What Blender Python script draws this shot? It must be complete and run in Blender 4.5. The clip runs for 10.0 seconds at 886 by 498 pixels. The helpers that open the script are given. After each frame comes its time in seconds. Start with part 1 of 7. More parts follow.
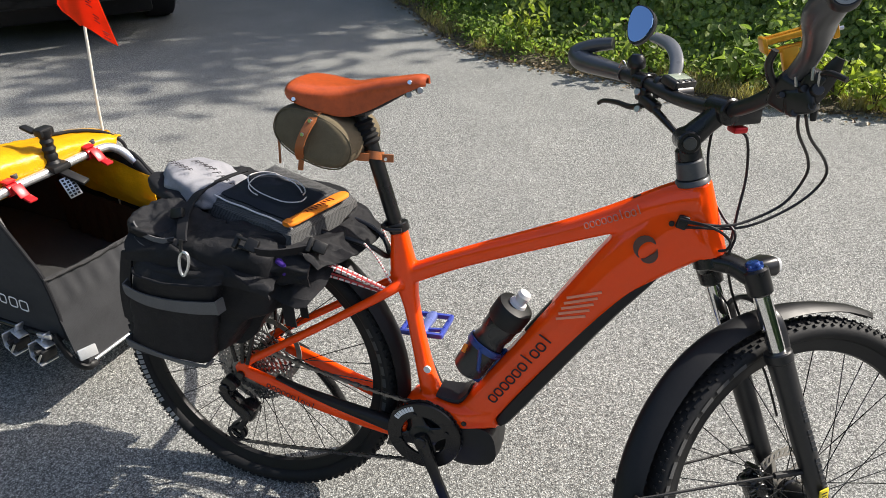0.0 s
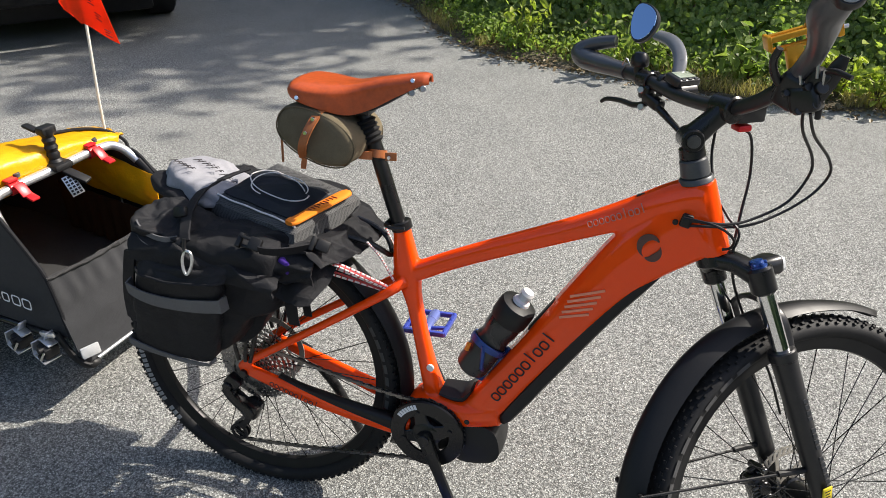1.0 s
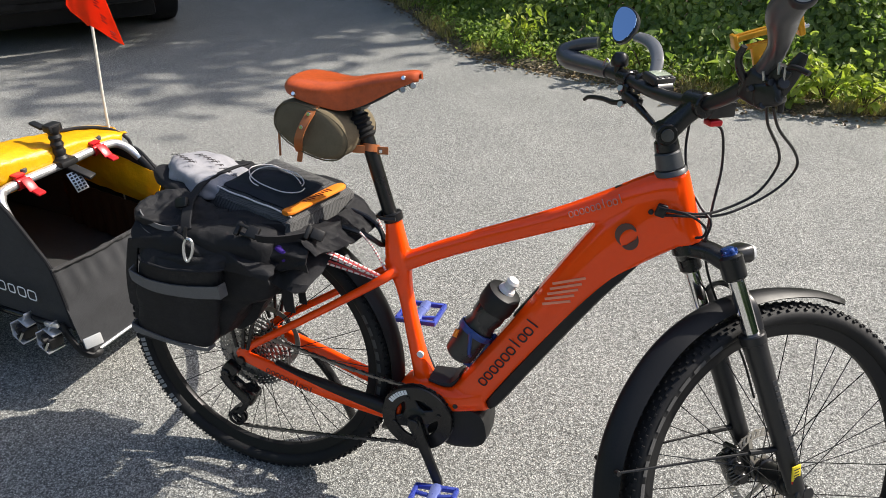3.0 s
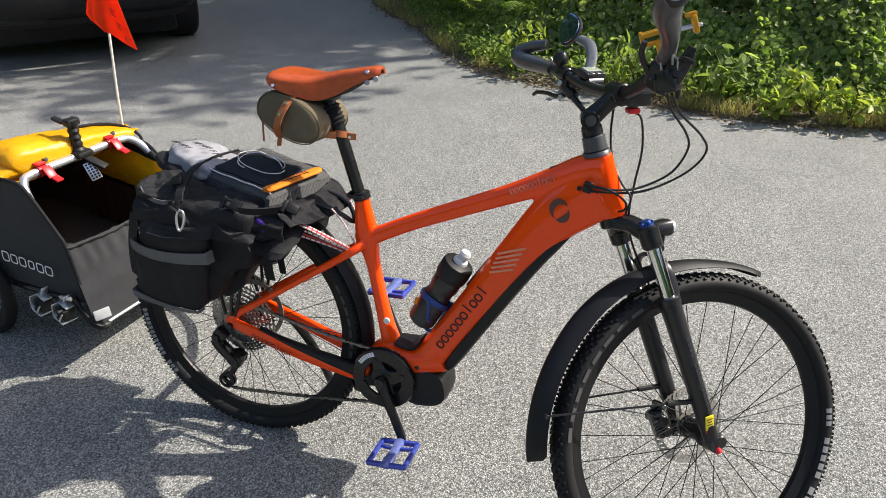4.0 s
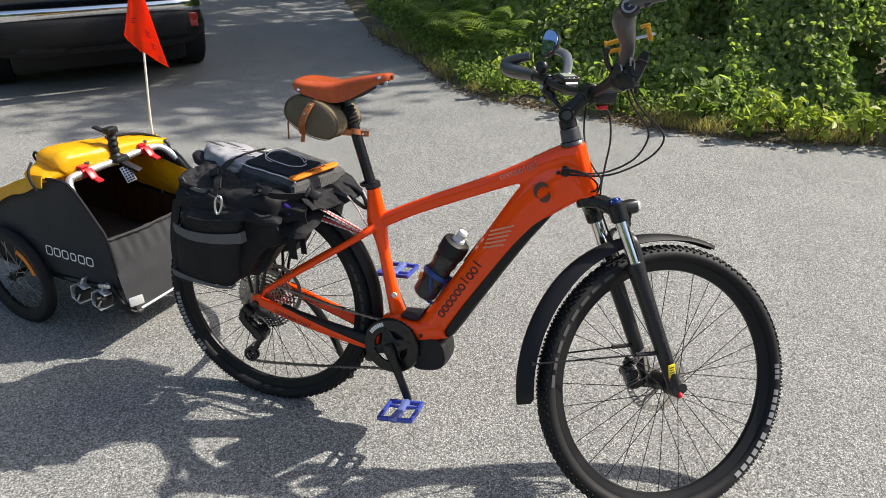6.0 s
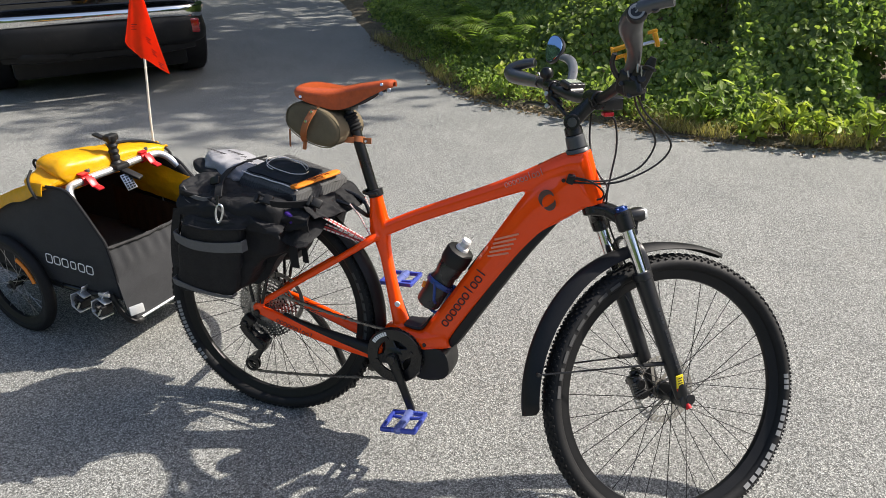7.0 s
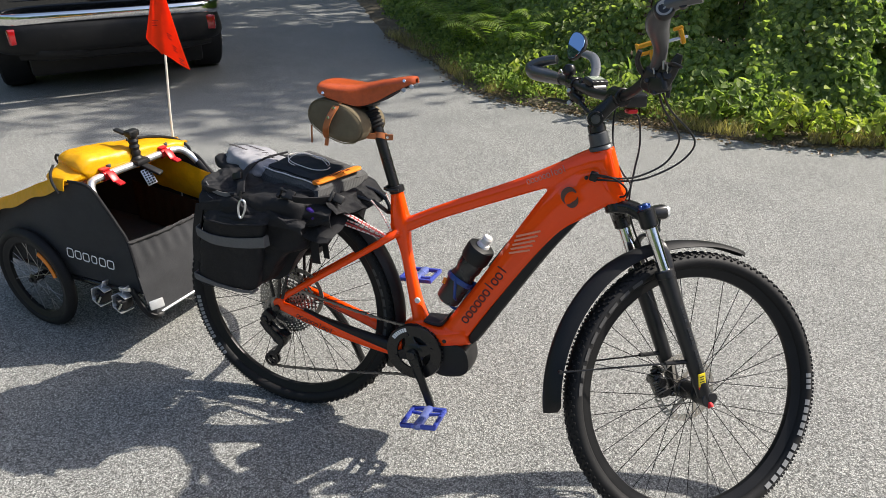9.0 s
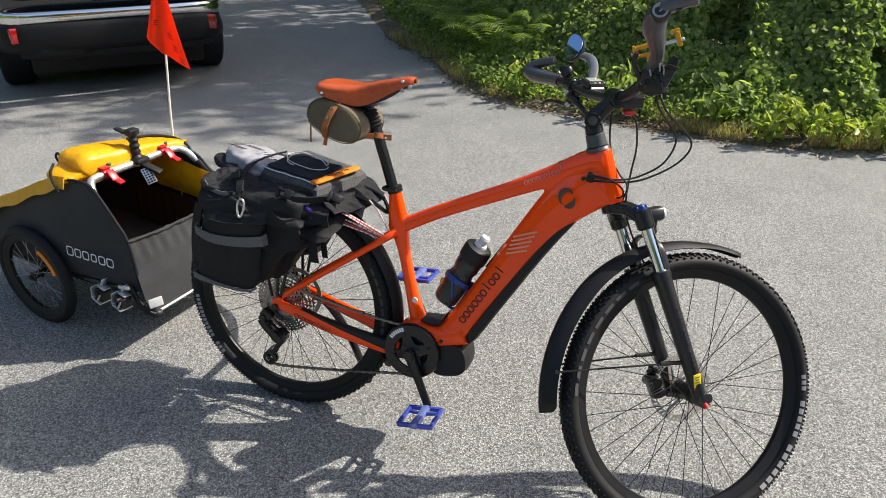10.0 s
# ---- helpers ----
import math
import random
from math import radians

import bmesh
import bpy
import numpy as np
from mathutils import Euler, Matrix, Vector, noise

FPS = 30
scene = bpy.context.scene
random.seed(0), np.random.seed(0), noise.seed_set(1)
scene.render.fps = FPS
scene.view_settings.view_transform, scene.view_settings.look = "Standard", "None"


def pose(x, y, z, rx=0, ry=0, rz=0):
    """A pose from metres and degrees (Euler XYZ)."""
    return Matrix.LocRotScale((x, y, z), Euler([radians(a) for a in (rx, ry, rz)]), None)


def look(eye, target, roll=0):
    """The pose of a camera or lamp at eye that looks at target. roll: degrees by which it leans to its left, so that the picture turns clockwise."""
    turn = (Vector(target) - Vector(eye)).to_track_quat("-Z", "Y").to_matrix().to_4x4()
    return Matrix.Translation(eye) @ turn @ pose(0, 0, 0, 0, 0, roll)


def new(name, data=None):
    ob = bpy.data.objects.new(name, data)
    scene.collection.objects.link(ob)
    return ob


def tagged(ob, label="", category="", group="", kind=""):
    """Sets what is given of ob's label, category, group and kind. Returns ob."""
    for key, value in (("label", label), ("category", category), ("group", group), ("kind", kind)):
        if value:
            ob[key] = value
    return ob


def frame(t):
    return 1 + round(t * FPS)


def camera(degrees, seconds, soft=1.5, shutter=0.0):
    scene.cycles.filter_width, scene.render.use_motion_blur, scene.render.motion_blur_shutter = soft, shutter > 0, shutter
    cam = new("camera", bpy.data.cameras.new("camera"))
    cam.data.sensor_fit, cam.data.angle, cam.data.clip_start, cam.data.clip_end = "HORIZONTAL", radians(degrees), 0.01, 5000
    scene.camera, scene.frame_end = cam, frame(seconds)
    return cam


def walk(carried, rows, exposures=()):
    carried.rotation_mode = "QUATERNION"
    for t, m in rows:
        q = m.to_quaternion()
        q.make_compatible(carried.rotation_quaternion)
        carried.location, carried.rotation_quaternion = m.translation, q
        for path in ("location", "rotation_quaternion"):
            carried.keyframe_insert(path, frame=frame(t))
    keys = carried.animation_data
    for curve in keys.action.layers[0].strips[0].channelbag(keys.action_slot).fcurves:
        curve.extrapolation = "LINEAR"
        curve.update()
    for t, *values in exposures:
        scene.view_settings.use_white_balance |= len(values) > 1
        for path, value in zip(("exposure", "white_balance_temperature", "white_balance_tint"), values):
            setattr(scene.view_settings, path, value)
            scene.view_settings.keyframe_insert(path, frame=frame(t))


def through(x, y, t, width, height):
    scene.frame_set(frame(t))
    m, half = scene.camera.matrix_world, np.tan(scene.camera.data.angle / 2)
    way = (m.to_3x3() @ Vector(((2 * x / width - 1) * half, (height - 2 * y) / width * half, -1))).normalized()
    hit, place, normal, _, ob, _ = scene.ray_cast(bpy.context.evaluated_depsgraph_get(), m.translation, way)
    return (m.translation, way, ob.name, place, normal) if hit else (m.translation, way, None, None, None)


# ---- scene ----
# ---- camera ----
cam = camera(64.0, 10.0, soft=0.6)
PATH = [
    (0, (0.828, -1.099, 1.5), (0.319, 0.526, 0.452), 0.1),
    (0.5, (0.822, -1.098, 1.499), (0.311, 0.524, 0.446), 0.1),
    (1, (0.823, -1.098, 1.502), (0.313, 0.522, 0.447), -0.0),
    (1.5, (0.828, -1.105, 1.503), (0.324, 0.517, 0.447), -0.0),
    (2, (0.835, -1.109, 1.503), (0.34, 0.516, 0.446), -0.0),
    (3.5, (0.941, -1.237, 1.509), (0.403, 0.401, 0.495), 0.3),
    (4, (1.073, -1.334, 1.517), (0.496, 0.306, 0.528), 0.0),
    (4.5, (1.108, -1.446, 1.527), (0.505, 0.201, 0.565), -0.2),
    (5, (1.103, -1.573, 1.521), (0.499, 0.084, 0.578), -0.4),
    (5.5, (1.13, -1.636, 1.515), (0.541, 0.035, 0.587), -0.3),
    (6, (1.157, -1.633, 1.531), (0.584, 0.052, 0.618), -0.1),
    (7.5, (1.134, -1.601, 1.529), (0.55, 0.087, 0.628), -0.4),
    (8, (1.13, -1.608, 1.531), (0.54, 0.076, 0.627), -0.4),
    (8.5, (1.126, -1.619, 1.531), (0.528, 0.061, 0.624), -0.4),
    (9, (1.114, -1.62, 1.528), (0.51, 0.056, 0.62), -0.3),
    (9.5, (1.116, -1.622, 1.528), (0.509, 0.053, 0.619), -0.1),
    (10, (1.125, -1.626, 1.529), (0.519, 0.051, 0.624), 0.0),
]
walk(cam, [(t, look(eye, target, roll)) for t, eye, target, roll in PATH], exposures=((0.0, 0.80, 6650, 10), (10.0, 0.80, 6650, 10)))

# ---- light ----
SUN_AZ, SUN_EL = radians(58.0), radians(42.2)
to_sun = Vector((math.sin(SUN_AZ) * math.cos(SUN_EL), math.cos(SUN_AZ) * math.cos(SUN_EL), math.sin(SUN_EL)))
world = bpy.data.worlds.new("sky")
scene.world = world
world.use_nodes = True
sky = world.node_tree.nodes.new("ShaderNodeTexSky")
sky.sky_type = "NISHITA"
sky.sun_disc = False
sky.dust_density, sky.ozone_density, sky.air_density = 2.3, 0.5, 0.85
sky.sun_elevation, sky.sun_rotation = SUN_EL, SUN_AZ
bg = world.node_tree.nodes["Background"]
world.node_tree.links.new(sky.outputs[0], bg.inputs[0])
bg.inputs[1].default_value = 0.138
sun = new("sun", bpy.data.lights.new("sun", "SUN"))
sun.data.energy, sun.data.angle, sun.data.color = 4.3, radians(0.6), (1.0, 0.95, 0.87)
sun.matrix_basis = look(to_sun * 30, (0, 0, 0))

# ---- materials ----
class Nodes:
    """A small wrapper to wire up a procedural material."""

    def __init__(self, name):
        self.mat = bpy.data.materials.new(name)
        self.mat.use_nodes = True
        self.tree = self.mat.node_tree
        self.bsdf = self.tree.nodes["Principled BSDF"]
        self.out = self.tree.nodes["Material Output"]
        self.coord = self.add("ShaderNodeTexCoord").outputs["Object"]

    def add(self, kind, **inputs):
        node = self.tree.nodes.new(kind)
        for key, value in inputs.items():
            self.put(node.inputs[key.replace("_", " ")], value)
        return node

    def put(self, socket, value):
        if isinstance(value, bpy.types.NodeSocket):
            self.tree.links.new(value, socket)
        else:
            socket.default_value = value

    def noise(self, scale, detail=4.0, rough=0.6, vector=None):
        return self.add("ShaderNodeTexNoise", Scale=scale, Detail=detail, Roughness=rough, Vector=vector or self.coord).outputs["Fac"]

    def ramp(self, fac, stops):
        node = self.add("ShaderNodeValToRGB", Fac=fac)
        while len(node.color_ramp.elements) < len(stops):
            node.color_ramp.elements.new(0.5)
        for e, (at, c) in zip(node.color_ramp.elements, stops):
            e.position = at
            e.color = (*c, 1) if isinstance(c, tuple) else (c, c, c, 1)
        return node.outputs["Color"]

    def mix(self, fac, a, b, mode="MIX"):
        node = self.tree.nodes.new("ShaderNodeMix")
        node.data_type, node.blend_type = "RGBA", mode
        self.put(node.inputs[0], fac)
        for i, v in ((6, a), (7, b)):
            self.put(node.inputs[i], (*v, 1) if isinstance(v, tuple) else v)
        return node.outputs[2]

    def math(self, op, a, b):
        node = self.tree.nodes.new("ShaderNodeMath")
        node.operation = op
        self.put(node.inputs[0], a)
        self.put(node.inputs[1], b)
        return node.outputs[0]

    def bump(self, height, strength, distance=0.01):
        node = self.add("ShaderNodeBump", Height=height, Strength=strength, Distance=distance)
        self.put(self.bsdf.inputs["Normal"], node.outputs[0])

    def done(self, color=None, rough=None, metal=None, **more):
        if color is not None:
            self.put(self.bsdf.inputs["Base Color"], (*color, 1) if isinstance(color, tuple) else color)
        if rough is not None:
            self.put(self.bsdf.inputs["Roughness"], rough)
        if metal is not None:
            self.put(self.bsdf.inputs["Metallic"], metal)
        for key, value in more.items():
            self.put(self.bsdf.inputs[key.replace("_", " ")], value)
        return self.mat


def worn(name, color, rough=0.5, metal=0.0, vary=0.2, scale=40.0, bump=0.1, dist=0.002, dirt=0.0, **more):
    """A surface of one colour with grain, patchy tone and a little relief."""
    m = Nodes(name)
    big, fine = m.noise(scale * 0.18, 3), m.noise(scale * 4, 5, 0.7)
    tone = m.ramp(m.mix(0.5, big, fine), [(0.3, 1 - vary), (0.7, 1 + vary)])
    c = m.mix(1.0, color, tone, "MULTIPLY")
    if dirt:
        c = m.mix(m.ramp(m.noise(scale * 0.5, 6, 0.75), [(0.52, 0.0), (0.75, dirt)]), c, (0.32, 0.29, 0.25))
    if bump:
        m.bump(m.mix(0.4, fine, big), bump, dist)
    return m.done(c, m.ramp(big, [(0.3, max(0.03, rough - 0.08)), (0.7, min(1.0, rough + 0.08))]), metal, **more)


def fabric(name, color, weave=900.0, vary=0.25, rough=0.85, bump=0.35, sheen=0.0, crease=0.0):
    """Woven cloth: fine threads, wrinkles and faded patches."""
    m = Nodes(name)
    u = m.add("ShaderNodeTexWave", Scale=weave * 0.35, Distortion=0.6, Vector=m.coord).outputs["Fac"]
    big, mid, fine = m.noise(7, 4), m.noise(38, 5, 0.65), m.noise(weave, 2)
    c = m.mix(1.0, color, m.ramp(m.mix(0.5, big, mid), [(0.3, 1 - vary), (0.72, 1 + vary)]), "MULTIPLY")
    c = m.mix(1.0, c, m.ramp(fine, [(0.3, 0.8), (0.7, 1.2)]), "MULTIPLY")
    height = m.mix(0.25, mid, m.mix(0.5, u, fine))
    if crease:
        # sharp creases where two cells of the crumpled cloth meet
        cell = m.add("ShaderNodeTexVoronoi", Scale=17.0, Randomness=1.0, Vector=m.mix(0.12, m.coord, m.add("ShaderNodeTexNoise", Scale=9.0, Detail=3.0, Vector=m.coord).outputs["Color"]))
        height = m.mix(crease, height, cell.outputs["Distance"])
        bump = 0.75
    m.bump(height, bump, 0.012 if crease else 0.004)
    return m.done(c, rough, 0.0, Sheen_Weight=sheen, Specular_IOR_Level=0.22)


def asphalt_material():
    m = Nodes("asphalt")
    big, mid = m.noise(0.35, 4), m.noise(2.3, 5, 0.65)
    stones = m.add("ShaderNodeTexVoronoi", Scale=250.0, Randomness=1.0, Vector=m.coord)
    grit = m.noise(400.0, 3, 0.8)
    chips = m.ramp(stones.outputs["Color"], [(0.0, 0.125), (0.35, 0.265), (0.7, 0.42), (1.0, 0.66)])
    edge = m.ramp(stones.outputs["Distance"], [(0.25, 1.0), (0.75, 0.32)])
    c = m.mix(1.0, chips, edge, "MULTIPLY")
    c = m.mix(1.0, c, m.ramp(grit, [(0.37, 0.48), (0.65, 1.66)]), "MULTIPLY")
    c = m.mix(1.0, c, m.ramp(m.mix(0.55, big, mid), [(0.32, (0.81, 0.825, 0.79)), (0.68, (1.12, 1.125, 1.06))]), "MULTIPLY")
    # mottling a few centimetres across
    c = m.mix(1.0, c, m.ramp(m.noise(75.0, 5, 0.85), [(0.37, 0.64), (0.63, 1.34)]), "MULTIPLY")
    # pale chips and dark pits of two sizes
    for scale, pale, dark in ((165.0, 0.66, 0.50), (105.0, 0.42, 0.34)):
        cell = m.add("ShaderNodeTexVoronoi", Scale=scale, Randomness=1.0, Vector=m.coord)
        near = m.ramp(cell.outputs["Distance"], [(0.26, 1.0), (0.42, 0.0)])
        glint = m.math("MULTIPLY", m.ramp(cell.outputs["Color"], [(0.74, 0.0), (0.80, 1.0)]), near)
        c = m.mix(m.math("MULTIPLY", glint, pale), c, (0.58, 0.58, 0.53))
        pit = m.math("MULTIPLY", m.ramp(cell.outputs["Color"], [(0.24, 1.0), (0.30, 0.0)]), near)
        c = m.mix(m.math("MULTIPLY", pit, dark), c, (0.035, 0.036, 0.035))
    stain = m.ramp(m.noise(0.9, 6, 0.7), [(0.60, 0.0), (0.72, 0.25)])
    c = m.mix(stain, c, (0.15, 0.135, 0.11))
    m.bump(m.mix(0.5, stones.outputs["Distance"], grit), 0.7, 0.005)
    return m.done(c, 0.86, 0.0, Specular_IOR_Level=0.35)


def leaf_material(name, dark, light, glow=0.35):
    """Leaves: tone by leaf, veins of variation, and some light let through."""
    m = Nodes(name)
    isle = m.add("ShaderNodeNewGeometry").outputs["Random Per Island"]
    c = m.mix(isle, dark, light)
    c = m.mix(1.0, c, m.ramp(m.noise(1.7, 3), [(0.3, 0.7), (0.7, 1.3)]), "MULTIPLY")
    c = m.mix(1.0, c, m.ramp(m.noise(90, 3), [(0.3, 0.85), (0.7, 1.15)]), "MULTIPLY")
    m.done(c, 0.46, 0.0, Specular_IOR_Level=0.32)
    back = m.add("ShaderNodeBsdfTranslucent", Color=m.mix(1.0, c, (1.45, 1.6, 0.72), "MULTIPLY"))
    both = m.add("ShaderNodeMixShader", Fac=glow)
    m.tree.links.new(m.bsdf.outputs[0], both.inputs[1])
    m.tree.links.new(back.outputs[0], both.inputs[2])
    m.tree.links.new(both.outputs[0], m.out.inputs["Surface"])
    return m.mat


def soil_material():
    m = Nodes("soil")
    c = m.ramp(m.noise(14, 6, 0.75), [(0.3, (0.05, 0.04, 0.028)), (0.5, (0.12, 0.095, 0.06)), (0.75, (0.22, 0.19, 0.13))])
    m.bump(m.noise(60, 5), 0.8, 0.02)
    return m.done(c, 0.95)


def mesh_material():
    """Open net cloth: pale crossing threads over black holes."""
    m = Nodes("net_cloth")
    both = m.add("ShaderNodeTexVoronoi", Scale=380.0, Randomness=0.25, Vector=m.coord).outputs["Distance"]
    c = m.ramp(both, [(0.30, 0.008), (0.52, 0.085)])
    m.bump(both, 0.6, 0.002)
    return m.done(m.mix(1.0, c, m.ramp(m.noise(12, 3), [(0.3, 0.75), (0.7, 1.25)]), "MULTIPLY"), 0.8)


def thin_cloth(name, color, rough, through, relief=0.0):
    """Thin bright cloth that lets part of the light through."""
    m = Nodes(name)
    c = m.mix(1.0, color, m.ramp(m.noise(30, 3), [(0.3, 0.92), (0.7, 1.08)]), "MULTIPLY")
    if relief:
        m.bump(m.mix(0.6, m.noise(12, 4), m.noise(50, 4)), relief, 0.01)
    m.done(c, rough)
    back = m.add("ShaderNodeBsdfTranslucent", Color=c)
    both = m.add("ShaderNodeMixShader", Fac=through)
    m.tree.links.new(m.bsdf.outputs[0], both.inputs[1])
    m.tree.links.new(back.outputs[0], both.inputs[2])
    m.tree.links.new(both.outputs[0], m.out.inputs["Surface"])
    return m.mat


ASPHALT = asphalt_material()
SOIL = soil_material()
LEAF = leaf_material("hedge_leaf", (0.115, 0.180, 0.055), (0.330, 0.395, 0.125), 0.55)
CROWN_LEAF = leaf_material("tree_leaf", (0.03, 0.065, 0.014), (0.07, 0.12, 0.028), 0.2)
LEAF_YELLOW = leaf_material("young_leaf", (0.22, 0.29, 0.05), (0.40, 0.43, 0.10), 0.42)
FERN = leaf_material("fern_leaf", (0.15, 0.235, 0.05), (0.30, 0.39, 0.09), 0.55)
LITTER = leaf_material("dry_leaf", (0.10, 0.066, 0.038), (0.26, 0.19, 0.105), 0.1)
GRASS = leaf_material("grass_blade", (0.20, 0.18, 0.07), (0.50, 0.41, 0.20), 0.3)
TWIG = worn("twig", (0.10, 0.075, 0.05), 0.9, vary=0.4, scale=60, bump=0.5)
BARK = worn("bark", (0.12, 0.095, 0.07), 0.95, vary=0.45, scale=18, bump=0.8, dist=0.02)
ORANGE = worn("orange_paint", (1.0, 0.070, 0.002), 0.5, 0.0, 0.03, 30, 0.012, 0.0005, Specular_IOR_Level=0.05, Coat_Weight=0.8, Coat_Roughness=0.04)
BLACK = worn("black_alloy", (0.009, 0.009, 0.0095), 0.28, 0.0, 0.35, 50, 0.06, 0.0006, Specular_IOR_Level=0.42)
GRIP = worn("grip_rubber", (0.046, 0.047, 0.051), 0.36, 0.0, 0.3, 160, 0.2, 0.0008, Specular_IOR_Level=0.6, Coat_Weight=0.5, Coat_Roughness=0.24)
SATIN = worn("satin_black", (0.013, 0.013, 0.014), 0.36, 0.0, 0.3, 60, 0.08, 0.0008, dirt=0.015)
GREY_ALLOY = worn("grey_alloy", (0.065, 0.068, 0.072), 0.42, 0.2, 0.2, 60, 0.05, 0.0006)
FENDER = worn("mudguard_plastic", (0.011, 0.011, 0.0118), 0.44, 0.0, 0.3, 60, 0.05, 0.0006, Specular_IOR_Level=0.25)
PLASTIC = worn("black_plastic", (0.009, 0.009, 0.0095), 0.48, 0.0, 0.3, 80, 0.12, 0.0008, dirt=0.01, Specular_IOR_Level=0.35)
RUBBER = worn("tyre_rubber", (0.0100, 0.0100, 0.0105), 0.66, 0.0, 0.35, 60, 0.25, 0.001, dirt=0.02, Specular_IOR_Level=0.3)
RIM = worn("rim_black", (0.010, 0.010, 0.0105), 0.45, 0.0, 0.3, 60, 0.06, 0.0006, Specular_IOR_Level=0.25)
PRINT = worn("tyre_print", (0.27, 0.27, 0.265), 0.7, 0.0, 0.2, 90, 0.05)
PRINT_FAINT = worn("faint_print", (0.055, 0.055, 0.055), 0.7, 0.0, 0.2, 90, 0.05)
CHROME = worn("chrome", (0.72, 0.72, 0.72), 0.10, 1.0, 0.05, 40, 0.0)
STEEL = worn("steel", (0.42, 0.42, 0.42), 0.32, 1.0, 0.2, 90, 0.05, 0.0005)
ROTOR = worn("rotor_steel", (0.40, 0.37, 0.32), 0.36, 0.45, 0.25, 90, 0.05, 0.0005)
DARK_STEEL = worn("dark_steel", (0.10, 0.10, 0.10), 0.38, 0.9, 0.4, 120, 0.1, 0.0005)
CHAIN = worn("chain_steel", (0.17, 0.165, 0.16), 0.30, 0.9, 0.35, 160, 0.1, 0.0005)
CASSETTE = worn("cassette_steel", (0.22, 0.215, 0.21), 0.28, 0.85, 0.35, 160, 0.1, 0.0005)
ALLOY = worn("alloy_tube", (0.66, 0.67, 0.68), 0.34, 0.85, 0.12, 40, 0.05, 0.0006)
LEATHER = worn("tan_leather", (0.40, 0.067, 0.013), 0.42, 0.0, 0.40, 17, 0.25, 0.0012, Coat_Weight=0.30, Coat_Roughness=0.16, Specular_IOR_Level=0.35)
STRAP = worn("leather_strap", (0.36, 0.115, 0.035), 0.5, 0.0, 0.25, 60, 0.3, 0.001)
CANVAS = fabric("olive_canvas", (0.135, 0.110, 0.070), 1100, 0.2, 0.9)
NYLON = fabric("black_nylon", (0.0118, 0.0120, 0.0140), 800, 0.35, 0.58, 0.35, 0.0, 0.75)
NYLON_GREY = fabric("charcoal_nylon", (0.0125, 0.0128, 0.0150), 800, 0.3, 0.75)
REFLECT = fabric("grey_reflective_band", (0.11, 0.11, 0.112), 700, 0.12, 0.5, 0.1)
GREY_CLOTH = fabric("grey_cloth", (0.26, 0.26, 0.28), 600, 0.15, 0.8)
NAVY = fabric("navy_panel", (0.010, 0.012, 0.018), 900, 0.3, 0.55, 0.1)
MESH_CLOTH = mesh_material()
YELLOW = thin_cloth("yellow_coated_fabric", (0.82, 0.43, 0.006), 0.34, 0.26, 0.5)
TRAILER_BLACK = fabric("trailer_cloth", (0.031, 0.031, 0.032), 700, 0.25, 0.75, 0.25, 0.08)
TRAILER_GREY = fabric("trailer_front_cloth", (0.036, 0.037, 0.040), 700, 0.15, 0.8, 0.25)
WHITE = worn("white_print", (0.78, 0.78, 0.77), 0.5, 0.0, 0.08, 80, 0.03)
INK = worn("ink", (0.022, 0.018, 0.020), 0.8, 0.0, 0.2, 80, 0.0)
RED = worn("red_anodised", (0.62, 0.018, 0.022), 0.32, 0.25, 0.12, 60, 0.05, 0.0006)
CAGE_BLUE = worn("cage_blue", (0.020, 0.060, 0.24), 0.32, 0.3, 0.18, 60, 0.06, 0.0006)
BLUE = worn("blue_anodised", (0.075, 0.110, 0.52), 0.30, 0.45, 0.18, 60, 0.06, 0.0006)
PALE_BLUE = worn("pale_blue_anodised", (0.20, 0.25, 0.60), 0.28, 0.45, 0.18, 60, 0.06, 0.0006)
GOLD = worn("gold_anodised", (0.72, 0.34, 0.025), 0.32, 0.5, 0.12, 60, 0.05, 0.0006)
ORANGE_PLASTIC = worn("orange_plastic", (0.80, 0.22, 0.015), 0.42, 0.0, 0.12, 60, 0.08, 0.0006)
FLAG = thin_cloth("flag_cloth", (1.0, 0.105, 0.012), 0.6, 0.65)
POLE = worn("flag_pole_white", (0.72, 0.70, 0.62), 0.5, 0.0, 0.1, 60, 0.05)
PURPLE = fabric("purple_cloth", (0.06, 0.025, 0.22), 600)
SHOCK_WHITE = worn("cord_white", (0.68, 0.64, 0.62), 0.7, 0.0, 0.2, 300, 0.2, 0.0005)
SHOCK_RED = worn("cord_red", (0.45, 0.05, 0.05), 0.7, 0.0, 0.2, 300, 0.2, 0.0005)
SMOKE = worn("bottle_smoke", (0.020, 0.021, 0.023), 0.30, 0.0, 0.2, 60, 0.05, 0.0006)
CLEAR = worn("bottle_cap_white", (0.66, 0.66, 0.64), 0.4, 0.0, 0.1, 60, 0.05)
CAR_PAINT = worn("black_car_paint", (0.010, 0.011, 0.013), 0.12, 0.0, 0.2, 8, 0.0, Coat_Weight=1.0, Coat_Roughness=0.03)
CAR_PLASTIC = worn("car_trim_plastic", (0.005, 0.0052, 0.0056), 0.5, 0.0, 0.25, 30, 0.25, 0.001, dirt=0.03, Specular_IOR_Level=0.25)
LAMP_RED = worn("red_lens", (0.27, 0.005, 0.007), 0.12, 0.0, 0.15, 60, 0.0, Coat_Weight=1.0)
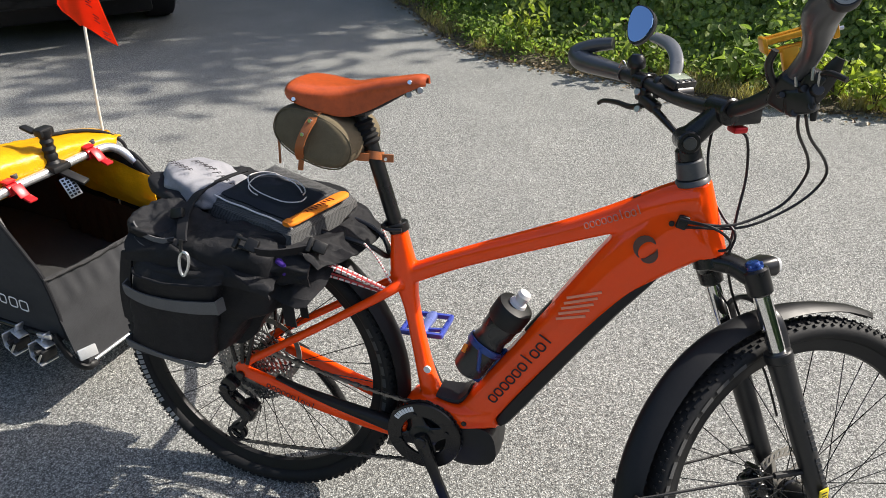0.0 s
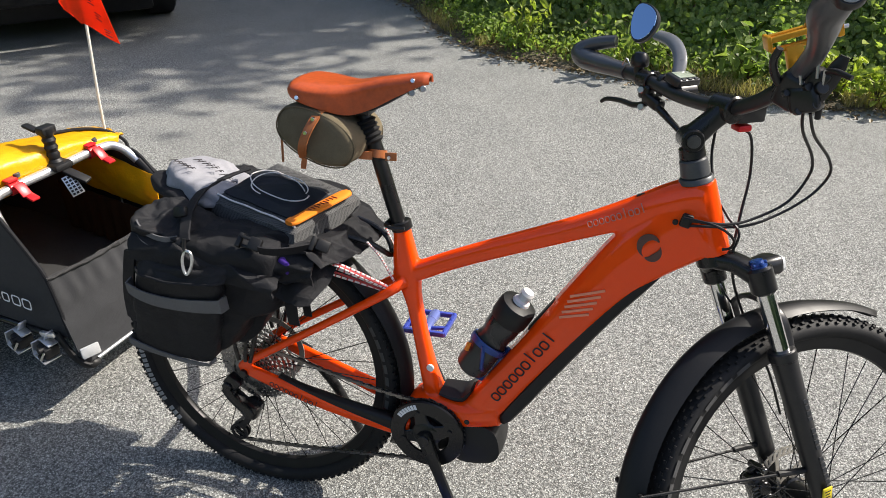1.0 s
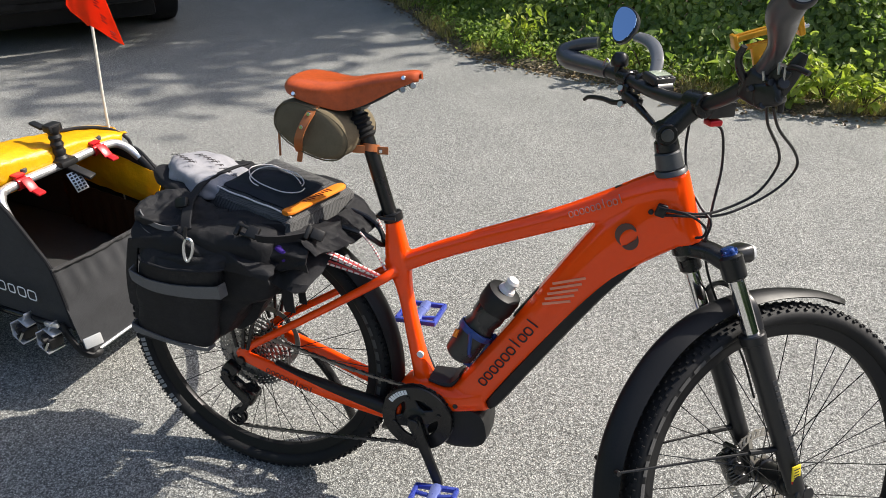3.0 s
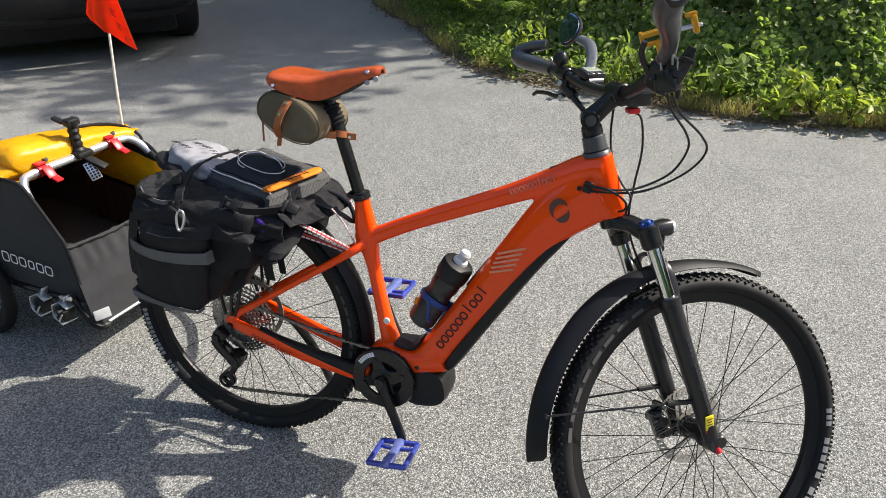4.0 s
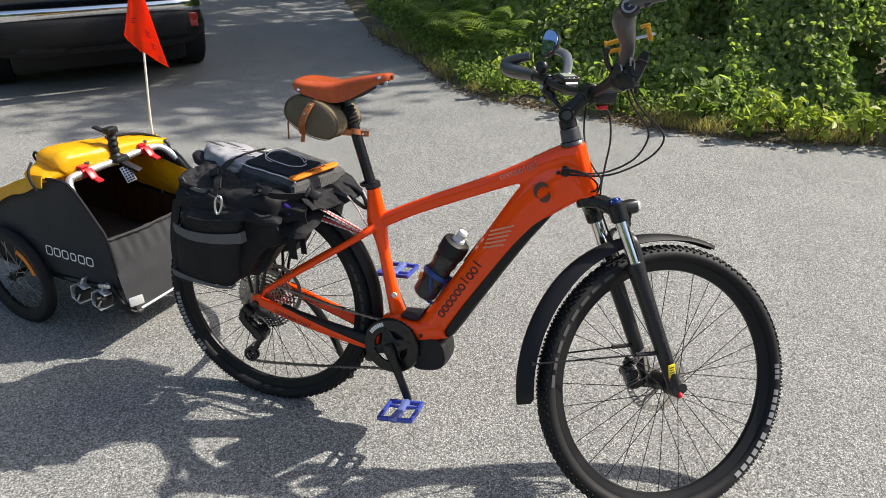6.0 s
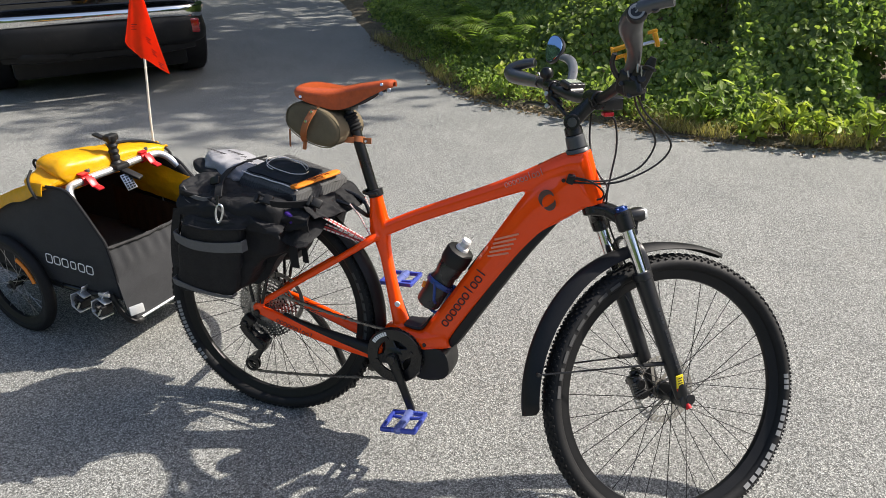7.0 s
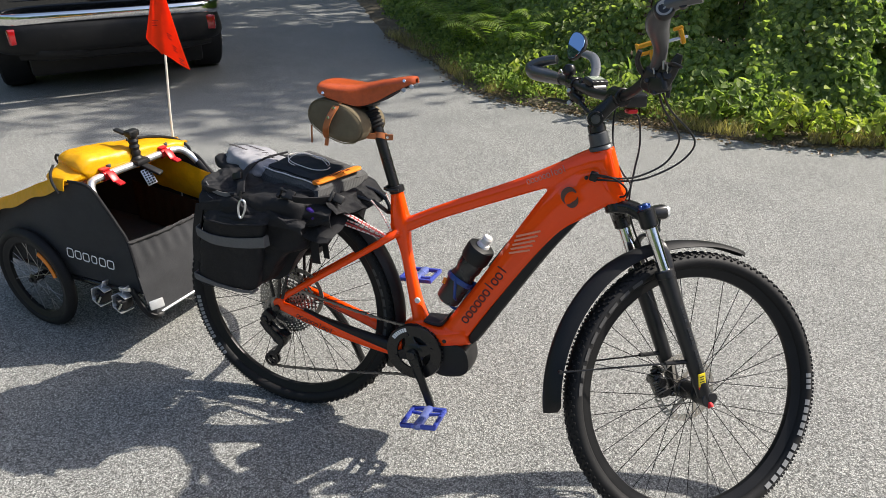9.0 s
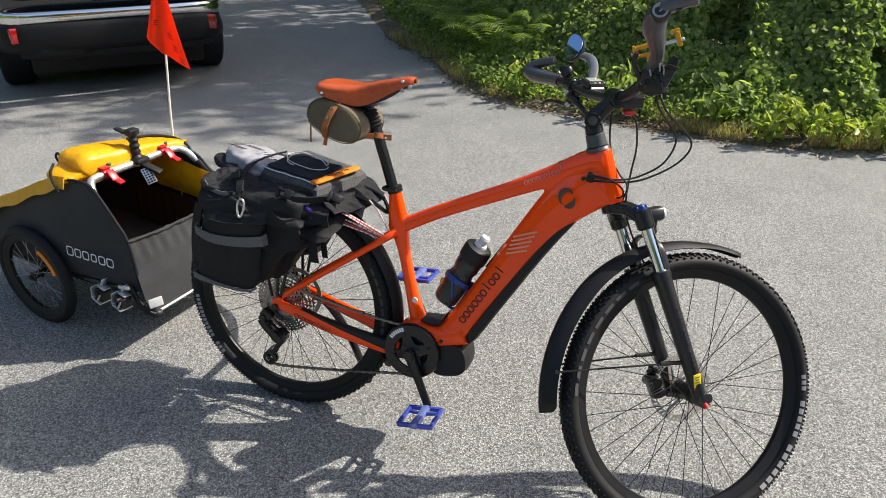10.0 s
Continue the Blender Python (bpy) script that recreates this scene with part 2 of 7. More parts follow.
GLASS_DARK = worn("tinted_glass", (0.008, 0.010, 0.012), 0.04, 0.0, 0.1, 10, 0.0, Coat_Weight=1.0)
# the blue of the reflected sky is put into the mirror's tint
MIRROR = Nodes("mirror").done((0.30, 0.44, 0.64), 0.02, 1.0)
SCREEN = worn("lcd", (0.30, 0.34, 0.27), 0.18, 0.0, 0.1, 40, 0.0, Coat_Weight=0.6)
REFLECTOR = worn("clear_reflector", (0.62, 0.63, 0.64), 0.18, 0.35, 0.12, 140, 0.4, 0.002)
LABEL_YELLOW = worn("yellow_label", (0.78, 0.62, 0.02), 0.5, 0.0, 0.06, 60, 0.0)

# ---- mesh building ----
def part(name, bm, material, parent=None, label="", pose_in=None, smooth=True, sharp=38, kind="", recalc=True):
    """Links a bmesh as one mesh object under a thing or a part."""
    if recalc:
        bmesh.ops.recalc_face_normals(bm, faces=bm.faces)
    data = bpy.data.meshes.new(name)
    bm.to_mesh(data)
    bm.free()
    return part_data(name, data, material, parent, label, pose_in, smooth, sharp, kind)


def part_data(name, data, material, parent=None, label="", pose_in=None, smooth=True, sharp=38, kind=""):
    for m in material if isinstance(material, (list, tuple)) else [material]:
        data.materials.append(m)
    if smooth:
        data.shade_smooth()
        data.set_sharp_from_angle(angle=radians(sharp))
    ob = new(name, data)
    ob.parent = parent
    if pose_in is not None:
        ob.matrix_basis = pose_in
    return tagged(ob, label=label, kind=kind)


def thing(name, label, category, m=None, group="", kind=""):
    ob = new(name)
    ob.empty_display_size = 0.1
    if m is not None:
        ob.matrix_basis = m
    return tagged(ob, label=label, category=category, group=group, kind=kind)


def V(*a):
    return Vector(a)


def smooth_path(points, n):
    """Catmull-Rom through the points (each a tuple of any length), n steps a span."""
    P = [np.array(p, float) for p in points]
    P = [2 * P[0] - P[1], *P, 2 * P[-1] - P[-2]]
    out = []
    for i in range(1, len(P) - 2):
        a, b, c, d = P[i - 1 : i + 3]
        for k in range(n):
            t = k / n
            out.append(0.5 * (2 * b + (c - a) * t + (2 * a - 5 * b + 4 * c - d) * t * t + (3 * b - a - 3 * c + d) * t**3))
    out.append(P[-2])
    return out


def sweep(bm, rows, seg=12, up=(0, 1, 0), power=2.0, caps=True, closed=False):
    """A tube along rows (x, y, z, across, along_normal): 'across' is its half width along up, the other its half depth."""
    rows = [np.array(r, float) for r in rows]
    rings, up = [], Vector(up)
    n = len(rows)
    for i, r in enumerate(rows):
        a = rows[(i - 1) % n if closed else max(i - 1, 0)][:3]
        b = rows[(i + 1) % n if closed else min(i + 1, n - 1)][:3]
        d = Vector(b - a).normalized()
        side = (up - d * up.dot(d))
        side = side.normalized() if side.length > 1e-5 else d.orthogonal().normalized()
        other = d.cross(side)
        c, w, h = Vector(r[:3]), r[3], r[4] if len(r) > 4 else r[3]
        ring = []
        for k in range(seg):
            t = 2 * math.pi * k / seg
            ct, st = math.cos(t), math.sin(t)
            e = 2.0 / power
            ring.append(bm.verts.new(c + side * (w * math.copysign(abs(ct) ** e, ct)) + other * (h * math.copysign(abs(st) ** e, st))))
        rings.append(ring)
    for i in range(n if closed else n - 1):
        A, B = rings[i], rings[(i + 1) % n]
        for k in range(seg):
            bm.faces.new((A[k], A[(k + 1) % seg], B[(k + 1) % seg], B[k]))
    if caps and not closed:
        bm.faces.new(rings[0][::-1])
        bm.faces.new(rings[-1])
    return bm


def facet_sweep(bm, rows, flip=1.0):
    """A tube along rows like sweep's, with a flat flank and a bevelled shoulder toward the upper side."""
    half = [(0.0, -1.0), (0.44, -1.0), (0.80, -0.74), (0.98, -0.30), (1.0, -0.22), (1.0, 0.40), (0.90, 0.86), (0.62, 1.0)]
    ring = half + [(0.0, 1.0)] + [(-c, o) for c, o in half[:0:-1]]
    rings, n = [], len(rows)
    for i, r in enumerate(rows):
        d = Vector(np.array(rows[min(i + 1, n - 1)][:3]) - np.array(rows[max(i - 1, 0)][:3])).normalized()
        other = d.cross(V(0, 1, 0)) * flip
        rings.append([bm.verts.new(Vector(r[:3]) + V(0, 1, 0) * (c * r[3]) + other * (o * r[4])) for c, o in ring])
    for A, Bq in zip(rings, rings[1:]):
        for k in range(len(ring)):
            bm.faces.new((A[k], A[(k + 1) % len(ring)], Bq[(k + 1) % len(ring)], Bq[k]))
    bm.faces.new(rings[0][::-1])
    bm.faces.new(rings[-1])
    return bm


def tube(bm, points, r, seg=8, steps=0, r_end=None):
    pts = smooth_path(points, steps) if steps else points
    n = len(pts) - 1
    e = r if r_end is None else r_end
    up = (0.13, 0.21, 0.97)
    return sweep(bm, [(*p[:3], r + (e - r) * i / n, r + (e - r) * i / n) for i, p in enumerate(pts)], seg, up)


def lathe(bm, profile, seg=48, m=None, close=False):
    """Turns (radius, y) round the y axis."""
    m = m or Matrix()
    rings = []
    for r, y in profile:
        if r < 1e-6:
            rings.append([bm.verts.new(m @ V(0, y, 0))])
        else:
            rings.append([bm.verts.new(m @ V(r * math.cos(2 * math.pi * k / seg), y, r * math.sin(2 * math.pi * k / seg))) for k in range(seg)])
    pairs = list(zip(rings, rings[1:])) + ([(rings[-1], rings[0])] if close else [])
    for A, B in pairs:
        for k in range(seg):
            a = [A[k % len(A)], A[(k + 1) % len(A)]] if len(A) > 1 else [A[0]]
            b = [B[(k + 1) % len(B)], B[k % len(B)]] if len(B) > 1 else [B[0]]
            if len(a) + len(b) > 2:
                bm.faces.new(a + b)
    return bm


def cyl(bm, a, b, r0, r1=None, seg=16, bevel=0.0):
    """A capped round bar from a to b, its rims eased."""
    a, b = Vector(a), Vector(b)
    r1 = r0 if r1 is None else r1
    d = b - a
    m = Matrix.Translation(a) @ d.to_track_quat("Y", "Z").to_matrix().to_4x4()
    h = d.length
    e = bevel or min(r0, r1, h) * 0.12
    lathe(bm, [(0, 0), (r0 - e, 0), (r0, e), (r1, h - e), (r1 - e, h), (0, h)], seg, m)
    return bm


def box(bm, size, m=None, bevel=0.003, seg=2):
    """A bevelled block of full size, at the pose m."""
    made = bmesh.ops.create_cube(bm, size=1.0, matrix=(m or Matrix()) @ Matrix.Diagonal((*size, 1)))
    if bevel:
        edges = {e for v in made["verts"] for e in v.link_edges}
        bmesh.ops.bevel(bm, geom=list(edges), offset=min(bevel, min(size) * 0.45), segments=seg, affect="EDGES", profile=0.5)
    return bm


def soft_box(bm, half, m=None, n=14, power=5.0, wrinkle=0.006, grain=14.0, seed=0.0, shape=None):
    """A stuffed cloth block: a rounded cuboid with folds."""
    m = m or Matrix()
    made = bmesh.ops.create_cube(bm, size=2.0)
    bmesh.ops.subdivide_edges(bm, edges=list({e for v in made["verts"] for e in v.link_edges}), cuts=n, use_grid_fill=True)
    off = Vector((seed * 3.7, seed * 1.3, seed * 7.1))
    for v in [v for v in bm.verts if not v.tag]:
        p = v.co
        k = (abs(p.x) ** power + abs(p.y) ** power + abs(p.z) ** power) ** (1 / power)
        q = p / k
        d = q.normalized()
        q = Vector((q.x * half[0], q.y * half[1], q.z * half[2]))
        if shape:
            q = shape(q)
        w = noise.noise(q * grain + off) * wrinkle + noise.noise(q * grain * 2.7 + off) * wrinkle * 0.4
        fold = abs(noise.noise(Vector((q.x * grain * 0.6, q.y * grain * 0.6, q.z * grain * 1.6)) + off)) * wrinkle * 0.9
        v.co = m @ (q + d * (w - fold))
        v.tag = True
    return bm


def panel(bm, grid_fn, nu, nv, thick=0.0):
    """A sheet from a function of u and v in 0..1, with real thickness if asked."""
    rows = [[bm.verts.new(grid_fn(i / nu, j / nv)) for j in range(nv + 1)] for i in range(nu + 1)]
    faces = [bm.faces.new((rows[i][j], rows[i + 1][j], rows[i + 1][j + 1], rows[i][j + 1])) for i in range(nu) for j in range(nv)]
    if thick:
        bmesh.ops.recalc_face_normals(bm, faces=faces)
        bmesh.ops.solidify(bm, geom=faces, thickness=thick)
    return bm


def B():
    return bmesh.new()

# ---- ground ----
def add_ground():
    bm = B()
    xs = [-300, -60, -20, -10] + [-6 + 0.75 * i for i in range(17)] + [10, 20, 60, 300]
    ys = [-300, -60, -20, -8] + [-4 + 0.75 * i for i in range(18)] + [12, 20, 60, 300]
    grid = [[bm.verts.new((x, y, 0)) for y in ys] for x in xs]
    for i in range(len(xs) - 1):
        for j in range(len(ys) - 1):
            bm.faces.new((grid[i][j], grid[i + 1][j], grid[i + 1][j + 1], grid[i][j + 1]))
    tagged(part("ground", bm, ASPHALT), label="sunlit grey worn asphalt driveway with pale stone chips", category="ground", kind="structure")


add_ground()

# the edge of the drive, from the far end to the near right
EDGE = [(-6.6, 12.0), (-4.2, 9.0), (-2.26, 5.96), (-1.42, 5.05), (-0.72, 4.1), (-0.22, 3.78), (0.45, 3.62), (0.9, 3.48), (1.5, 3.36), (2.1, 3.42), (2.9, 3.62), (4.5, 3.75), (9.0, 3.9)]


def edge_at(s):
    """A point of the drive's edge and the way out of the drive there, s in 0..1."""
    k = s * (len(EDGE) - 1)
    i = min(int(k), len(EDGE) - 2)
    a, b = Vector(EDGE[i]), Vector(EDGE[i + 1])
    d = (b - a).normalized()
    p = a.lerp(b, k - i)
    return p, Vector((-d.y, d.x))


def add_verge():
    bm = B()
    rows = []
    for i in range(241):
        p, out = edge_at(i / 240)
        line = []
        for j, (o, z) in enumerate(((-0.05, -0.02), (0.02, 0.012), (0.12, 0.03), (0.35, 0.05), (0.9, 0.08), (2.0, 0.12), (5.0, 0.15))):
            w = noise.noise(Vector((p.x * 3, p.y * 3, j))) * 0.06 if j < 4 else 0
            q = p + out * (o + w)
            line.append(bm.verts.new((q.x, q.y, z + 0.02 * noise.noise(Vector((q.x * 4, q.y * 4, 2))))))
        rows.append(line)
    for a, b in zip(rows, rows[1:]):
        for j in range(len(a) - 1):
            bm.faces.new((a[j], b[j], b[j + 1], a[j + 1]))
    tagged(part("soil_verge", bm, SOIL), label="strip of dry brown soil and litter beside the drive", category="verge", kind="structure")


add_verge()


def leaves_mesh(name, spots, material, parent, label="", kind="", size=(0.03, 0.055), width=0.62, droop=0.35, seed=1, aim=None, flat=1.0, face=None):
    """Many small folded leaves of six corners at the spots, as one mesh."""
    rng = np.random.default_rng(seed)
    P = np.array(spots, float)
    n = len(P)
    L = rng.uniform(size[0], size[1], n)[:, None]
    way = rng.normal(size=(n, 3))
    if aim is not None:
        way = way * 0.8 + np.array(aim)
    way[:, 2] -= droop
    way[:, 2] *= flat
    way /= np.linalg.norm(way, axis=1)[:, None]
    side = np.cross(way, rng.normal(size=(n, 3)) * 0.5 + np.array([0, 0, 1.0]))
    side /= np.linalg.norm(side, axis=1)[:, None] + 1e-9
    if face is not None:
        # leaves that hang like shingles and turn their faces to the open
        turn = rng.normal(size=(n, 3)) * 0.52 + np.array(face)
        turn /= np.linalg.norm(turn, axis=1)[:, None]
        way = rng.normal(size=(n, 3)) * 0.62 + np.array([0, -0.2, -0.7])
        way -= turn * np.sum(way * turn, axis=1)[:, None]
        way /= np.linalg.norm(way, axis=1)[:, None]
        side = np.cross(way, turn)
    up = np.cross(side, way)
    W = L * width * 0.5
    v = np.stack([P, P + way * L * 0.2 + side * W * 0.72 + up * W * 0.25, P + way * L * 0.2 - side * W * 0.72 + up * W * 0.25, P + way * L * 0.5 - up * L * 0.02, P + way * L * 0.52 + side * W + up * W * 0.3, P + way * L * 0.52 - side * W + up * W * 0.3, P + way * L * 0.84 + side * W * 0.62 - up * L * 0.02, P + way * L * 0.84 - side * W * 0.62 - up * L * 0.02, P + way * L - up * L * 0.1], 1)
    tri = np.array([[0, 3, 1], [0, 2, 3], [1, 3, 4], [2, 5, 3], [3, 6, 4], [3, 5, 7], [3, 8, 6], [3, 7, 8]])
    F = (np.arange(n)[:, None, None] * 9 + tri[None]).reshape(-1, 3)
    data = bpy.data.meshes.new(name)
    data.from_pydata(v.reshape(-1, 3).tolist(), [], F.tolist())
    return part_data(name, data, material, parent, label, smooth=False, kind=kind)


def add_hedge():
    hedge = thing("hedge", "dense leafy green deciduous hedge along the drive edge", "hedge")
    rng = np.random.default_rng(5)
    spots = []
    spans = [(Vector(b) - Vector(a)).length for a, b in zip(EDGE, EDGE[1:])]
    first, last = sum(spans[:1]) + 1.0, sum(spans[:11]) + 0.4
    for i in range(150000):
        # even along the edge's length
        far, k = rng.uniform(first, last), 0
        while far > spans[k]:
            far, k = far - spans[k], k + 1
        p, out = edge_at((k + far / spans[k]) / (len(EDGE) - 1))
        # a leaning, billowing face: deeper and higher further in
        h = (1.6 if p.x > 1.25 else 1.15) * rng.uniform(0.012, 1.0) ** 0.85
        if p.x < 1.25 and rng.uniform() < 0.54:
            continue
        bulge = 0.30 * noise.noise(Vector((p.x * 1.1, p.y * 1.1, h * 1.3))) + 0.14 * noise.noise(Vector((p.x * 3.3, p.y * 3.3, h * 3.5)))
        steep = max(0.0, min(1.0, (p.x - 0.7) / 0.9))
        base = 0.17 + (1.15 - 0.34 * steep) * h + (1.0 - 0.3 * steep) * bulge * min(1.0, 0.25 + h)
        depth = base + abs(rng.normal(0, 0.10))
        gap = noise.noise(Vector((p.x * 2.2 + 9, p.y * 2.2, h * 2.6)))
        if gap < -0.42:
            depth += 0.25
        q = p + out * depth
        spots.append((q.x, q.y, h))
    leaves_mesh("foliage", spots, LEAF, hedge, "mid green oval leaves", kind="stuff", size=(0.032, 0.060), width=0.84, seed=2, face=(-0.05, -0.80, 0.50))
    # the upper part, set back, shades the face below
    spots = []
    for i in range(26000):
        far, k = rng.uniform(first + 9.0, last), 0
        while far > spans[k]:
            far, k = far - spans[k], k + 1
        p, out = edge_at((k + far / spans[k]) / (len(EDGE) - 1))
        h = rng.uniform(1.2, 2.9)
        if noise.noise(Vector((p.x * 1.3 + 4, p.y * 1.3, h * 1.1))) < (-0.05 if p.x < 0.8 else -0.45):
            continue
        q = p + out * (1.35 + 0.35 * (h - 1.2) + abs(rng.normal(0, 0.32)))
        spots.append((q.x, q.y, h))
    leaves_mesh("upper_foliage", spots, LEAF, hedge, "mid green oval leaves", kind="stuff", size=(0.06, 0.10), width=0.80, seed=22)
    bm = B()
    for i in range(150):
        p, out = edge_at(rng.uniform(0.12, 0.98))
        a = p + out * rng.uniform(1.35, 1.9)
        z = 0.05
        pts = [(a.x, a.y, z)]
        for k in range(5):
            a = a + Vector((rng.normal(0, 0.10), rng.normal(0, 0.10)))
            z += rng.uniform(0.14, 0.28)
            pts.append((a.x, a.y, z))
        tube(bm, pts, rng.uniform(0.006, 0.016), 5, 2, 0.003)
    part("twiggery", bm, TWIG, hedge, kind="stuff")


add_hedge()


def add_shade_tree(name, x, y, height, spread, seed, count, low=0.1):
    """A tree beyond the hedge whose crown stands above the view and shades the far part of the drive."""
    tree = thing(name, "tall broadleaf tree standing behind the hedge", "tree", pose(x, y, 0))
    rng = np.random.default_rng(seed)
    bm = B()
    top = V(rng.normal(0, 0.3), rng.normal(0, 0.3), height * 0.8)
    trunk = [V(0, 0, 0), V(0.05, 0.1, height * 0.3), V(0.1, -0.05, height * 0.55), top]
    tube(bm, [tuple(p) for p in trunk], 0.19, 10, 4, 0.05)
    ends = []
    for k in range(24):
        a = trunk[1].lerp(top, rng.uniform(low, 1.0))
        t = rng.uniform(0, 6.28)
        b = a + V(math.cos(t), math.sin(t), rng.uniform(0.1, 0.5)) * spread * rng.uniform(0.4, 0.9)
        c = a.lerp(b, 0.5) + V(0, 0, rng.uniform(0, 0.3))
        tube(bm, [tuple(a), tuple(c), tuple(b)], 0.055, 6, 3, 0.012)
        ends += [b, c.lerp(b, 0.5), c]
    part("trunk", bm, BARK, tree)
    spots = []
    clumps = [(ends[rng.integers(len(ends))] + Vector(rng.normal(0, 0.35, 3)), rng.uniform(0.16, 0.46)) for _ in range(210)]
    for i in range(count):
        c, r = clumps[rng.integers(len(clumps))]
        spots.append(tuple(c + Vector(rng.normal(0, 1, 3)) * r * 0.6))
    leaves_mesh("crown", spots, CROWN_LEAF, tree, "clumps of green leaves with gaps", size=(0.11, 0.19), seed=seed + 1)


def add_backdrop():
    """Far woods all round that close the place behind and beside the camera."""
    bm = B()
    rows = []
    for i in range(181):
        a = 2 * math.pi * i / 180
        r = 19 + 3 * noise.noise(V(math.cos(a) * 3, math.sin(a) * 3, 1))
        line = []
        for j in range(9):
            t = j / 8
            h = (6.5 + 2.5 * noise.noise(V(math.cos(a) * 7, math.sin(a) * 7, 5))) * (1 + 1.25 * max(0.0, math.cos(a - radians(130))))
            rr = r + 2.0 * t + 0.9 * noise.noise(V(a * 9, t * 5, 3))
            line.append(bm.verts.new((rr * math.cos(a), rr * math.sin(a), -0.1 + h * t)))
        rows.append(line)
    for p, q in zip(rows, rows[1:]):
        for j in range(8):
            bm.faces.new((p[j], q[j], q[j + 1], p[j + 1]))
    m = Nodes("far_woods")
    c = m.ramp(m.noise(1.6, 6, 0.75), [(0.35, (0.022, 0.040, 0.012)), (0.6, (0.085, 0.140, 0.040)), (0.8, (0.17, 0.23, 0.07))])
    m.bump(m.noise(3.0, 6), 1.0, 0.4)
    tagged(part("backdrop", bm, m.done(c, 0.95)), label="dark green woods standing round the drive", category="woods", kind="structure")


add_backdrop()

# trees that shade the far part of the drive
SHADE_TREES = ((0.8, 6.85, 9.8, 1.8, 21, 3024), (4.2, 10.03, 9.6, 1.8, 31, 2160), (-0.04, 8.34, 7.6, 2.0, 41, 2088), (2.61, 10.09, 9.2, 2.2, 51, 2160), (6.17, 11.03, 10.6, 2.0, 61, 2088), (-1.22, 10.3, 7.2, 2.3, 71, 2160), (1.13, 11.84, 8.6, 2.6, 81, 2160))
for x, y, h, spread, seed, count in SHADE_TREES:
    add_shade_tree("shade_tree", x, y, h, spread, seed, count)
for x, y, h, spread, seed, count in ((3.67, 8.5, 9.0, 1.2, 91, 1250), (4.37, 7.75, 9.0, 0.75, 101, 700), (4.25, 9.1, 9.0, 0.9, 111, 900), (3.12, 8.9, 9.0, 1.2, 121, 950)):
    add_shade_tree("shade_tree", x, y, h, spread, seed, count, 0.9)


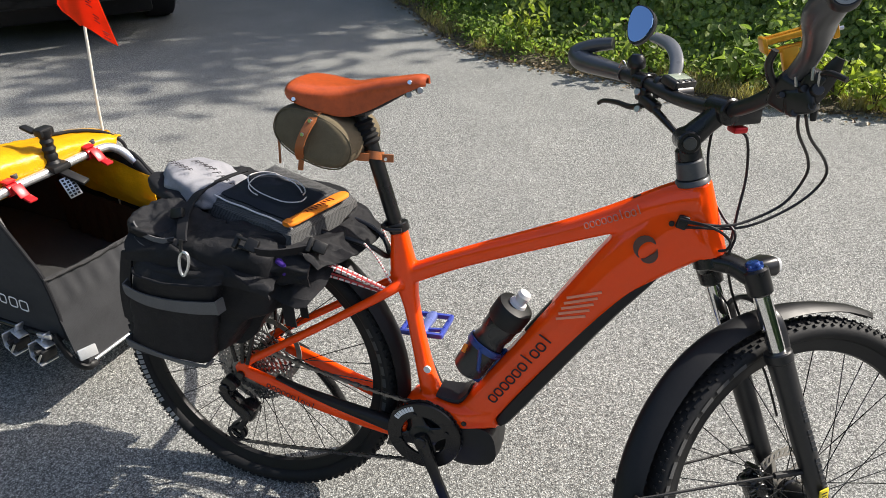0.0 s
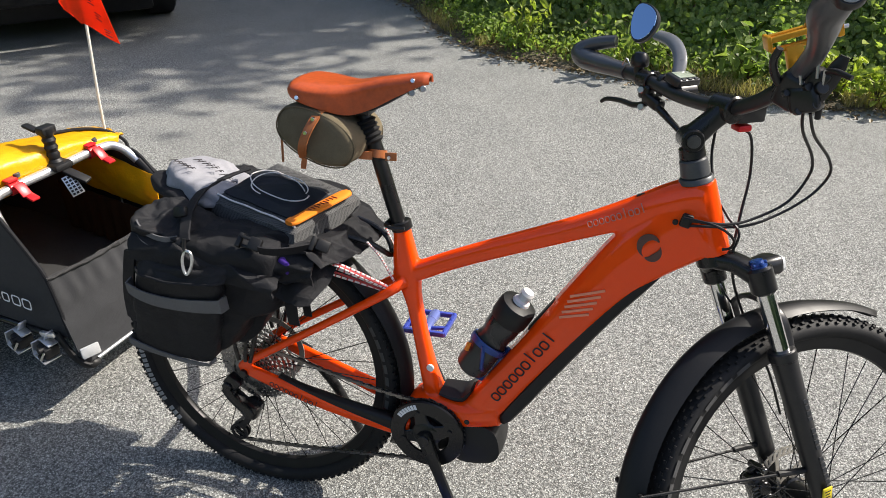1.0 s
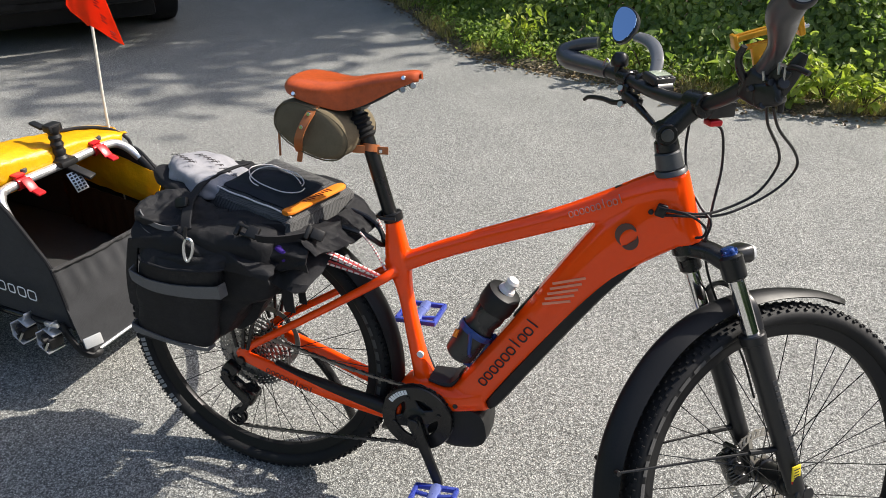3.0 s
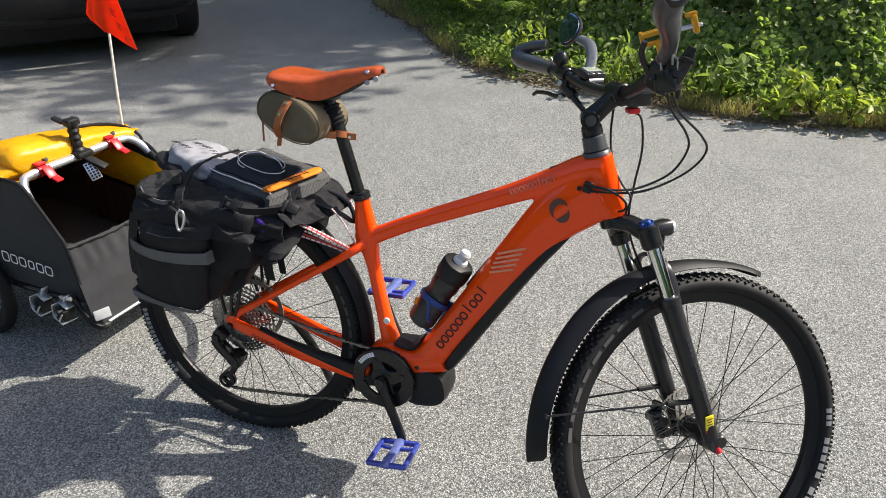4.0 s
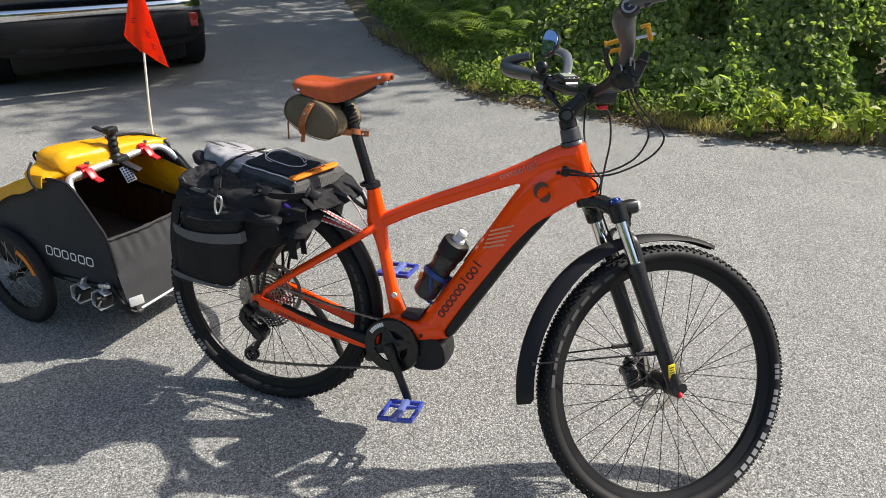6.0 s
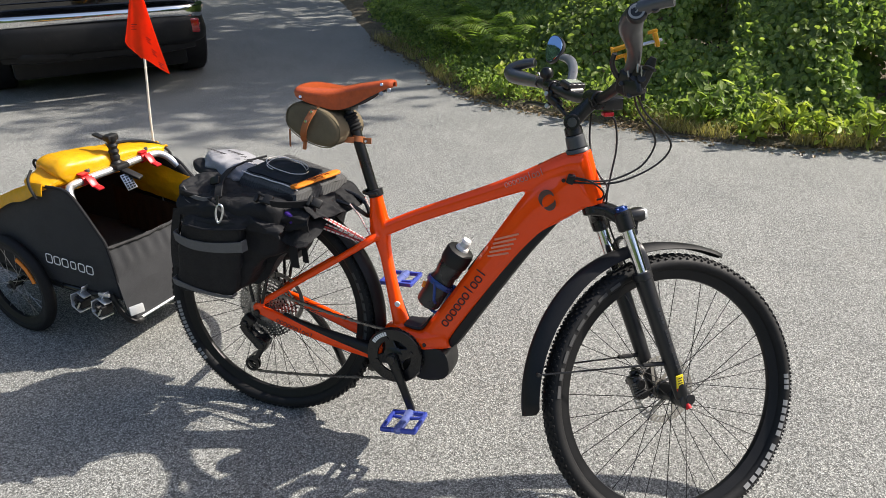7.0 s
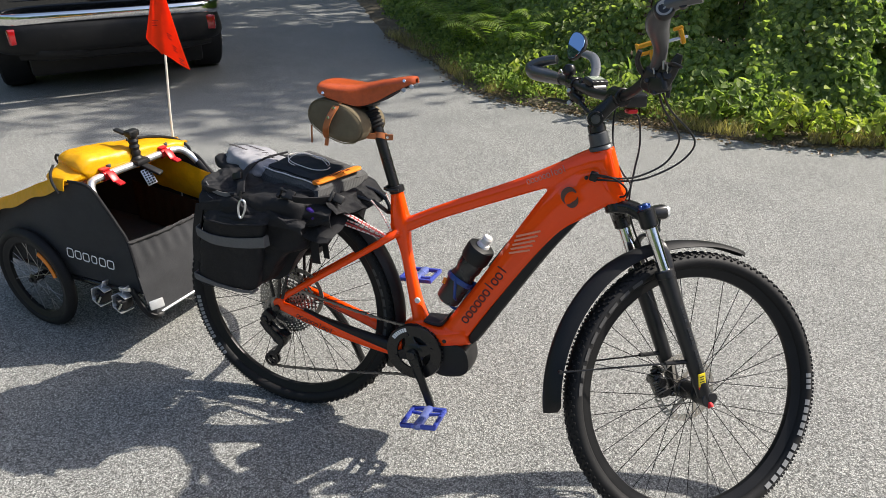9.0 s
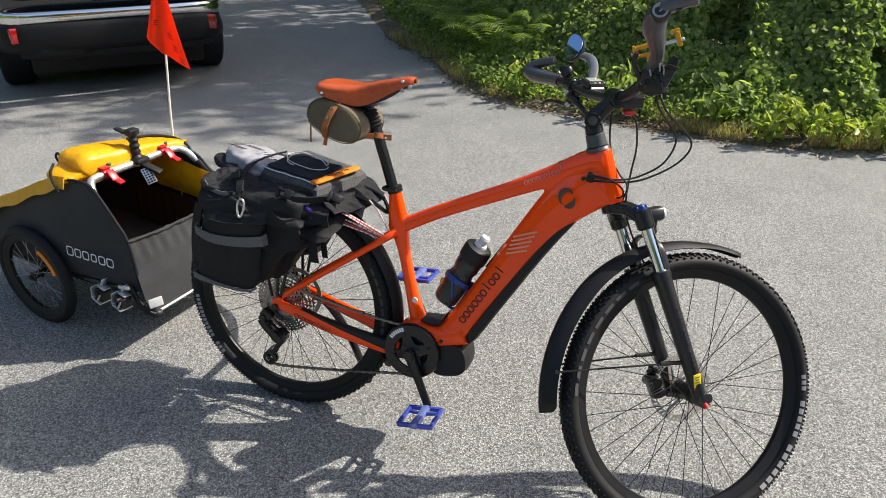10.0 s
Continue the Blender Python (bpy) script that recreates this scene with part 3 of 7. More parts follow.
# ---- wheels ----
def wheel(name, parent, m, R, half, rim_r, spokes, rim_mat=None, knobs=0, hub_r=0.022, hub_half=0.06, letters=(), group_label=""):
    """A spoked wheel about the y axis: rim with tyre, hub and spokes under it."""
    rim_mat = rim_mat or RIM
    bm = B()
    lathe(bm, [(rim_r, -0.013), (rim_r - 0.006, -0.010), (rim_r - 0.017, -0.007), (rim_r - 0.019, 0), (rim_r - 0.017, 0.007), (rim_r - 0.006, 0.010), (rim_r, 0.013), (rim_r + 0.009, 0.015), (rim_r + 0.009, -0.015)], 96, close=True)
    rim = part(name, bm, rim_mat, parent, group_label, m)
    bm = B()
    a = rim_r + 0.004
    prof = []
    for k in range(17):
        t = math.radians(-150 + 300 * k / 16)
        mid = (R + a) / 2
        prof.append((mid + (R - mid) * math.cos(t) + (0.002 if abs(t) < 0.6 else 0), half * math.sin(t) if abs(t) < 1.57 else half * math.sin(t)))
    lathe(bm, prof, 112, close=True)
    tyre = part("tyre", bm, RUBBER, rim, "black rubber tyre with printed sidewall")
    if knobs:
        bm = B()
        rows = ((0.0, 0.0050, 0), (0.34, 0.0044, 0.5), (-0.34, 0.0044, 0.5), (0.70, 0.0050, 0), (-0.70, 0.0050, 0), (0.98, 0.0044, 0.5), (-0.98, 0.0044, 0.5))
        mid = (R + a) / 2
        for k in range(knobs):
            for ang, size, off in rows:
                t = 2 * math.pi * (k + off) / knobs
                rr, yy = mid + (R - mid) * math.cos(ang), half * math.sin(ang)
                c = Matrix.Rotation(-t, 4, "Y") @ Matrix.Translation((rr, yy, 0)) @ Matrix.Rotation(ang, 4, "Z")
                v = [bm.verts.new(c @ V(*q)) for q in ((-0.002, -size * 0.62, -size * 0.7), (-0.002, size * 0.62, -size * 0.7), (-0.002, size * 0.62, size * 0.7), (-0.002, -size * 0.62, size * 0.7), (0.0042, -size * 0.5, -size * 0.55), (0.0042, size * 0.5, -size * 0.55), (0.0042, size * 0.5, size * 0.55), (0.0042, -size * 0.5, size * 0.55))]
                for q in ((4, 5, 6, 7), (0, 1, 5, 4), (1, 2, 6, 5), (2, 3, 7, 6), (3, 0, 4, 7)):
                    bm.faces.new([v[i] for i in q])
        part("tread", bm, RUBBER, tyre, "small square tread knobs", smooth=False, kind="stuff", recalc=False)
    mid = (R + a) / 2
    for start, end, count, mat, ang0, ang1 in letters:
        bm = B()
        for k in range(count):
            t0 = math.radians(start + (end - start) * (k + 0.1) / count)
            t1 = math.radians(start + (end - start) * (k + 0.82) / count)
            grid = []
            for i in range(4):
                t = t0 + (t1 - t0) * i / 3
                for ang in (ang0, (ang0 + ang1) / 2, ang1):
                    rr, yy = mid + (R - mid + 0.0016) * math.cos(ang), -(half + 0.0016) * math.sin(ang)
                    grid.append(bm.verts.new((rr * math.cos(t), yy, rr * math.sin(t))))
            for i in range(3):
                for j in range(2):
                    bm.faces.new((grid[i * 3 + j], grid[i * 3 + j + 1], grid[i * 3 + j + 4], grid[i * 3 + j + 3]))
        part("sidewall_print", bm, mat, tyre, "pale printed bars on the tyre")
    bm = B()
    lathe(bm, [(0, -hub_half), (0.010, -hub_half), (0.010, -hub_half * 0.75), (hub_r + 0.006, -hub_half * 0.6), (hub_r + 0.006, -hub_half * 0.52), (hub_r * 0.7, -hub_half * 0.4), (hub_r * 0.7, hub_half * 0.4), (hub_r + 0.006, hub_half * 0.52), (hub_r + 0.006, hub_half * 0.6), (0.010, hub_half * 0.75), (0.010, hub_half), (0, hub_half)], 28)
    part("hub", bm, BLACK, rim)
    data = {}
    for k in range(spokes):
        side = 1 if k % 2 else -1
        cross = 1 if (k // 2) % 2 else -1
        key = (side, cross)
        if key not in data:
            bm = B()
            aa = cross * 1.25
            tube(bm, [(hub_r * math.sin(aa), side * hub_half * 0.55, hub_r * math.cos(aa)), (0.0, side * 0.003, rim_r - 0.02)], 0.0011, 5)
            data[key] = bpy.data.meshes.new("spoke")
            bm.to_mesh(data[key])
            bm.free()
            data[key].materials.append(BLACK if rim_mat is RIM else STEEL)
        ob = new("spoke", data[key])
        ob.parent = rim
        ob.matrix_basis = Matrix.Rotation(2 * math.pi * (k + (0.12 if cross > 0 else -0.12)) / spokes, 4, "Y")
    return rim


def tilt(x, y, z, rx=0, ry=0, rz=0):
    return Matrix.Translation((x, y, z)) @ Euler([radians(a) for a in (rx, ry, rz)]).to_matrix().to_4x4()


# ---- the bicycle ----
LEAN = pose(0, 0, 0, -math.degrees(0.125), 0, 0)
bike = thing("bicycle", "orange electric hybrid bicycle with black parts, leaning on its stand", "bicycle", LEAN)
R_WHEEL = 0.364
YAW, TILT_W = 0.632, 0.422
_f = V(math.cos(YAW), math.sin(YAW), 0)
_n0 = V(-math.sin(YAW), math.cos(YAW), 0)
_u = V(0, 0, 1) * math.cos(TILT_W) + _n0 * math.sin(TILT_W)
inv = LEAN.inverted().to_3x3()
FX, FU = inv @ _f, inv @ _u
FN = FU.cross(FX)
HUB_F = V(1.226, -0.036, 0.343)
FRONT = Matrix((( FX.x, FN.x, FU.x, HUB_F.x), (FX.y, FN.y, FU.y, HUB_F.y), (FX.z, FN.z, FU.z, HUB_F.z), (0, 0, 0, 1)))
REAR = pose(0.0, 0, 0.363)

wheel("rear_wheel", bike, REAR, R_WHEEL, 0.029, 0.318, 32, knobs=104, hub_half=0.066, letters=((186, 213, 11, PRINT, 2.05, 1.5), (216, 224, 3, PRINT, 2.05, 1.5), (-14, 30, 8, PRINT_FAINT, 2.0, 1.55)))
wheel("front_wheel", bike, FRONT, R_WHEEL, 0.029, 0.318, 32, knobs=104, hub_half=0.052, letters=((-60, -34, 6, PRINT, 2.05, 1.5), (-31, -13, 5, PRINT, 2.05, 1.5), (-9, -1, 3, PRINT, 2.05, 1.5), (112, 172, 8, PRINT_FAINT, 2.0, 1.55)))


def add_frame():
    bm = B()
    # top tube
    facet_sweep(bm, smooth_path([(0.35, 0, 0.652, 0.019, 0.022), (0.40, 0, 0.676, 0.018, 0.020), (0.5, 0, 0.728, 0.018, 0.019), (0.7, 0, 0.819, 0.021, 0.021), (0.80, 0, 0.866, 0.025, 0.026), (0.885, 0, 0.905, 0.028, 0.036), (0.93, 0, 0.918, 0.030, 0.04)], 4), -1.0)
    # down tube
    facet_sweep(bm, smooth_path([(0.93, 0, 0.872, 0.034, 0.062), (0.885, 0, 0.842, 0.035, 0.064), (0.83, 0, 0.788, 0.041, 0.056), (0.758, 0, 0.690, 0.044, 0.045), (0.65, 0, 0.520, 0.044, 0.039), (0.575, 0, 0.398, 0.044, 0.040), (0.54, 0, 0.35, 0.044, 0.045)], 4))
    # seat tube
    sweep(bm, smooth_path([(0.356, 0, 0.772, 0.0175, 0.0175), (0.362, 0, 0.74, 0.019, 0.021), (0.372, 0, 0.672, 0.023, 0.029), (0.391, 0, 0.59, 0.020, 0.017), (0.418, 0, 0.47, 0.021, 0.018), (0.437, 0, 0.40, 0.026, 0.022), (0.455, 0, 0.345, 0.034, 0.03)], 4), 16, power=2.4)
    # head tube
    sweep(bm, [(0.962 + 0.043 * t, 0, 0.818 - 0.133 * t, 0.033 - 0.004 * abs(t) * 2, 0.033 - 0.004 * abs(t) * 2) for t in (0.0, -0.2, -0.5, -0.8, -1.0)], 20)
    # shell over the motor
    sweep(bm, smooth_path([(0.400, 0, 0.296, 0.042, 0.034), (0.425, 0, 0.338, 0.046, 0.042), (0.47, 0, 0.350, 0.050, 0.036), (0.53, 0, 0.352, 0.053, 0.034), (0.60, 0, 0.372, 0.048, 0.032)], 3), 16, power=3)
    # stays of both sides
    for s in (-1, 1):
        sweep(bm, smooth_path([(0.372, s * 0.022, 0.652, 0.010, 0.013), (0.33, s * 0.045, 0.622, 0.009, 0.011), (0.15, s * 0.064, 0.497, 0.008, 0.010), (0.005, s * 0.070, 0.395, 0.008, 0.011), (-0.012, s * 0.070, 0.372, 0.007, 0.014)], 4), 12)
        sweep(bm, smooth_path([(-0.015, s * 0.070, 0.378, 0.008, 0.014), (0.03, s * 0.070, 0.366, 0.009, 0.017), (0.145, s * 0.066, 0.335, 0.010, 0.020), (0.27, s * 0.056, 0.307, 0.012, 0.021), (0.40, s * 0.044, 0.288, 0.014, 0.026)], 4), 12, power=2.8)
    ob = part("frame", bm, ORANGE, bike, "glossy orange painted alloy frame")
    r = ob.modifiers.new("fuse", "REMESH")
    r.mode, r.voxel_size = "VOXEL", 0.0034
    s = ob.modifiers.new("ease", "SMOOTH")
    s.factor, s.iterations = 0.5, 5
    for p in ob.data.polygons:
        p.use_smooth = True
    r.use_smooth_shade = True
    # black battery cover along the underside of the down tube
    bm = B()
    sweep(bm, smooth_path([(0.876, 0, 0.764, 0.030, 0.008), (0.849, 0, 0.738, 0.0385, 0.015), (0.797, 0, 0.668, 0.0405, 0.018), (0.694, 0, 0.500, 0.0405, 0.018), (0.623, 0, 0.381, 0.039, 0.018), (0.609, 0, 0.349, 0.030, 0.008)], 4), 16, power=4)
    part("battery_cover", bm, PLASTIC, frame_ob := ob, "black plastic battery cover")
    # paler stripes and dark bars for the maker's marks
    bm = B()
    for k in range(5):
        t = k / 4
        a, b = V(0.706, 0, 0.649).lerp(V(0.722, 0, 0.699), t), V(0.762, 0, 0.667).lerp(V(0.786, 0, 0.724), t)
        d = b - a
        box(bm, (d.length, 0.0015, 0.0052), Matrix.Translation((a + b) / 2 + V(0, -0.0452, 0)) @ Matrix.Rotation(-math.atan2(d.z, d.x), 4, "Y"), 0)
    part("stripe_decal", bm, worn("pale_orange", (0.82, 0.27, 0.15), 0.3, vary=0.08, scale=30, bump=0), ob, "pale stripes on the down tube")

    def rounded_marks(bm, a, b, up, y, kinds, fat):
        """A row of rounded loops, arches and stems from a to b, standing for a printed word."""
        a, b, up = V(*a), V(*b), V(*up)
        n = len(kinds)
        step = (b - a) / n
        for k, kind in enumerate(kinds):
            c = a + step * (k + 0.5)
            hx, hz = step * 0.36, up * 0.5
            arcs = {"o": (0, 360), "n": (-10, 190), "d": (0, 360), "l": None}[kind]
            if arcs:
                rows = []
                for i in range(21):
                    t = radians(arcs[0] + (arcs[1] - arcs[0]) * i / 20)
                    ct, st = math.cos(t), math.sin(t)
                    p = c + hx * math.copysign(abs(ct) ** 0.7, ct) + hz * math.copysign(abs(st) ** 0.7, st)
                    rows.append((p.x, y, p.z, 0.0008, fat))
                sweep(bm, rows, 4)
            if kind == "n":
                for e in (-1, 1):
                    p, q = c + hx * e - hz, c + hx * e
                    sweep(bm, [(p.x, y, p.z, 0.0008, fat), (q.x, y, q.z, 0.0008, fat)], 4)
            if kind in "dl":
                e = 1 if kind == "d" else 0
                p, q = c + hx * e - hz, c + hx * e + hz * 2.2
                sweep(bm, [(p.x, y, p.z, 0.0008, fat), (q.x, y, q.z, 0.0008, fat)], 4)

    bm = B()
    rounded_marks(bm, (0.588, 0, 0.419), (0.700, 0, 0.606), (-0.0155, 0, 0.0093), -0.0456, "oooooolool", 0.0018)
    part("maker_mark", bm, INK, ob, "dark rounded marks on the down tube")
    bm = B()
    rounded_marks(bm, (0.062, 0, 0.353), (0.186, 0, 0.317), (0.0032, 0, 0.0105), -0.0785, "oooooolool", 0.0011)
    part("maker_mark", bm, INK, ob)
    bm = B()
    rounded_marks(bm, (0.735, 0, 0.845), (0.835, 0, 0.893), (-0.0048, 0, 0.0105), -0.0285, "oooooolool", 0.0011)
    part("maker_mark", bm, worn("grey_decal", (0.52, 0.19, 0.13), 0.35, vary=0.1, bump=0), ob)
    # round emblem near the head tube: two dark crescents
    bm = B()
    for a0, a1 in ((40, 238), (250, 372)):
        rows = []
        for k in range(13):
            t = k / 12
            a = radians(a0 + (a1 - a0) * t)
            w = 0.0150 * math.sin(math.pi * min(1, 0.06 + t * 0.94)) ** 1.3 + 0.0006
            c = V(0.853 + 0.0185 * math.cos(a), -0.0400, 0.823 + 0.0215 * math.sin(a))
            rows.append((*c, 0.0016, w * 0.55))
        sweep(bm, rows, 6)
    part("emblem", bm, worn("emblem_print", (0.085, 0.036, 0.028), 0.4, vary=0.1, bump=0), ob, "dark round emblem of two crescents")
    # black guard strip along the chain stay
    bm = B()
    sweep(bm, smooth_path([(0.085, -0.0675, 0.3740, 0.0080, 0.003), (0.145, -0.0650, 0.3540, 0.0095, 0.005), (0.21, -0.0610, 0.3370, 0.0125, 0.009), (0.27, -0.0565, 0.3220, 0.0138, 0.012), (0.365, -0.0480, 0.3000, 0.0158, 0.018)], 4), 12, power=3)
    part("stay_guard", bm, PLASTIC, ob, "black guard strip")
    # shell bolt and the round sticker on the seat tube
    bm = B()
    cyl(bm, (0.535, -0.045, 0.350), (0.535, -0.0545, 0.350), 0.006)
    part("shell_bolt", bm, BLACK, ob, "black bolt in the shell")
    bm = B()
    cyl(bm, (0.437, -0.018, 0.449), (0.4365, -0.0235, 0.449), 0.0085, seg=24)
    part("round_sticker", bm, WHITE, ob, "small round white sticker on the seat tube")
    # ports and guides
    bm = B()
    box(bm, (0.020, 0.010, 0.026), Matrix.Translation((0.906, -0.036, 0.884)) @ Matrix.Rotation(radians(12), 4, "Y"), 0.004)
    part("cable_port", bm, PLASTIC, ob, "black plastic cable port")
    bm = B()
    box(bm, (0.05, 0.012, 0.006), Matrix.Translation((0.838, 0, 0.914)) @ Matrix.Rotation(radians(-24), 4, "Y"), 0.002)
    part("top_plug", bm, PLASTIC, ob, "black plug on the top tube")
    bm = B()
    cyl(bm, (0.888, -0.032, 0.878), (0.888, -0.037, 0.878), 0.005)
    part("port_screw", bm, PLASTIC, ob, "black plastic cable port")
    return ob


frame_ob = add_frame()


def add_drive():
    # motor
    bm = B()
    sweep(bm, [(0.550, y, 0.287, r, r * 0.86) for y, r in ((-0.051, 0.048), (-0.047, 0.060), (-0.02, 0.064), (0.02, 0.064), (0.047, 0.060), (0.051, 0.048))], 28, up=(1, 0, 0.2), power=2.8)
    sweep(bm, [(0.455, y, 0.303, r, r) for y, r in ((-0.05, 0.05), (-0.044, 0.058), (0.044, 0.058), (0.05, 0.05))], 24, up=(1, 0, 0.2))
    box(bm, (0.12, 0.088, 0.07), Matrix.Translation((0.50, 0, 0.295)), 0.015)
    part("motor", bm, PLASTIC, bike, "black plastic motor housing")
    bm = B()
    sweep(bm, smooth_path([(0.462, 0, 0.391, 0.032, 0.004), (0.490, 0, 0.389, 0.037, 0.006), (0.514, 0, 0.391, 0.038, 0.007), (0.526, 0, 0.402, 0.036, 0.005), (0.535, 0, 0.416, 0.032, 0.003)], 3), 12, power=4)
    part("motor_cap", bm, PLASTIC, bike)
    # chainring with its black guard
    C = V(0.447, -0.058, 0.302)
    bm = B()
    prof = [(0.085, -0.004), (0.087, 0.0), (0.085, 0.003), (0.053, 0.003), (0.051, 0.0), (0.053, -0.004)]
    lathe(bm, prof, 64, Matrix.Translation(C + V(0, -0.006, 0)), close=True)
    # four broad spider arms that join a hub disc
    for k in range(4):
        a = radians(22 + 90 * k)
        d = V(math.cos(a), 0, math.sin(a))
        sweep(bm, [(*(C + d * 0.020 + V(0, -0.010, 0)), 0.004, 0.020), (*(C + d * 0.044 + V(0, -0.006, 0)), 0.003, 0.015), (*(C + d * 0.062 + V(0, -0.004, 0)), 0.003, 0.019)], 8, power=4)
        cyl(bm, C + d * 0.058 + V(0, -0.013, 0), C + d * 0.058, 0.005, seg=12)
    lathe(bm, [(0, -0.016), (0.026, -0.015), (0.033, -0.010), (0.033, 0.004), (0, 0.006)], 32, Matrix.Translation(C))
    part("chainring", bm, BLACK, bike, "black chainring and guard")
    bm = B()
    for k in range(40):
        t = 2 * math.pi * k / 40
        box(bm, (0.007, 0.0022, 0.006), Matrix.Translation(C + V(0, 0.004, 0)) @ Matrix.Rotation(-t, 4, "Y") @ Matrix.Translation((0.084, 0, 0)), 0)
    lathe(bm, [(0.0815, -0.001), (0.0815, 0.001), (0.070, 0.001), (0.070, -0.001)], 48, Matrix.Translation(C + V(0, 0.004, 0)), close=True)
    part("chainring_teeth", bm, DARK_STEEL, bike, "dark steel tooth ring", smooth=False)
    bm = B()
    for k in range(7):
        a = radians(112 + 6.0 * k)
        box(bm, (0.012, 0.001, 0.006), Matrix.Translation(C + V(0, -0.0112, 0)) @ Matrix.Rotation(-a, 4, "Y") @ Matrix.Translation((0.074, 0, 0)), 0)
    part("guard_print", bm, WHITE, bike, "small white print on the guard")
    # cranks and pedals
    a = V(0.412, 0, -0.911)
    for side, sign in ((-1, 1), (1, -1)):
        d = a * sign
        y0 = side * 0.082
        bm = B()
        rows = [(0.447 + d.x * s, y0 + side * 0.010 * (s / 0.17), 0.302 + d.z * s, 0.0075, w) for s, w in ((-0.014, 0.012), (0.0, 0.019), (0.03, 0.016), (0.10, 0.012), (0.16, 0.0125), (0.172, 0.009))]
        sweep(bm, rows, 12, power=3)
        cyl(bm, (0.447, y0 + side * 0.012, 0.302), (0.447, y0 - side * 0.02, 0.302), 0.014)
        part("crank", bm, BLACK, bike, "black crank arm")
        c = V(0.447 + d.x * 0.168, y0 + side * 0.072, 0.302 + d.z * 0.168)
        ped_tilt = Matrix.Rotation(radians(-8 if side < 0 else -4), 4, "Y")
        bm = B()
        m = Matrix.Translation(c) @ ped_tilt @ Matrix.Diagonal((1.12, 1.08, 1.0, 1.0))
        for x in (-0.044, 0.044):
            box(bm, (0.010, 0.094, 0.013), m @ Matrix.Translation((x, 0, 0)), 0.003)
        for y in (-0.044, 0.044):
            box(bm, (0.094, 0.010, 0.013), m @ Matrix.Translation((0, y, 0)), 0.003)
        for x in (-0.044, 0, 0.044):
            for y in (-0.04, -0.015, 0.015, 0.04):
                cyl(bm, m @ V(x, y, -0.010), m @ V(x, y, 0.010), 0.0014, seg=6)
        for x in (-0.022, 0.022):
            box(bm, (0.036, 0.008, 0.009), m @ Matrix.Translation((x, -0.020 * side, 0)) @ Matrix.Rotation(x * 9, 4, "Z"), 0.002)
        ped = part("pedal", bm, BLUE, bike, "blue anodised platform pedal with pins")
        bm = B()
        sweep(bm, [(*(m @ V(0, y, 0)), w, h) for y, w, h in ((-0.050, 0.010, 0.008), (-0.040, 0.014, 0.010), (0.0, 0.011, 0.009), (0.040, 0.014, 0.010), (0.050, 0.010, 0.008))], 12, up=(1, 0, 0), power=3)
        part("pedal_body", bm, PALE_BLUE, ped, "pale blue axle housing")
        bm = B()
        cyl(bm, c - V(0, side * 0.07, 0), c, 0.0065)
        part("axle", bm, STEEL, ped)
    # cassette: rings with teeth
    bm = B()
    for k, r in enumerate((0.104, 0.094, 0.084, 0.074, 0.065, 0.057, 0.049, 0.042, 0.036, 0.029)):
        y = -0.022 - 0.0042 * k
        m = Matrix.Translation((0, y, 0.363))
        lathe(bm, [(r - 0.004, -0.0009), (r - 0.004, 0.0009), (r - 0.0088, 0.0009), (r - 0.0088, -0.0009)], 48, m, close=True)
        n = int(r * 490)
        for j in range(n):
            t = 2 * math.pi * j / n
            v = [bm.verts.new(m @ Matrix.Rotation(-t, 4, "Y") @ V(*q)) for q in ((r - 0.0042, -0.0009, -0.0042), (r - 0.0042, 0.0009, -0.0042), (r - 0.0042, 0.0009, 0.0042), (r - 0.0042, -0.0009, 0.0042), (r, -0.0006, -0.0016), (r, 0.0006, -0.0016), (r, 0.0006, 0.0016), (r, -0.0006, 0.0016))]
            for q in ((4, 5, 6, 7), (0, 1, 5, 4), (1, 2, 6, 5), (2, 3, 7, 6), (3, 0, 4, 7)):
                bm.faces.new([v[i] for i in q])
        for j in range(6):
            box(bm, (r, 0.0014, 0.004), m @ Matrix.Rotation(j * math.pi / 3 + 0.2 * k, 4, "Y") @ Matrix.Translation((r * 0.5 - 0.004, 0, 0)), 0)
    cyl(bm, (0, -0.066, 0.363), (0, -0.014, 0.363), 0.018)
    part("cassette", bm, CASSETTE, bike, "dark steel cassette of ten toothed cogs", smooth=False)
    # chain: outer and inner plates along the runs
    pts = smooth_path([(0.525, -0.054, 0.334), (0.50, -0.054, 0.365), (0.447, -0.054, 0.386), (0.40, -0.053, 0.378), (0.25, -0.050, 0.392), (0.09, -0.045, 0.416), (0.03, -0.045, 0.419), (-0.03, -0.045, 0.402), (-0.054, -0.045, 0.355), (-0.035, -0.047, 0.305), (0.004, -0.050, 0.285), (0.018, -0.051, 0.262), (0.0, -0.052, 0.235), (-0.04, -0.053, 0.205), (-0.060, -0.053, 0.178), (-0.045, -0.053, 0.150), (0.0, -0.053, 0.147), (0.2, -0.053, 0.176), (0.40, -0.054, 0.212), (0.447, -0.054, 0.217), (0.51, -0.054, 0.243), (0.532, -0.054, 0.29)], 20)
    bm = B()
    fine = [V(*p).lerp(V(*q), j / 8) for p, q in zip(pts, pts[1:]) for j in range(8)]
    last, k = fine[0], 0
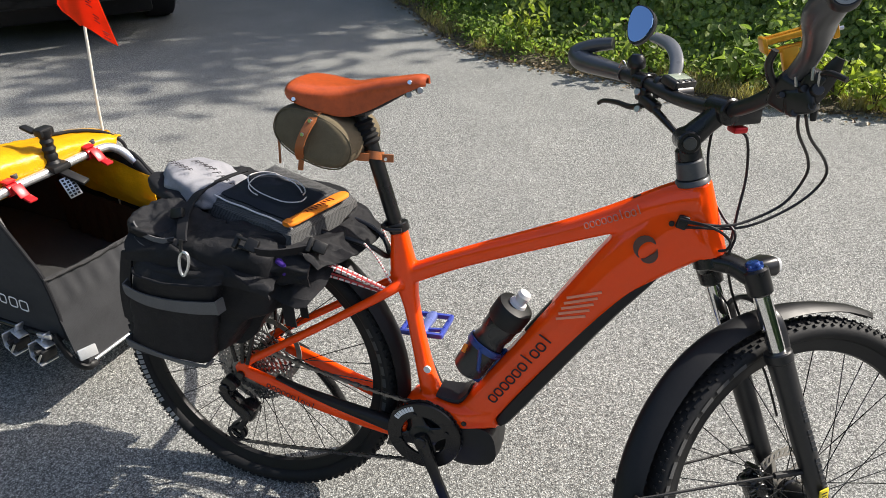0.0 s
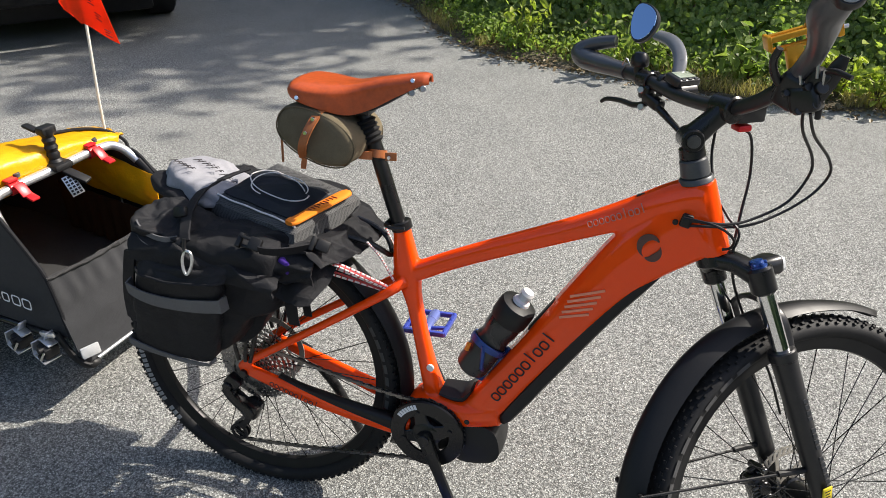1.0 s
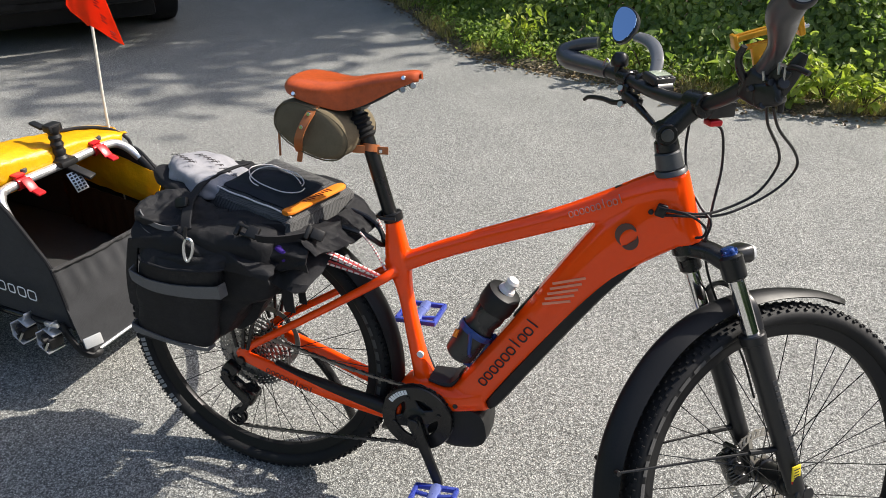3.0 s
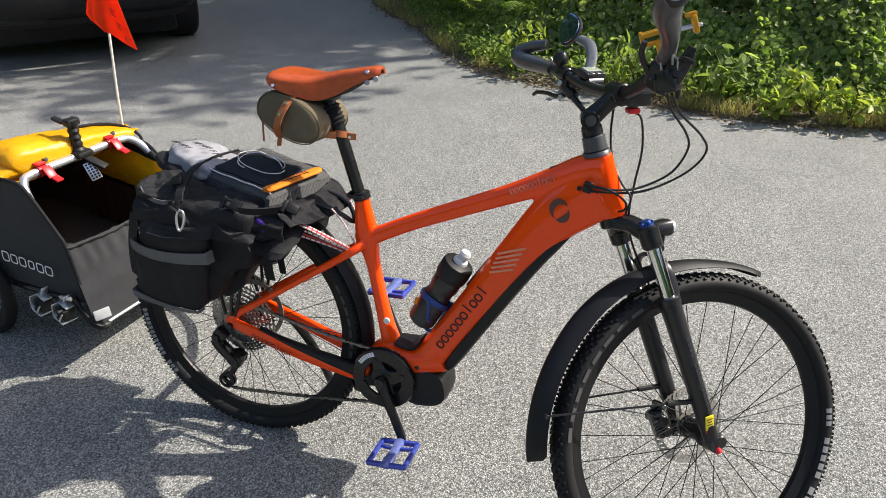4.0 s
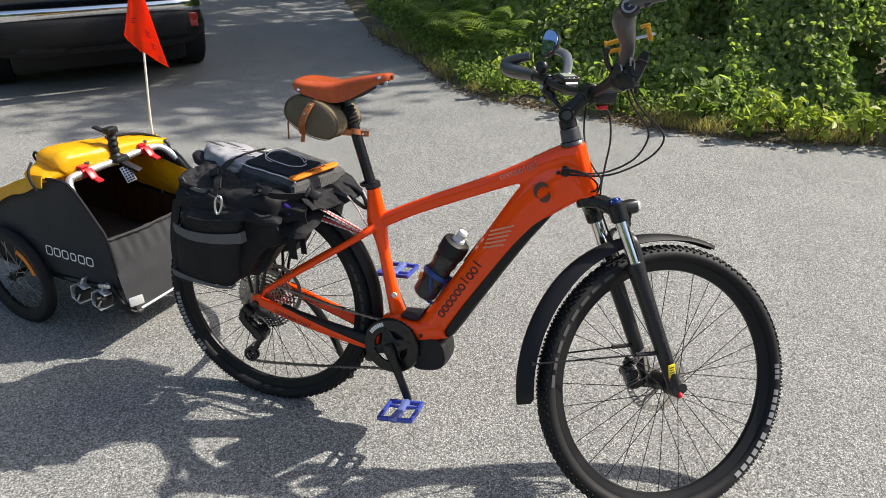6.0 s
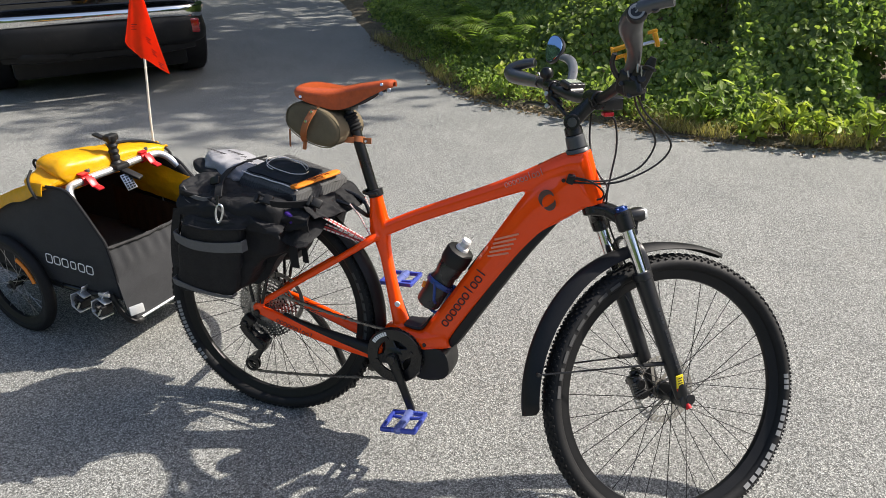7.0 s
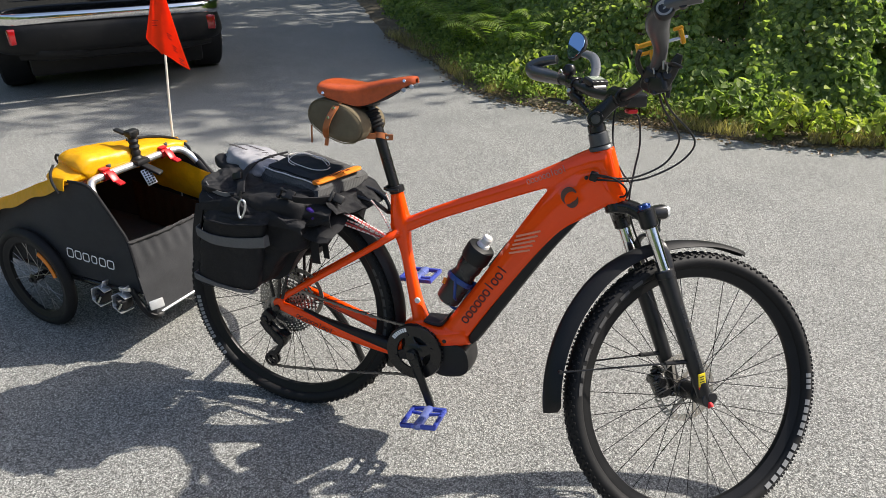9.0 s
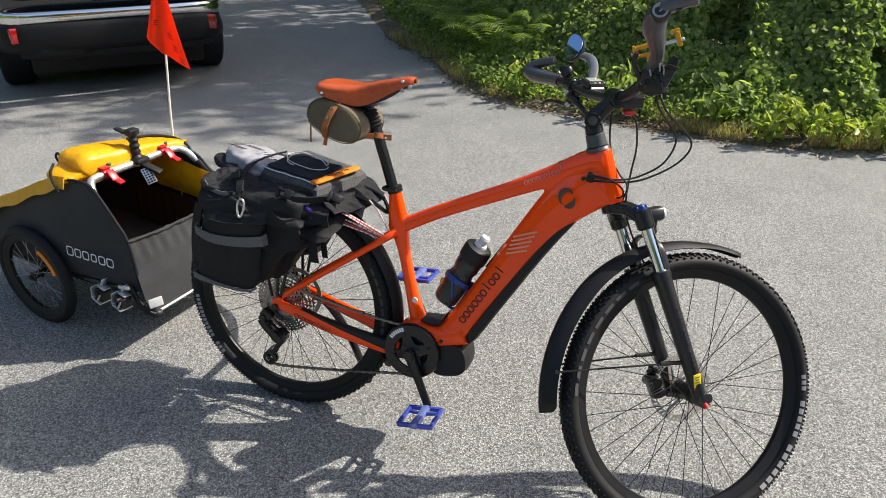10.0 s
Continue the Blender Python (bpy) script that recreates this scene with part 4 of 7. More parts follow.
    for p in fine[1:]:
        if (p - last).length >= 0.0122:
            m = Matrix.Translation((p + last) / 2) @ (p - last).to_track_quat("X", "Z").to_matrix().to_4x4()
            w = 0.0034 if k % 2 else 0.0022
            for s in (-w, w):
                box(bm, (0.0135, 0.001, 0.0074 if k % 2 else 0.0056), m @ Matrix.Translation((0, s, 0)), 0)
            box(bm, (0.005, 0.005, 0.005), m @ Matrix.Translation((0.0063, 0, 0)), 0)
            last, k = p, k + 1
    part("chain", bm, CHAIN, bike, "oily dark steel chain", smooth=False)
    # rear derailleur
    bm = B()
    box(bm, (0.040, 0.026, 0.034), tilt(-0.034, -0.080, 0.335, 0, 40, 0), 0.007, 2)
    cyl(bm, (-0.044, -0.066, 0.326), (-0.044, -0.098, 0.326), 0.012)
    for y in (-0.096, -0.072):
        sweep(bm, [(-0.048, y, 0.322, 0.0035, 0.013), (-0.034, y, 0.300, 0.004, 0.012), (-0.008, y, 0.278, 0.004, 0.013), (0.010, y, 0.266, 0.0035, 0.013)], 10, power=4)
    box(bm, (0.030, 0.022, 0.020), tilt(-0.022, -0.084, 0.290, 0, 38, 0), 0.005, 2)
    box(bm, (0.046, 0.036, 0.042), tilt(0.006, -0.076, 0.264, 0, 20, 0), 0.010, 2)
    cyl(bm, (0.008, -0.056, 0.262), (0.008, -0.098, 0.262), 0.015)
    for y in (-0.0605, -0.0455):
        sweep(bm, [(0.014, y, 0.272, 0.0012, 0.012), (-0.004, y, 0.236, 0.0012, 0.007), (-0.024, y, 0.204, 0.0012, 0.007), (-0.040, y, 0.180, 0.0012, 0.010)], 8, power=3)
        lathe(bm, [(0.024, -0.0012), (0.024, 0.0012), (0.015, 0.0012), (0.015, -0.0012)], 20, Matrix.Translation((-0.046, y, 0.168)), close=True)
        box(bm, (0.034, 0.0024, 0.007), tilt(-0.046, y, 0.168, 0, 30, 0), 0)
    der = part("derailleur", bm, BLACK, bike, "black long-cage rear derailleur")
    for c, r in ((V(0.004, -0.053, 0.262), 0.022), (V(-0.042, -0.053, 0.171), 0.023)):
        bm = B()
        lathe(bm, [(r, -0.0014), (r, 0.0014), (0.006, 0.0014), (0.006, -0.0014)], 22, Matrix.Translation(c), close=True)
        part("jockey_wheel", bm, PLASTIC, der)
    # axle end and dropout cap
    bm = B()
    cyl(bm, (-0.004, -0.066, 0.366), (-0.004, -0.086, 0.366), 0.010)
    part("rear_axle_cap", bm, BLACK, bike)
    # kickstand on the far side
    bm = B()
    tube(bm, [(0.06, 0.088, 0.345), (0.10, 0.10, 0.300), (0.15, 0.125, 0.200), (0.205, 0.163, 0.02)], 0.0145, 12, 4, 0.012)
    box(bm, (0.07, 0.03, 0.03), Matrix.Translation((0.05, 0.085, 0.352)) @ Matrix.Rotation(radians(20), 4, "Y"), 0.006)
    box(bm, (0.035, 0.03, 0.010), Matrix.Translation((0.207, 0.166, 0.012)), 0.004)
    part("kickstand", bm, BLACK, bike, "black alloy kickstand")
    # rear brake rotor on the far side
    bm = B()
    lathe(bm, [(0.09, -0.001), (0.09, 0.001), (0.076, 0.001), (0.076, -0.001)], 40, Matrix.Translation((0, 0.045, 0.363)), close=True)
    part("brake_rotor", bm, ROTOR, bike)


add_drive()


def fender(parent, name, m, r, half, a0, a1, flare=0.0, narrow=0.0, label=""):
    """A curved mudguard about the y axis from angle a0 to a1 (degrees, from ahead over the top)."""
    bm = B()

    def f(u, v):
        a = radians(a0 + (a1 - a0) * u)
        s = 2 * v - 1
        e = max(0.0, min(1.0, (u - 0.12) / 0.5))
        rr = r - (0.018 + flare * 0.5) * (1 - (0.6 if narrow else 0.0) * (1 - e)) * s * s + flare * e * e * (3 - 2 * e)
        wide = half * (1 - narrow * (1 - min(1.0, u / 0.4))) * min(1.0, 0.35 + (u / 0.03) ** 0.5) * min(1.0, 0.35 + ((1 - u) / 0.03) ** 0.5)
        return V(rr * math.cos(a), wide * s, rr * math.sin(a))

    panel(bm, f, 48, 8, 0.003)
    return part(name, bm, FENDER, parent, label, m, sharp=60)


fender(bike, "rear_fender", REAR, 0.392, 0.034, -25, 150, label="black plastic rear mudguard")
fender(bike, "front_fender", FRONT, 0.395, 0.034, 60, 177, 0.031, 0.42, label="black plastic front mudguard")


def add_fork():
    n = FN
    top = V(1.044, -0.040, 0.806)
    bot = HUB_F - FN * 0.066 - FX * 0.012
    axis = (top - bot).normalized()
    bm = B()
    legs = [(top, bot), (top + n * 0.132, bot + n * 0.132)]
    for t, b in legs:
        s = t.lerp(b, 0.30)
        cyl(bm, s, s.lerp(b, 0.06), 0.0250, 0.0250, 20)
        tube(bm, [tuple(s.lerp(b, 0.03)), tuple(s.lerp(b, 0.3)), tuple(s.lerp(b, 0.75)), tuple(b)], 0.0235, 18, 0, 0.0175)
        cyl(bm, b - axis * 0.004 - n * 0.016, b - axis * 0.004 + n * 0.016, 0.019)
    cyl(bm, bot - n * 0.018 + FX * 0.012, bot + n * 0.004 + FX * 0.012, 0.014)
    part("fork_lower", bm, SATIN, bike, "matt black fork legs")
    fork = bike
    for t, b in legs:
        bm = B()
        cyl(bm, t - axis * 0.005, t.lerp(b, 0.32), 0.0158, seg=24)
        part("stanchion", bm, CHROME, bike, "polished chrome stanchion")
    # arch that ties the lower legs ahead of the stanchions
    bm = B()
    s0, s1 = legs[0][0].lerp(legs[0][1], 0.315), legs[1][0].lerp(legs[1][1], 0.315)
    up = axis * 0.095
    rows = smooth_path([(*(s0 + FX * 0.014 - axis * 0.02), 0.010, 0.006), (*(s0 + up * 0.35 + FX * 0.021), 0.010, 0.005), (*(s0 + up * 0.80 + FX * 0.022 + n * 0.010), 0.009, 0.005), (*((s0 + s1) / 2 + up * 1.02 + FX * 0.022), 0.011, 0.005), (*(s1 + up * 0.80 + FX * 0.022 - n * 0.010), 0.009, 0.005), (*(s1 + up * 0.35 + FX * 0.021), 0.010, 0.005), (*(s1 + FX * 0.014 - axis * 0.02), 0.010, 0.006)], 5)
    sweep(bm, rows, 14, up=tuple(FX), power=3)
    part("fork_brace", bm, SATIN, bike, "satin black fork arch")
    # crown: two arms that drop from the steerer to the leg sockets
    bm = B()
    mid = V(0.966, 0, 0.806)
    a, b = legs[0][0], legs[1][0]
    for e in (a, b):
        out = (e - mid)
        rows = smooth_path([(*(mid - out * 0.10), 0.017, 0.024), (*(mid + out * 0.22 + axis * 0.004), 0.017, 0.024), (*(mid + out * 0.55 + axis * 0.006), 0.016, 0.020), (*(e - out * 0.14 - axis * 0.002), 0.017, 0.021), (*(e + out * 0.04 - axis * 0.006), 0.016, 0.019)], 4)
        sweep(bm, rows, 16, up=tuple(axis), power=3)
    cyl(bm, mid - axis * 0.012, mid + axis * 0.020, 0.031, 0.029, seg=26)
    for e, _ in legs:
        cyl(bm, e - axis * 0.036, e + axis * 0.014, 0.0225, 0.0235, seg=24, bevel=0.004)
    part("fork_crown", bm, BLACK, bike, "gloss black fork crown")
    bm = B()
    c = legs[0][0] + axis * 0.014
    lathe(bm, [(0, 0), (0.0165, 0.0), (0.0165, 0.003), (0.013, 0.005), (0.011, 0.012), (0, 0.013)], 20, Matrix.Translation(c) @ axis.to_track_quat("Y", "Z").to_matrix().to_4x4())
    for k in range(3):
        box(bm, (0.034, 0.007, 0.007), Matrix.Translation(c + axis * 0.006) @ axis.to_track_quat("Z", "X").to_matrix().to_4x4() @ Matrix.Rotation(k * math.pi / 3 + 0.3, 4, "Z"), 0.0025)
    part("fork_dial", bm, CAGE_BLUE, bike, "blue anodised lockout dial")
    bm = B()
    c = legs[1][0] + axis * 0.018
    cyl(bm, c, c + axis * 0.006, 0.015, seg=18)
    part("fork_cap", bm, BLACK, bike)
    # headlight ahead of the crown: a flat-topped wedge with a clear lens
    h = (a + b) / 2 + FX * 0.050 - axis * 0.004
    bm = B()
    rows = [(*(h - FX * 0.050), 0.010, 0.008), (*(h - FX * 0.035), 0.016, 0.011), (*h, 0.024, 0.016), (*(h + FX * 0.030), 0.029, 0.020), (*(h + FX * 0.036), 0.027, 0.018)]
    sweep(bm, rows, 20, up=tuple(n), power=3.4)
    box(bm, (0.016, 0.020, 0.050), Matrix.Translation(h - axis * 0.032 + FX * 0.010), 0.005)
    cyl(bm, h - axis * 0.045 - n * 0.012, h - axis * 0.045 + n * 0.012, 0.009)
    lamp = part("headlight", bm, SATIN, bike, "small black headlight with clear lens")
    bm = B()
    sweep(bm, [(*(h + FX * 0.034), 0.0265, 0.0175), (*(h + FX * 0.044), 0.024, 0.016), (*(h + FX * 0.049), 0.014, 0.010)], 20, up=tuple(n), power=3.0)
    part("lens", bm, REFLECTOR, lamp, "clear lens")
    # small printed marks down the near leg
    bm = B()
    for k in range(16):
        if k in (4, 9):
            continue
        p = top.lerp(bot, 0.50 + 0.024 * k) - n * 0.0222 + FX * 0.004
        box(bm, (0.0075, 0.0016, 0.0075), Matrix.Translation(p) @ axis.to_track_quat("Z", "X").to_matrix().to_4x4() @ Matrix.Rotation(YAW, 4, "Z"), 0)
    part("leg_print", bm, PRINT_FAINT, bike, "faint grey printed bars on the leg")
    # brake rotor and caliper on the far leg
    bm = B()
    m = FRONT @ Matrix.Translation((0, 0.042, 0))
    lathe(bm, [(0.090, -0.001), (0.090, 0.001), (0.0865, 0.001), (0.0865, -0.001)], 60, m, close=True)
    lathe(bm, [(0.0765, -0.001), (0.0765, 0.001), (0.073, 0.001), (0.073, -0.001)], 60, m, close=True)
    for k in range(42):
        box(bm, (0.013, 0.0018, 0.0062), m @ Matrix.Rotation(k * math.pi / 21, 4, "Y") @ Matrix.Translation((0.0815, 0, 0)) @ Matrix.Rotation(0.6, 4, "Y"), 0)
    lathe(bm, [(0.030, -0.001), (0.030, 0.001), (0.018, 0.001), (0.018, -0.001)], 30, m, close=True)
    for k in range(6):
        box(bm, (0.052, 0.002, 0.008), m @ Matrix.Rotation(k * math.pi / 3, 4, "Y") @ Matrix.Translation((0.050, 0, 0)) @ Matrix.Rotation(0.5, 4, "Y"), 0)
    for k in range(30):
        box(bm, (0.003, 0.0026, 0.003), m @ Matrix.Rotation(k * math.pi / 15, 4, "Y") @ Matrix.Translation((0.0905, 0, 0)), 0)
    part("brake_rotor", bm, ROTOR, bike, "steel brake disc", smooth=False)
    bm = B()
    m = FRONT @ Matrix.Translation((-0.075, 0.045, 0.02)) @ Matrix.Rotation(radians(-15), 4, "Y")
    box(bm, (0.030, 0.042, 0.065), m, 0.008)
    cyl(bm, m @ V(0, -0.03, 0.012), m @ V(0, 0.03, 0.012), 0.014)
    cyl(bm, m @ V(0.004, -0.026, -0.018), m @ V(0.004, 0.03, -0.018), 0.012)
    for dx, dz in ((0.020, 0.036), (0.026, -0.036)):
        cyl(bm, m @ V(dx, -0.012, dz), m @ V(dx, 0.026, dz), 0.008)
        box(bm, (0.030, 0.014, 0.013), m @ Matrix.Translation((dx - 0.008, 0.006, dz)), 0.003)
    caliper = part("brake_caliper", bm, BLACK, bike, "black brake caliper")
    for dz in (-0.012, -0.004, 0.004, 0.012, 0.020):
        bm = B()
        box(bm, (0.036, 0.006, 0.003), m @ Matrix.Translation((-0.006, -0.024, dz)), 0.001)
        part("cooling_fin", bm, DARK_STEEL, caliper)
    for dx, dz in ((0.020, 0.036), (0.026, -0.036)):
        bm = B()
        cyl(bm, m @ V(dx, -0.018, dz), m @ V(dx, -0.012, dz), 0.005)
        part("caliper_bolt", bm, STEEL, caliper)
    bm = B()
    cyl(bm, FRONT @ V(0, -0.045, 0), FRONT @ V(0, 0.045, 0), 0.024, seg=24)
    part("dynamo_hub", bm, BLACK, bike, "fat black hub shell")
    # yellow and red stickers by the axle
    bm = B()
    m = Matrix.Translation(bot.lerp(top, 0.10) - n * 0.0185 - FX * 0.004)
    rot = axis.to_track_quat("Z", "X").to_matrix().to_4x4()
    face = m @ Matrix.Rotation(YAW, 4, "Z") @ Matrix.Rotation(radians(-14), 4, "Y")
    box(bm, (0.020, 0.003, 0.045), face, 0.001)
    sticker = part("sticker", bm, LABEL_YELLOW, bike, "yellow warning sticker")
    bm = B()
    for k in range(4):
        box(bm, (0.013 - 0.003 * (k % 2), 0.0036, 0.0028), face @ Matrix.Translation((0, 0, 0.014 - 0.0075 * k)), 0)
    part("sticker_print", bm, INK, sticker, "dark bars on the sticker", kind="stuff")
    bm = B()
    box(bm, (0.020, 0.0034, 0.008), face @ Matrix.Translation((0, 0, -0.0185)), 0.001)
    part("sticker_foot", bm, RED, sticker, "red lower edge of the sticker")
    bm = B()
    c = bot - axis * 0.012 - n * 0.010
    cyl(bm, c, c - axis * 0.012 - n * 0.006, 0.008)
    part("rebound_knob", bm, RED, bike, "red rebound knob")
    # mudguard stays
    for s in (-1, 1):
        bm = B()
        e = FRONT @ V(-0.384, s * 0.037, 0.126)
        leg = (bot if s < 0 else bot + n * 0.132).lerp(top if s < 0 else top + n * 0.132, 0.20)
        tube(bm, [tuple(e), tuple(e.lerp(leg, 0.72)), tuple(leg)], 0.0026, 8)
        stay = part("fender_stay", bm, BLACK, bike, "thin black mudguard stay")
        bm = B()
        tube(bm, [tuple(e.lerp(leg, 0.78) + V(0, 0, 0.001)), tuple(leg)], 0.006, 8)
        part("stay_sleeve", bm, PLASTIC, stay)
        bm = B()
        cyl(bm, e - FN * 0.005, e + FN * 0.005, 0.005)
        part("stay_clip", bm, PLASTIC, stay)


add_fork()


def add_cockpit():
    ax = V(-0.043, 0, 0.133).normalized()
    top = V(0.911, 0, 0.951)
    # spacers and stem
    bm = B()
    cyl(bm, top - ax * 0.004, top + ax * 0.006, 0.031, 0.029, seg=28)
    cyl(bm, top + ax * 0.006, top + ax * 0.040, 0.0255, 0.024, seg=28)
    part("headset_spacer", bm, GREY_ALLOY, bike, "dark grey headset spacer")
    P = top + ax * 0.075
    C = V(0.937, 0.014, 1.078)
    bm = B()
    cyl(bm, top + ax * 0.040, top + ax * 0.062, 0.023, 0.022, seg=24)
    d = (C - P)
    side = d.cross(ax).normalized()
    cyl(bm, P - side * 0.026, P + side * 0.026, 0.020, seg=24)
    sweep(bm, smooth_path([(*(P - d * 0.12), 0.018, 0.018), (*(P + d * 0.15), 0.019, 0.020), (*(P + d * 0.55), 0.019, 0.018), (*(P + d * 0.9), 0.022, 0.019)], 3), 16, up=tuple(side), power=3.2)
    n = V(-0.60, 0.76, -0.05).normalized()
    cyl(bm, C - n * 0.024, C + n * 0.024, 0.0235, seg=24)
    part("stem", bm, BLACK, bike, "black adjustable stem")
    bm = B()
    cyl(bm, P + side * 0.026, P + side * 0.031, 0.0115, seg=20)
    part("stem_bolt", bm, DARK_STEEL, bike)
    bm = B()
    cyl(bm, P - side * 0.026, P - side * 0.031, 0.0115, seg=20)
    part("stem_bolt", bm, DARK_STEEL, bike)
    bar = [(0.655, 0.335, 1.083), (0.735, 0.258, 1.084), (0.80, 0.185, 1.080), (0.865, 0.105, 1.071), (*C,), (0.975, -0.028, 1.100), (1.005, -0.060, 1.132), (1.020, -0.080, 1.152), (1.027, -0.088, 1.172)]
    bm = B()
    tube(bm, bar, 0.0128, 14, 5)
    part("handlebar", bm, SATIN, bike, "matt black handlebar")
    # grips with bar ends that curve up and forward
    bm = B()
    sweep(bm, smooth_path([(0.756, 0.236, 1.084, 0.016, 0.016), (0.72, 0.273, 1.084, 0.019, 0.018), (0.685, 0.308, 1.085, 0.025, 0.021), (0.656, 0.332, 1.088, 0.025, 0.022), (0.644, 0.342, 1.099, 0.020, 0.020), (0.658, 0.340, 1.112, 0.015, 0.015), (0.688, 0.330, 1.123, 0.0145, 0.0145), (0.720, 0.322, 1.130, 0.013, 0.013)], 5), 16)
    part("grip", bm, GRIP, bike, "black rubber grip with bar end")
    bm = B()
    sweep(bm, smooth_path([(1.021, -0.082, 1.158, 0.0160, 0.0160), (1.027, -0.100, 1.180, 0.0155, 0.0160), (1.029, -0.128, 1.206, 0.0150, 0.0160), (1.025, -0.160, 1.234, 0.0180, 0.0205), (1.019, -0.190, 1.260, 0.0205, 0.0255), (1.026, -0.214, 1.282, 0.0190, 0.0225), (1.042, -0.228, 1.299, 0.0165, 0.0170), (1.070, -0.236, 1.310, 0.0138, 0.0138), (1.100, -0.242, 1.317, 0.0125, 0.0125)], 6), 20)
    grip = part("grip", bm, GRIP, bike, "black rubber grip with bar end")
    bm = B()
    gc, gd = V(1.031, -0.236, 1.290), V(-0.05, -0.90, 0.43).normalized()
    cyl(bm, gc - gd * 0.010, gc + gd * 0.006, 0.0215, 0.0200, seg=26)
    cyl(bm, gc + V(0.034, -0.002, 0.012) - gd * 0.008, gc + V(0.034, -0.002, 0.012) + gd * 0.004, 0.0105, seg=16)
    cap = part("grip_cap", bm, SATIN, grip, "black clamp cap")
    bm = B()
    ex = gd.cross(V(0, 0, 1)).normalized()
    ez = ex.cross(gd)
    sweep(bm, [(*(gc + gd * 0.0068 + ex * 0.0140 * math.cos(t) + ez * 0.0140 * math.sin(t)), 0.0008, 0.0026) for t in np.linspace(0, 6.2832, 30)], 6, up=tuple(gd))
    sweep(bm, [(*(gc + gd * 0.0068 + ex * (0.004 + 0.006 * math.cos(t)) + ez * (0.003 + 0.006 * math.sin(t))), 0.0008, 0.0018) for t in np.linspace(0.3, 4.4, 16)], 6, up=tuple(gd))
    part("cap_ring", bm, PRINT, cap, "pale ring on the cap")
    # shifter and brake lever cluster, right
    bm = B()
    box(bm, (0.042, 0.038, 0.058), tilt(1.018, -0.078, 1.136, 10, 20, -30), 0.010, 3)
    cyl(bm, (1.004, -0.058, 1.128), (1.021, -0.082, 1.158), 0.0175, seg=18)
    box(bm, (0.046, 0.034, 0.042), tilt(1.036, -0.096, 1.128, 0, -18, -30), 0.009, 3)
    box(bm, (0.030, 0.022, 0.034), tilt(1.046, -0.104, 1.158, 0, 24, -30), 0.006, 2)
    tube(bm, [(1.030, -0.086, 1.150), (1.045, -0.105, 1.166), (1.058, -0.128, 1.176), (1.078, -0.150, 1.172)], 0.0058, 10, 4, 0.004)
    tube(bm, [(1.016, -0.074, 1.130), (0.992, -0.082, 1.150), (0.980, -0.092, 1.176), (0.984, -0.100, 1.198)], 0.0075, 10, 4, 0.0055)
    sweep(bm, smooth_path([(1.046, -0.100, 1.118, 0.007, 0.008), (1.056, -0.108, 1.150, 0.008, 0.012), (1.064, -0.112, 1.178, 0.006, 0.012), (1.070, -0.114, 1.196, 0.004, 0.007)], 4), 12, power=3)
    lever = part("brake_lever", bm, BLACK, bike, "black brake lever and shifter")
    for a, b in (((1.032, -0.088, 1.132), (1.030, -0.084, 1.106)), ((1.055, -0.103, 1.128), (1.058, -0.100, 1.100))):
        bm = B()
        cyl(bm, a, b, 0.0058, 0.0046, seg=12)
        part("cable_ferrule", bm, PLASTIC, lever)
    for a, b in (((1.036, -0.116, 1.190), (1.040, -0.118, 1.162)), ((1.018, -0.112, 1.164), (1.022, -0.112, 1.150)), ((1.048, -0.118, 1.176), (1.050, -0.117, 1.150))):
        bm = B()
        cyl(bm, a, b, 0.0024, seg=8)
        part("clamp_screw", bm, STEEL, lever, "small bright screw")
    for q, r in (((1.048, -0.112, 1.148), 0.010), ((1.030, -0.108, 1.146), 0.006), ((1.046, -0.110, 1.122), 0.007), ((1.026, -0.102, 1.108), 0.006), ((1.004, -0.096, 1.132), 0.005)):
        bm = B()
        cyl(bm, q, V(*q) + V(0.003, -0.008, 0.003), r, seg=14)
        part("lever_knob", bm, BLACK, lever)
    # left lever, bell, display, mirror
    bm = B()
    cyl(bm, (0.785, 0.200, 1.081), (0.806, 0.176, 1.080), 0.0175, seg=18)
    box(bm, (0.050, 0.024, 0.022), tilt(0.816, 0.158, 1.046, 0, 14, -48), 0.007, 3)
    box(bm, (0.03, 0.022, 0.03), tilt(0.800, 0.176, 1.060, 0, 0, -48), 0.007, 3)
    tube(bm, [(0.806, 0.165, 1.040), (0.780, 0.190, 1.028), (0.752, 0.218, 1.028), (0.722, 0.246, 1.023), (0.710, 0.257, 1.014)], 0.0065, 10, 4, 0.0042)
    tube(bm, [(0.815, 0.155, 1.045), (0.850, 0.115, 1.024), (0.880, 0.085, 1.004)], 0.0085, 10, 3, 0.005)
    lever = part("brake_lever", bm, BLACK, bike, "black brake lever")
    for q in ((0.792, 0.176, 1.062), (0.797, 0.170, 1.030)):
        bm = B()
        cyl(bm, q, V(*q) + V(-0.004, -0.010, 0.002), 0.0065)
        part("lever_bolt", bm, STEEL, lever)
    bm = B()
    m = pose(0.778, 0.209, 1.102)
    lathe(bm, [(0, 0.028), (0.011, 0.026), (0.017, 0.018), (0.0185, 0.010), (0.0185, 0.004), (0.016, 0.0), (0, 0.0)], 24, m @ Matrix.Rotation(radians(90), 4, "X"))
    cyl(bm, (0.778, 0.209, 1.085), (0.778, 0.209, 1.104), 0.010)
    part("bell", bm, BLACK, bike, "round black bell")
    bm = B()
    tube(bm, [(0.760, 0.222, 1.098), (0.750, 0.225, 1.112), (0.742, 0.236, 1.090), (0.735, 0.246, 1.075)], 0.0014, 6, 3)
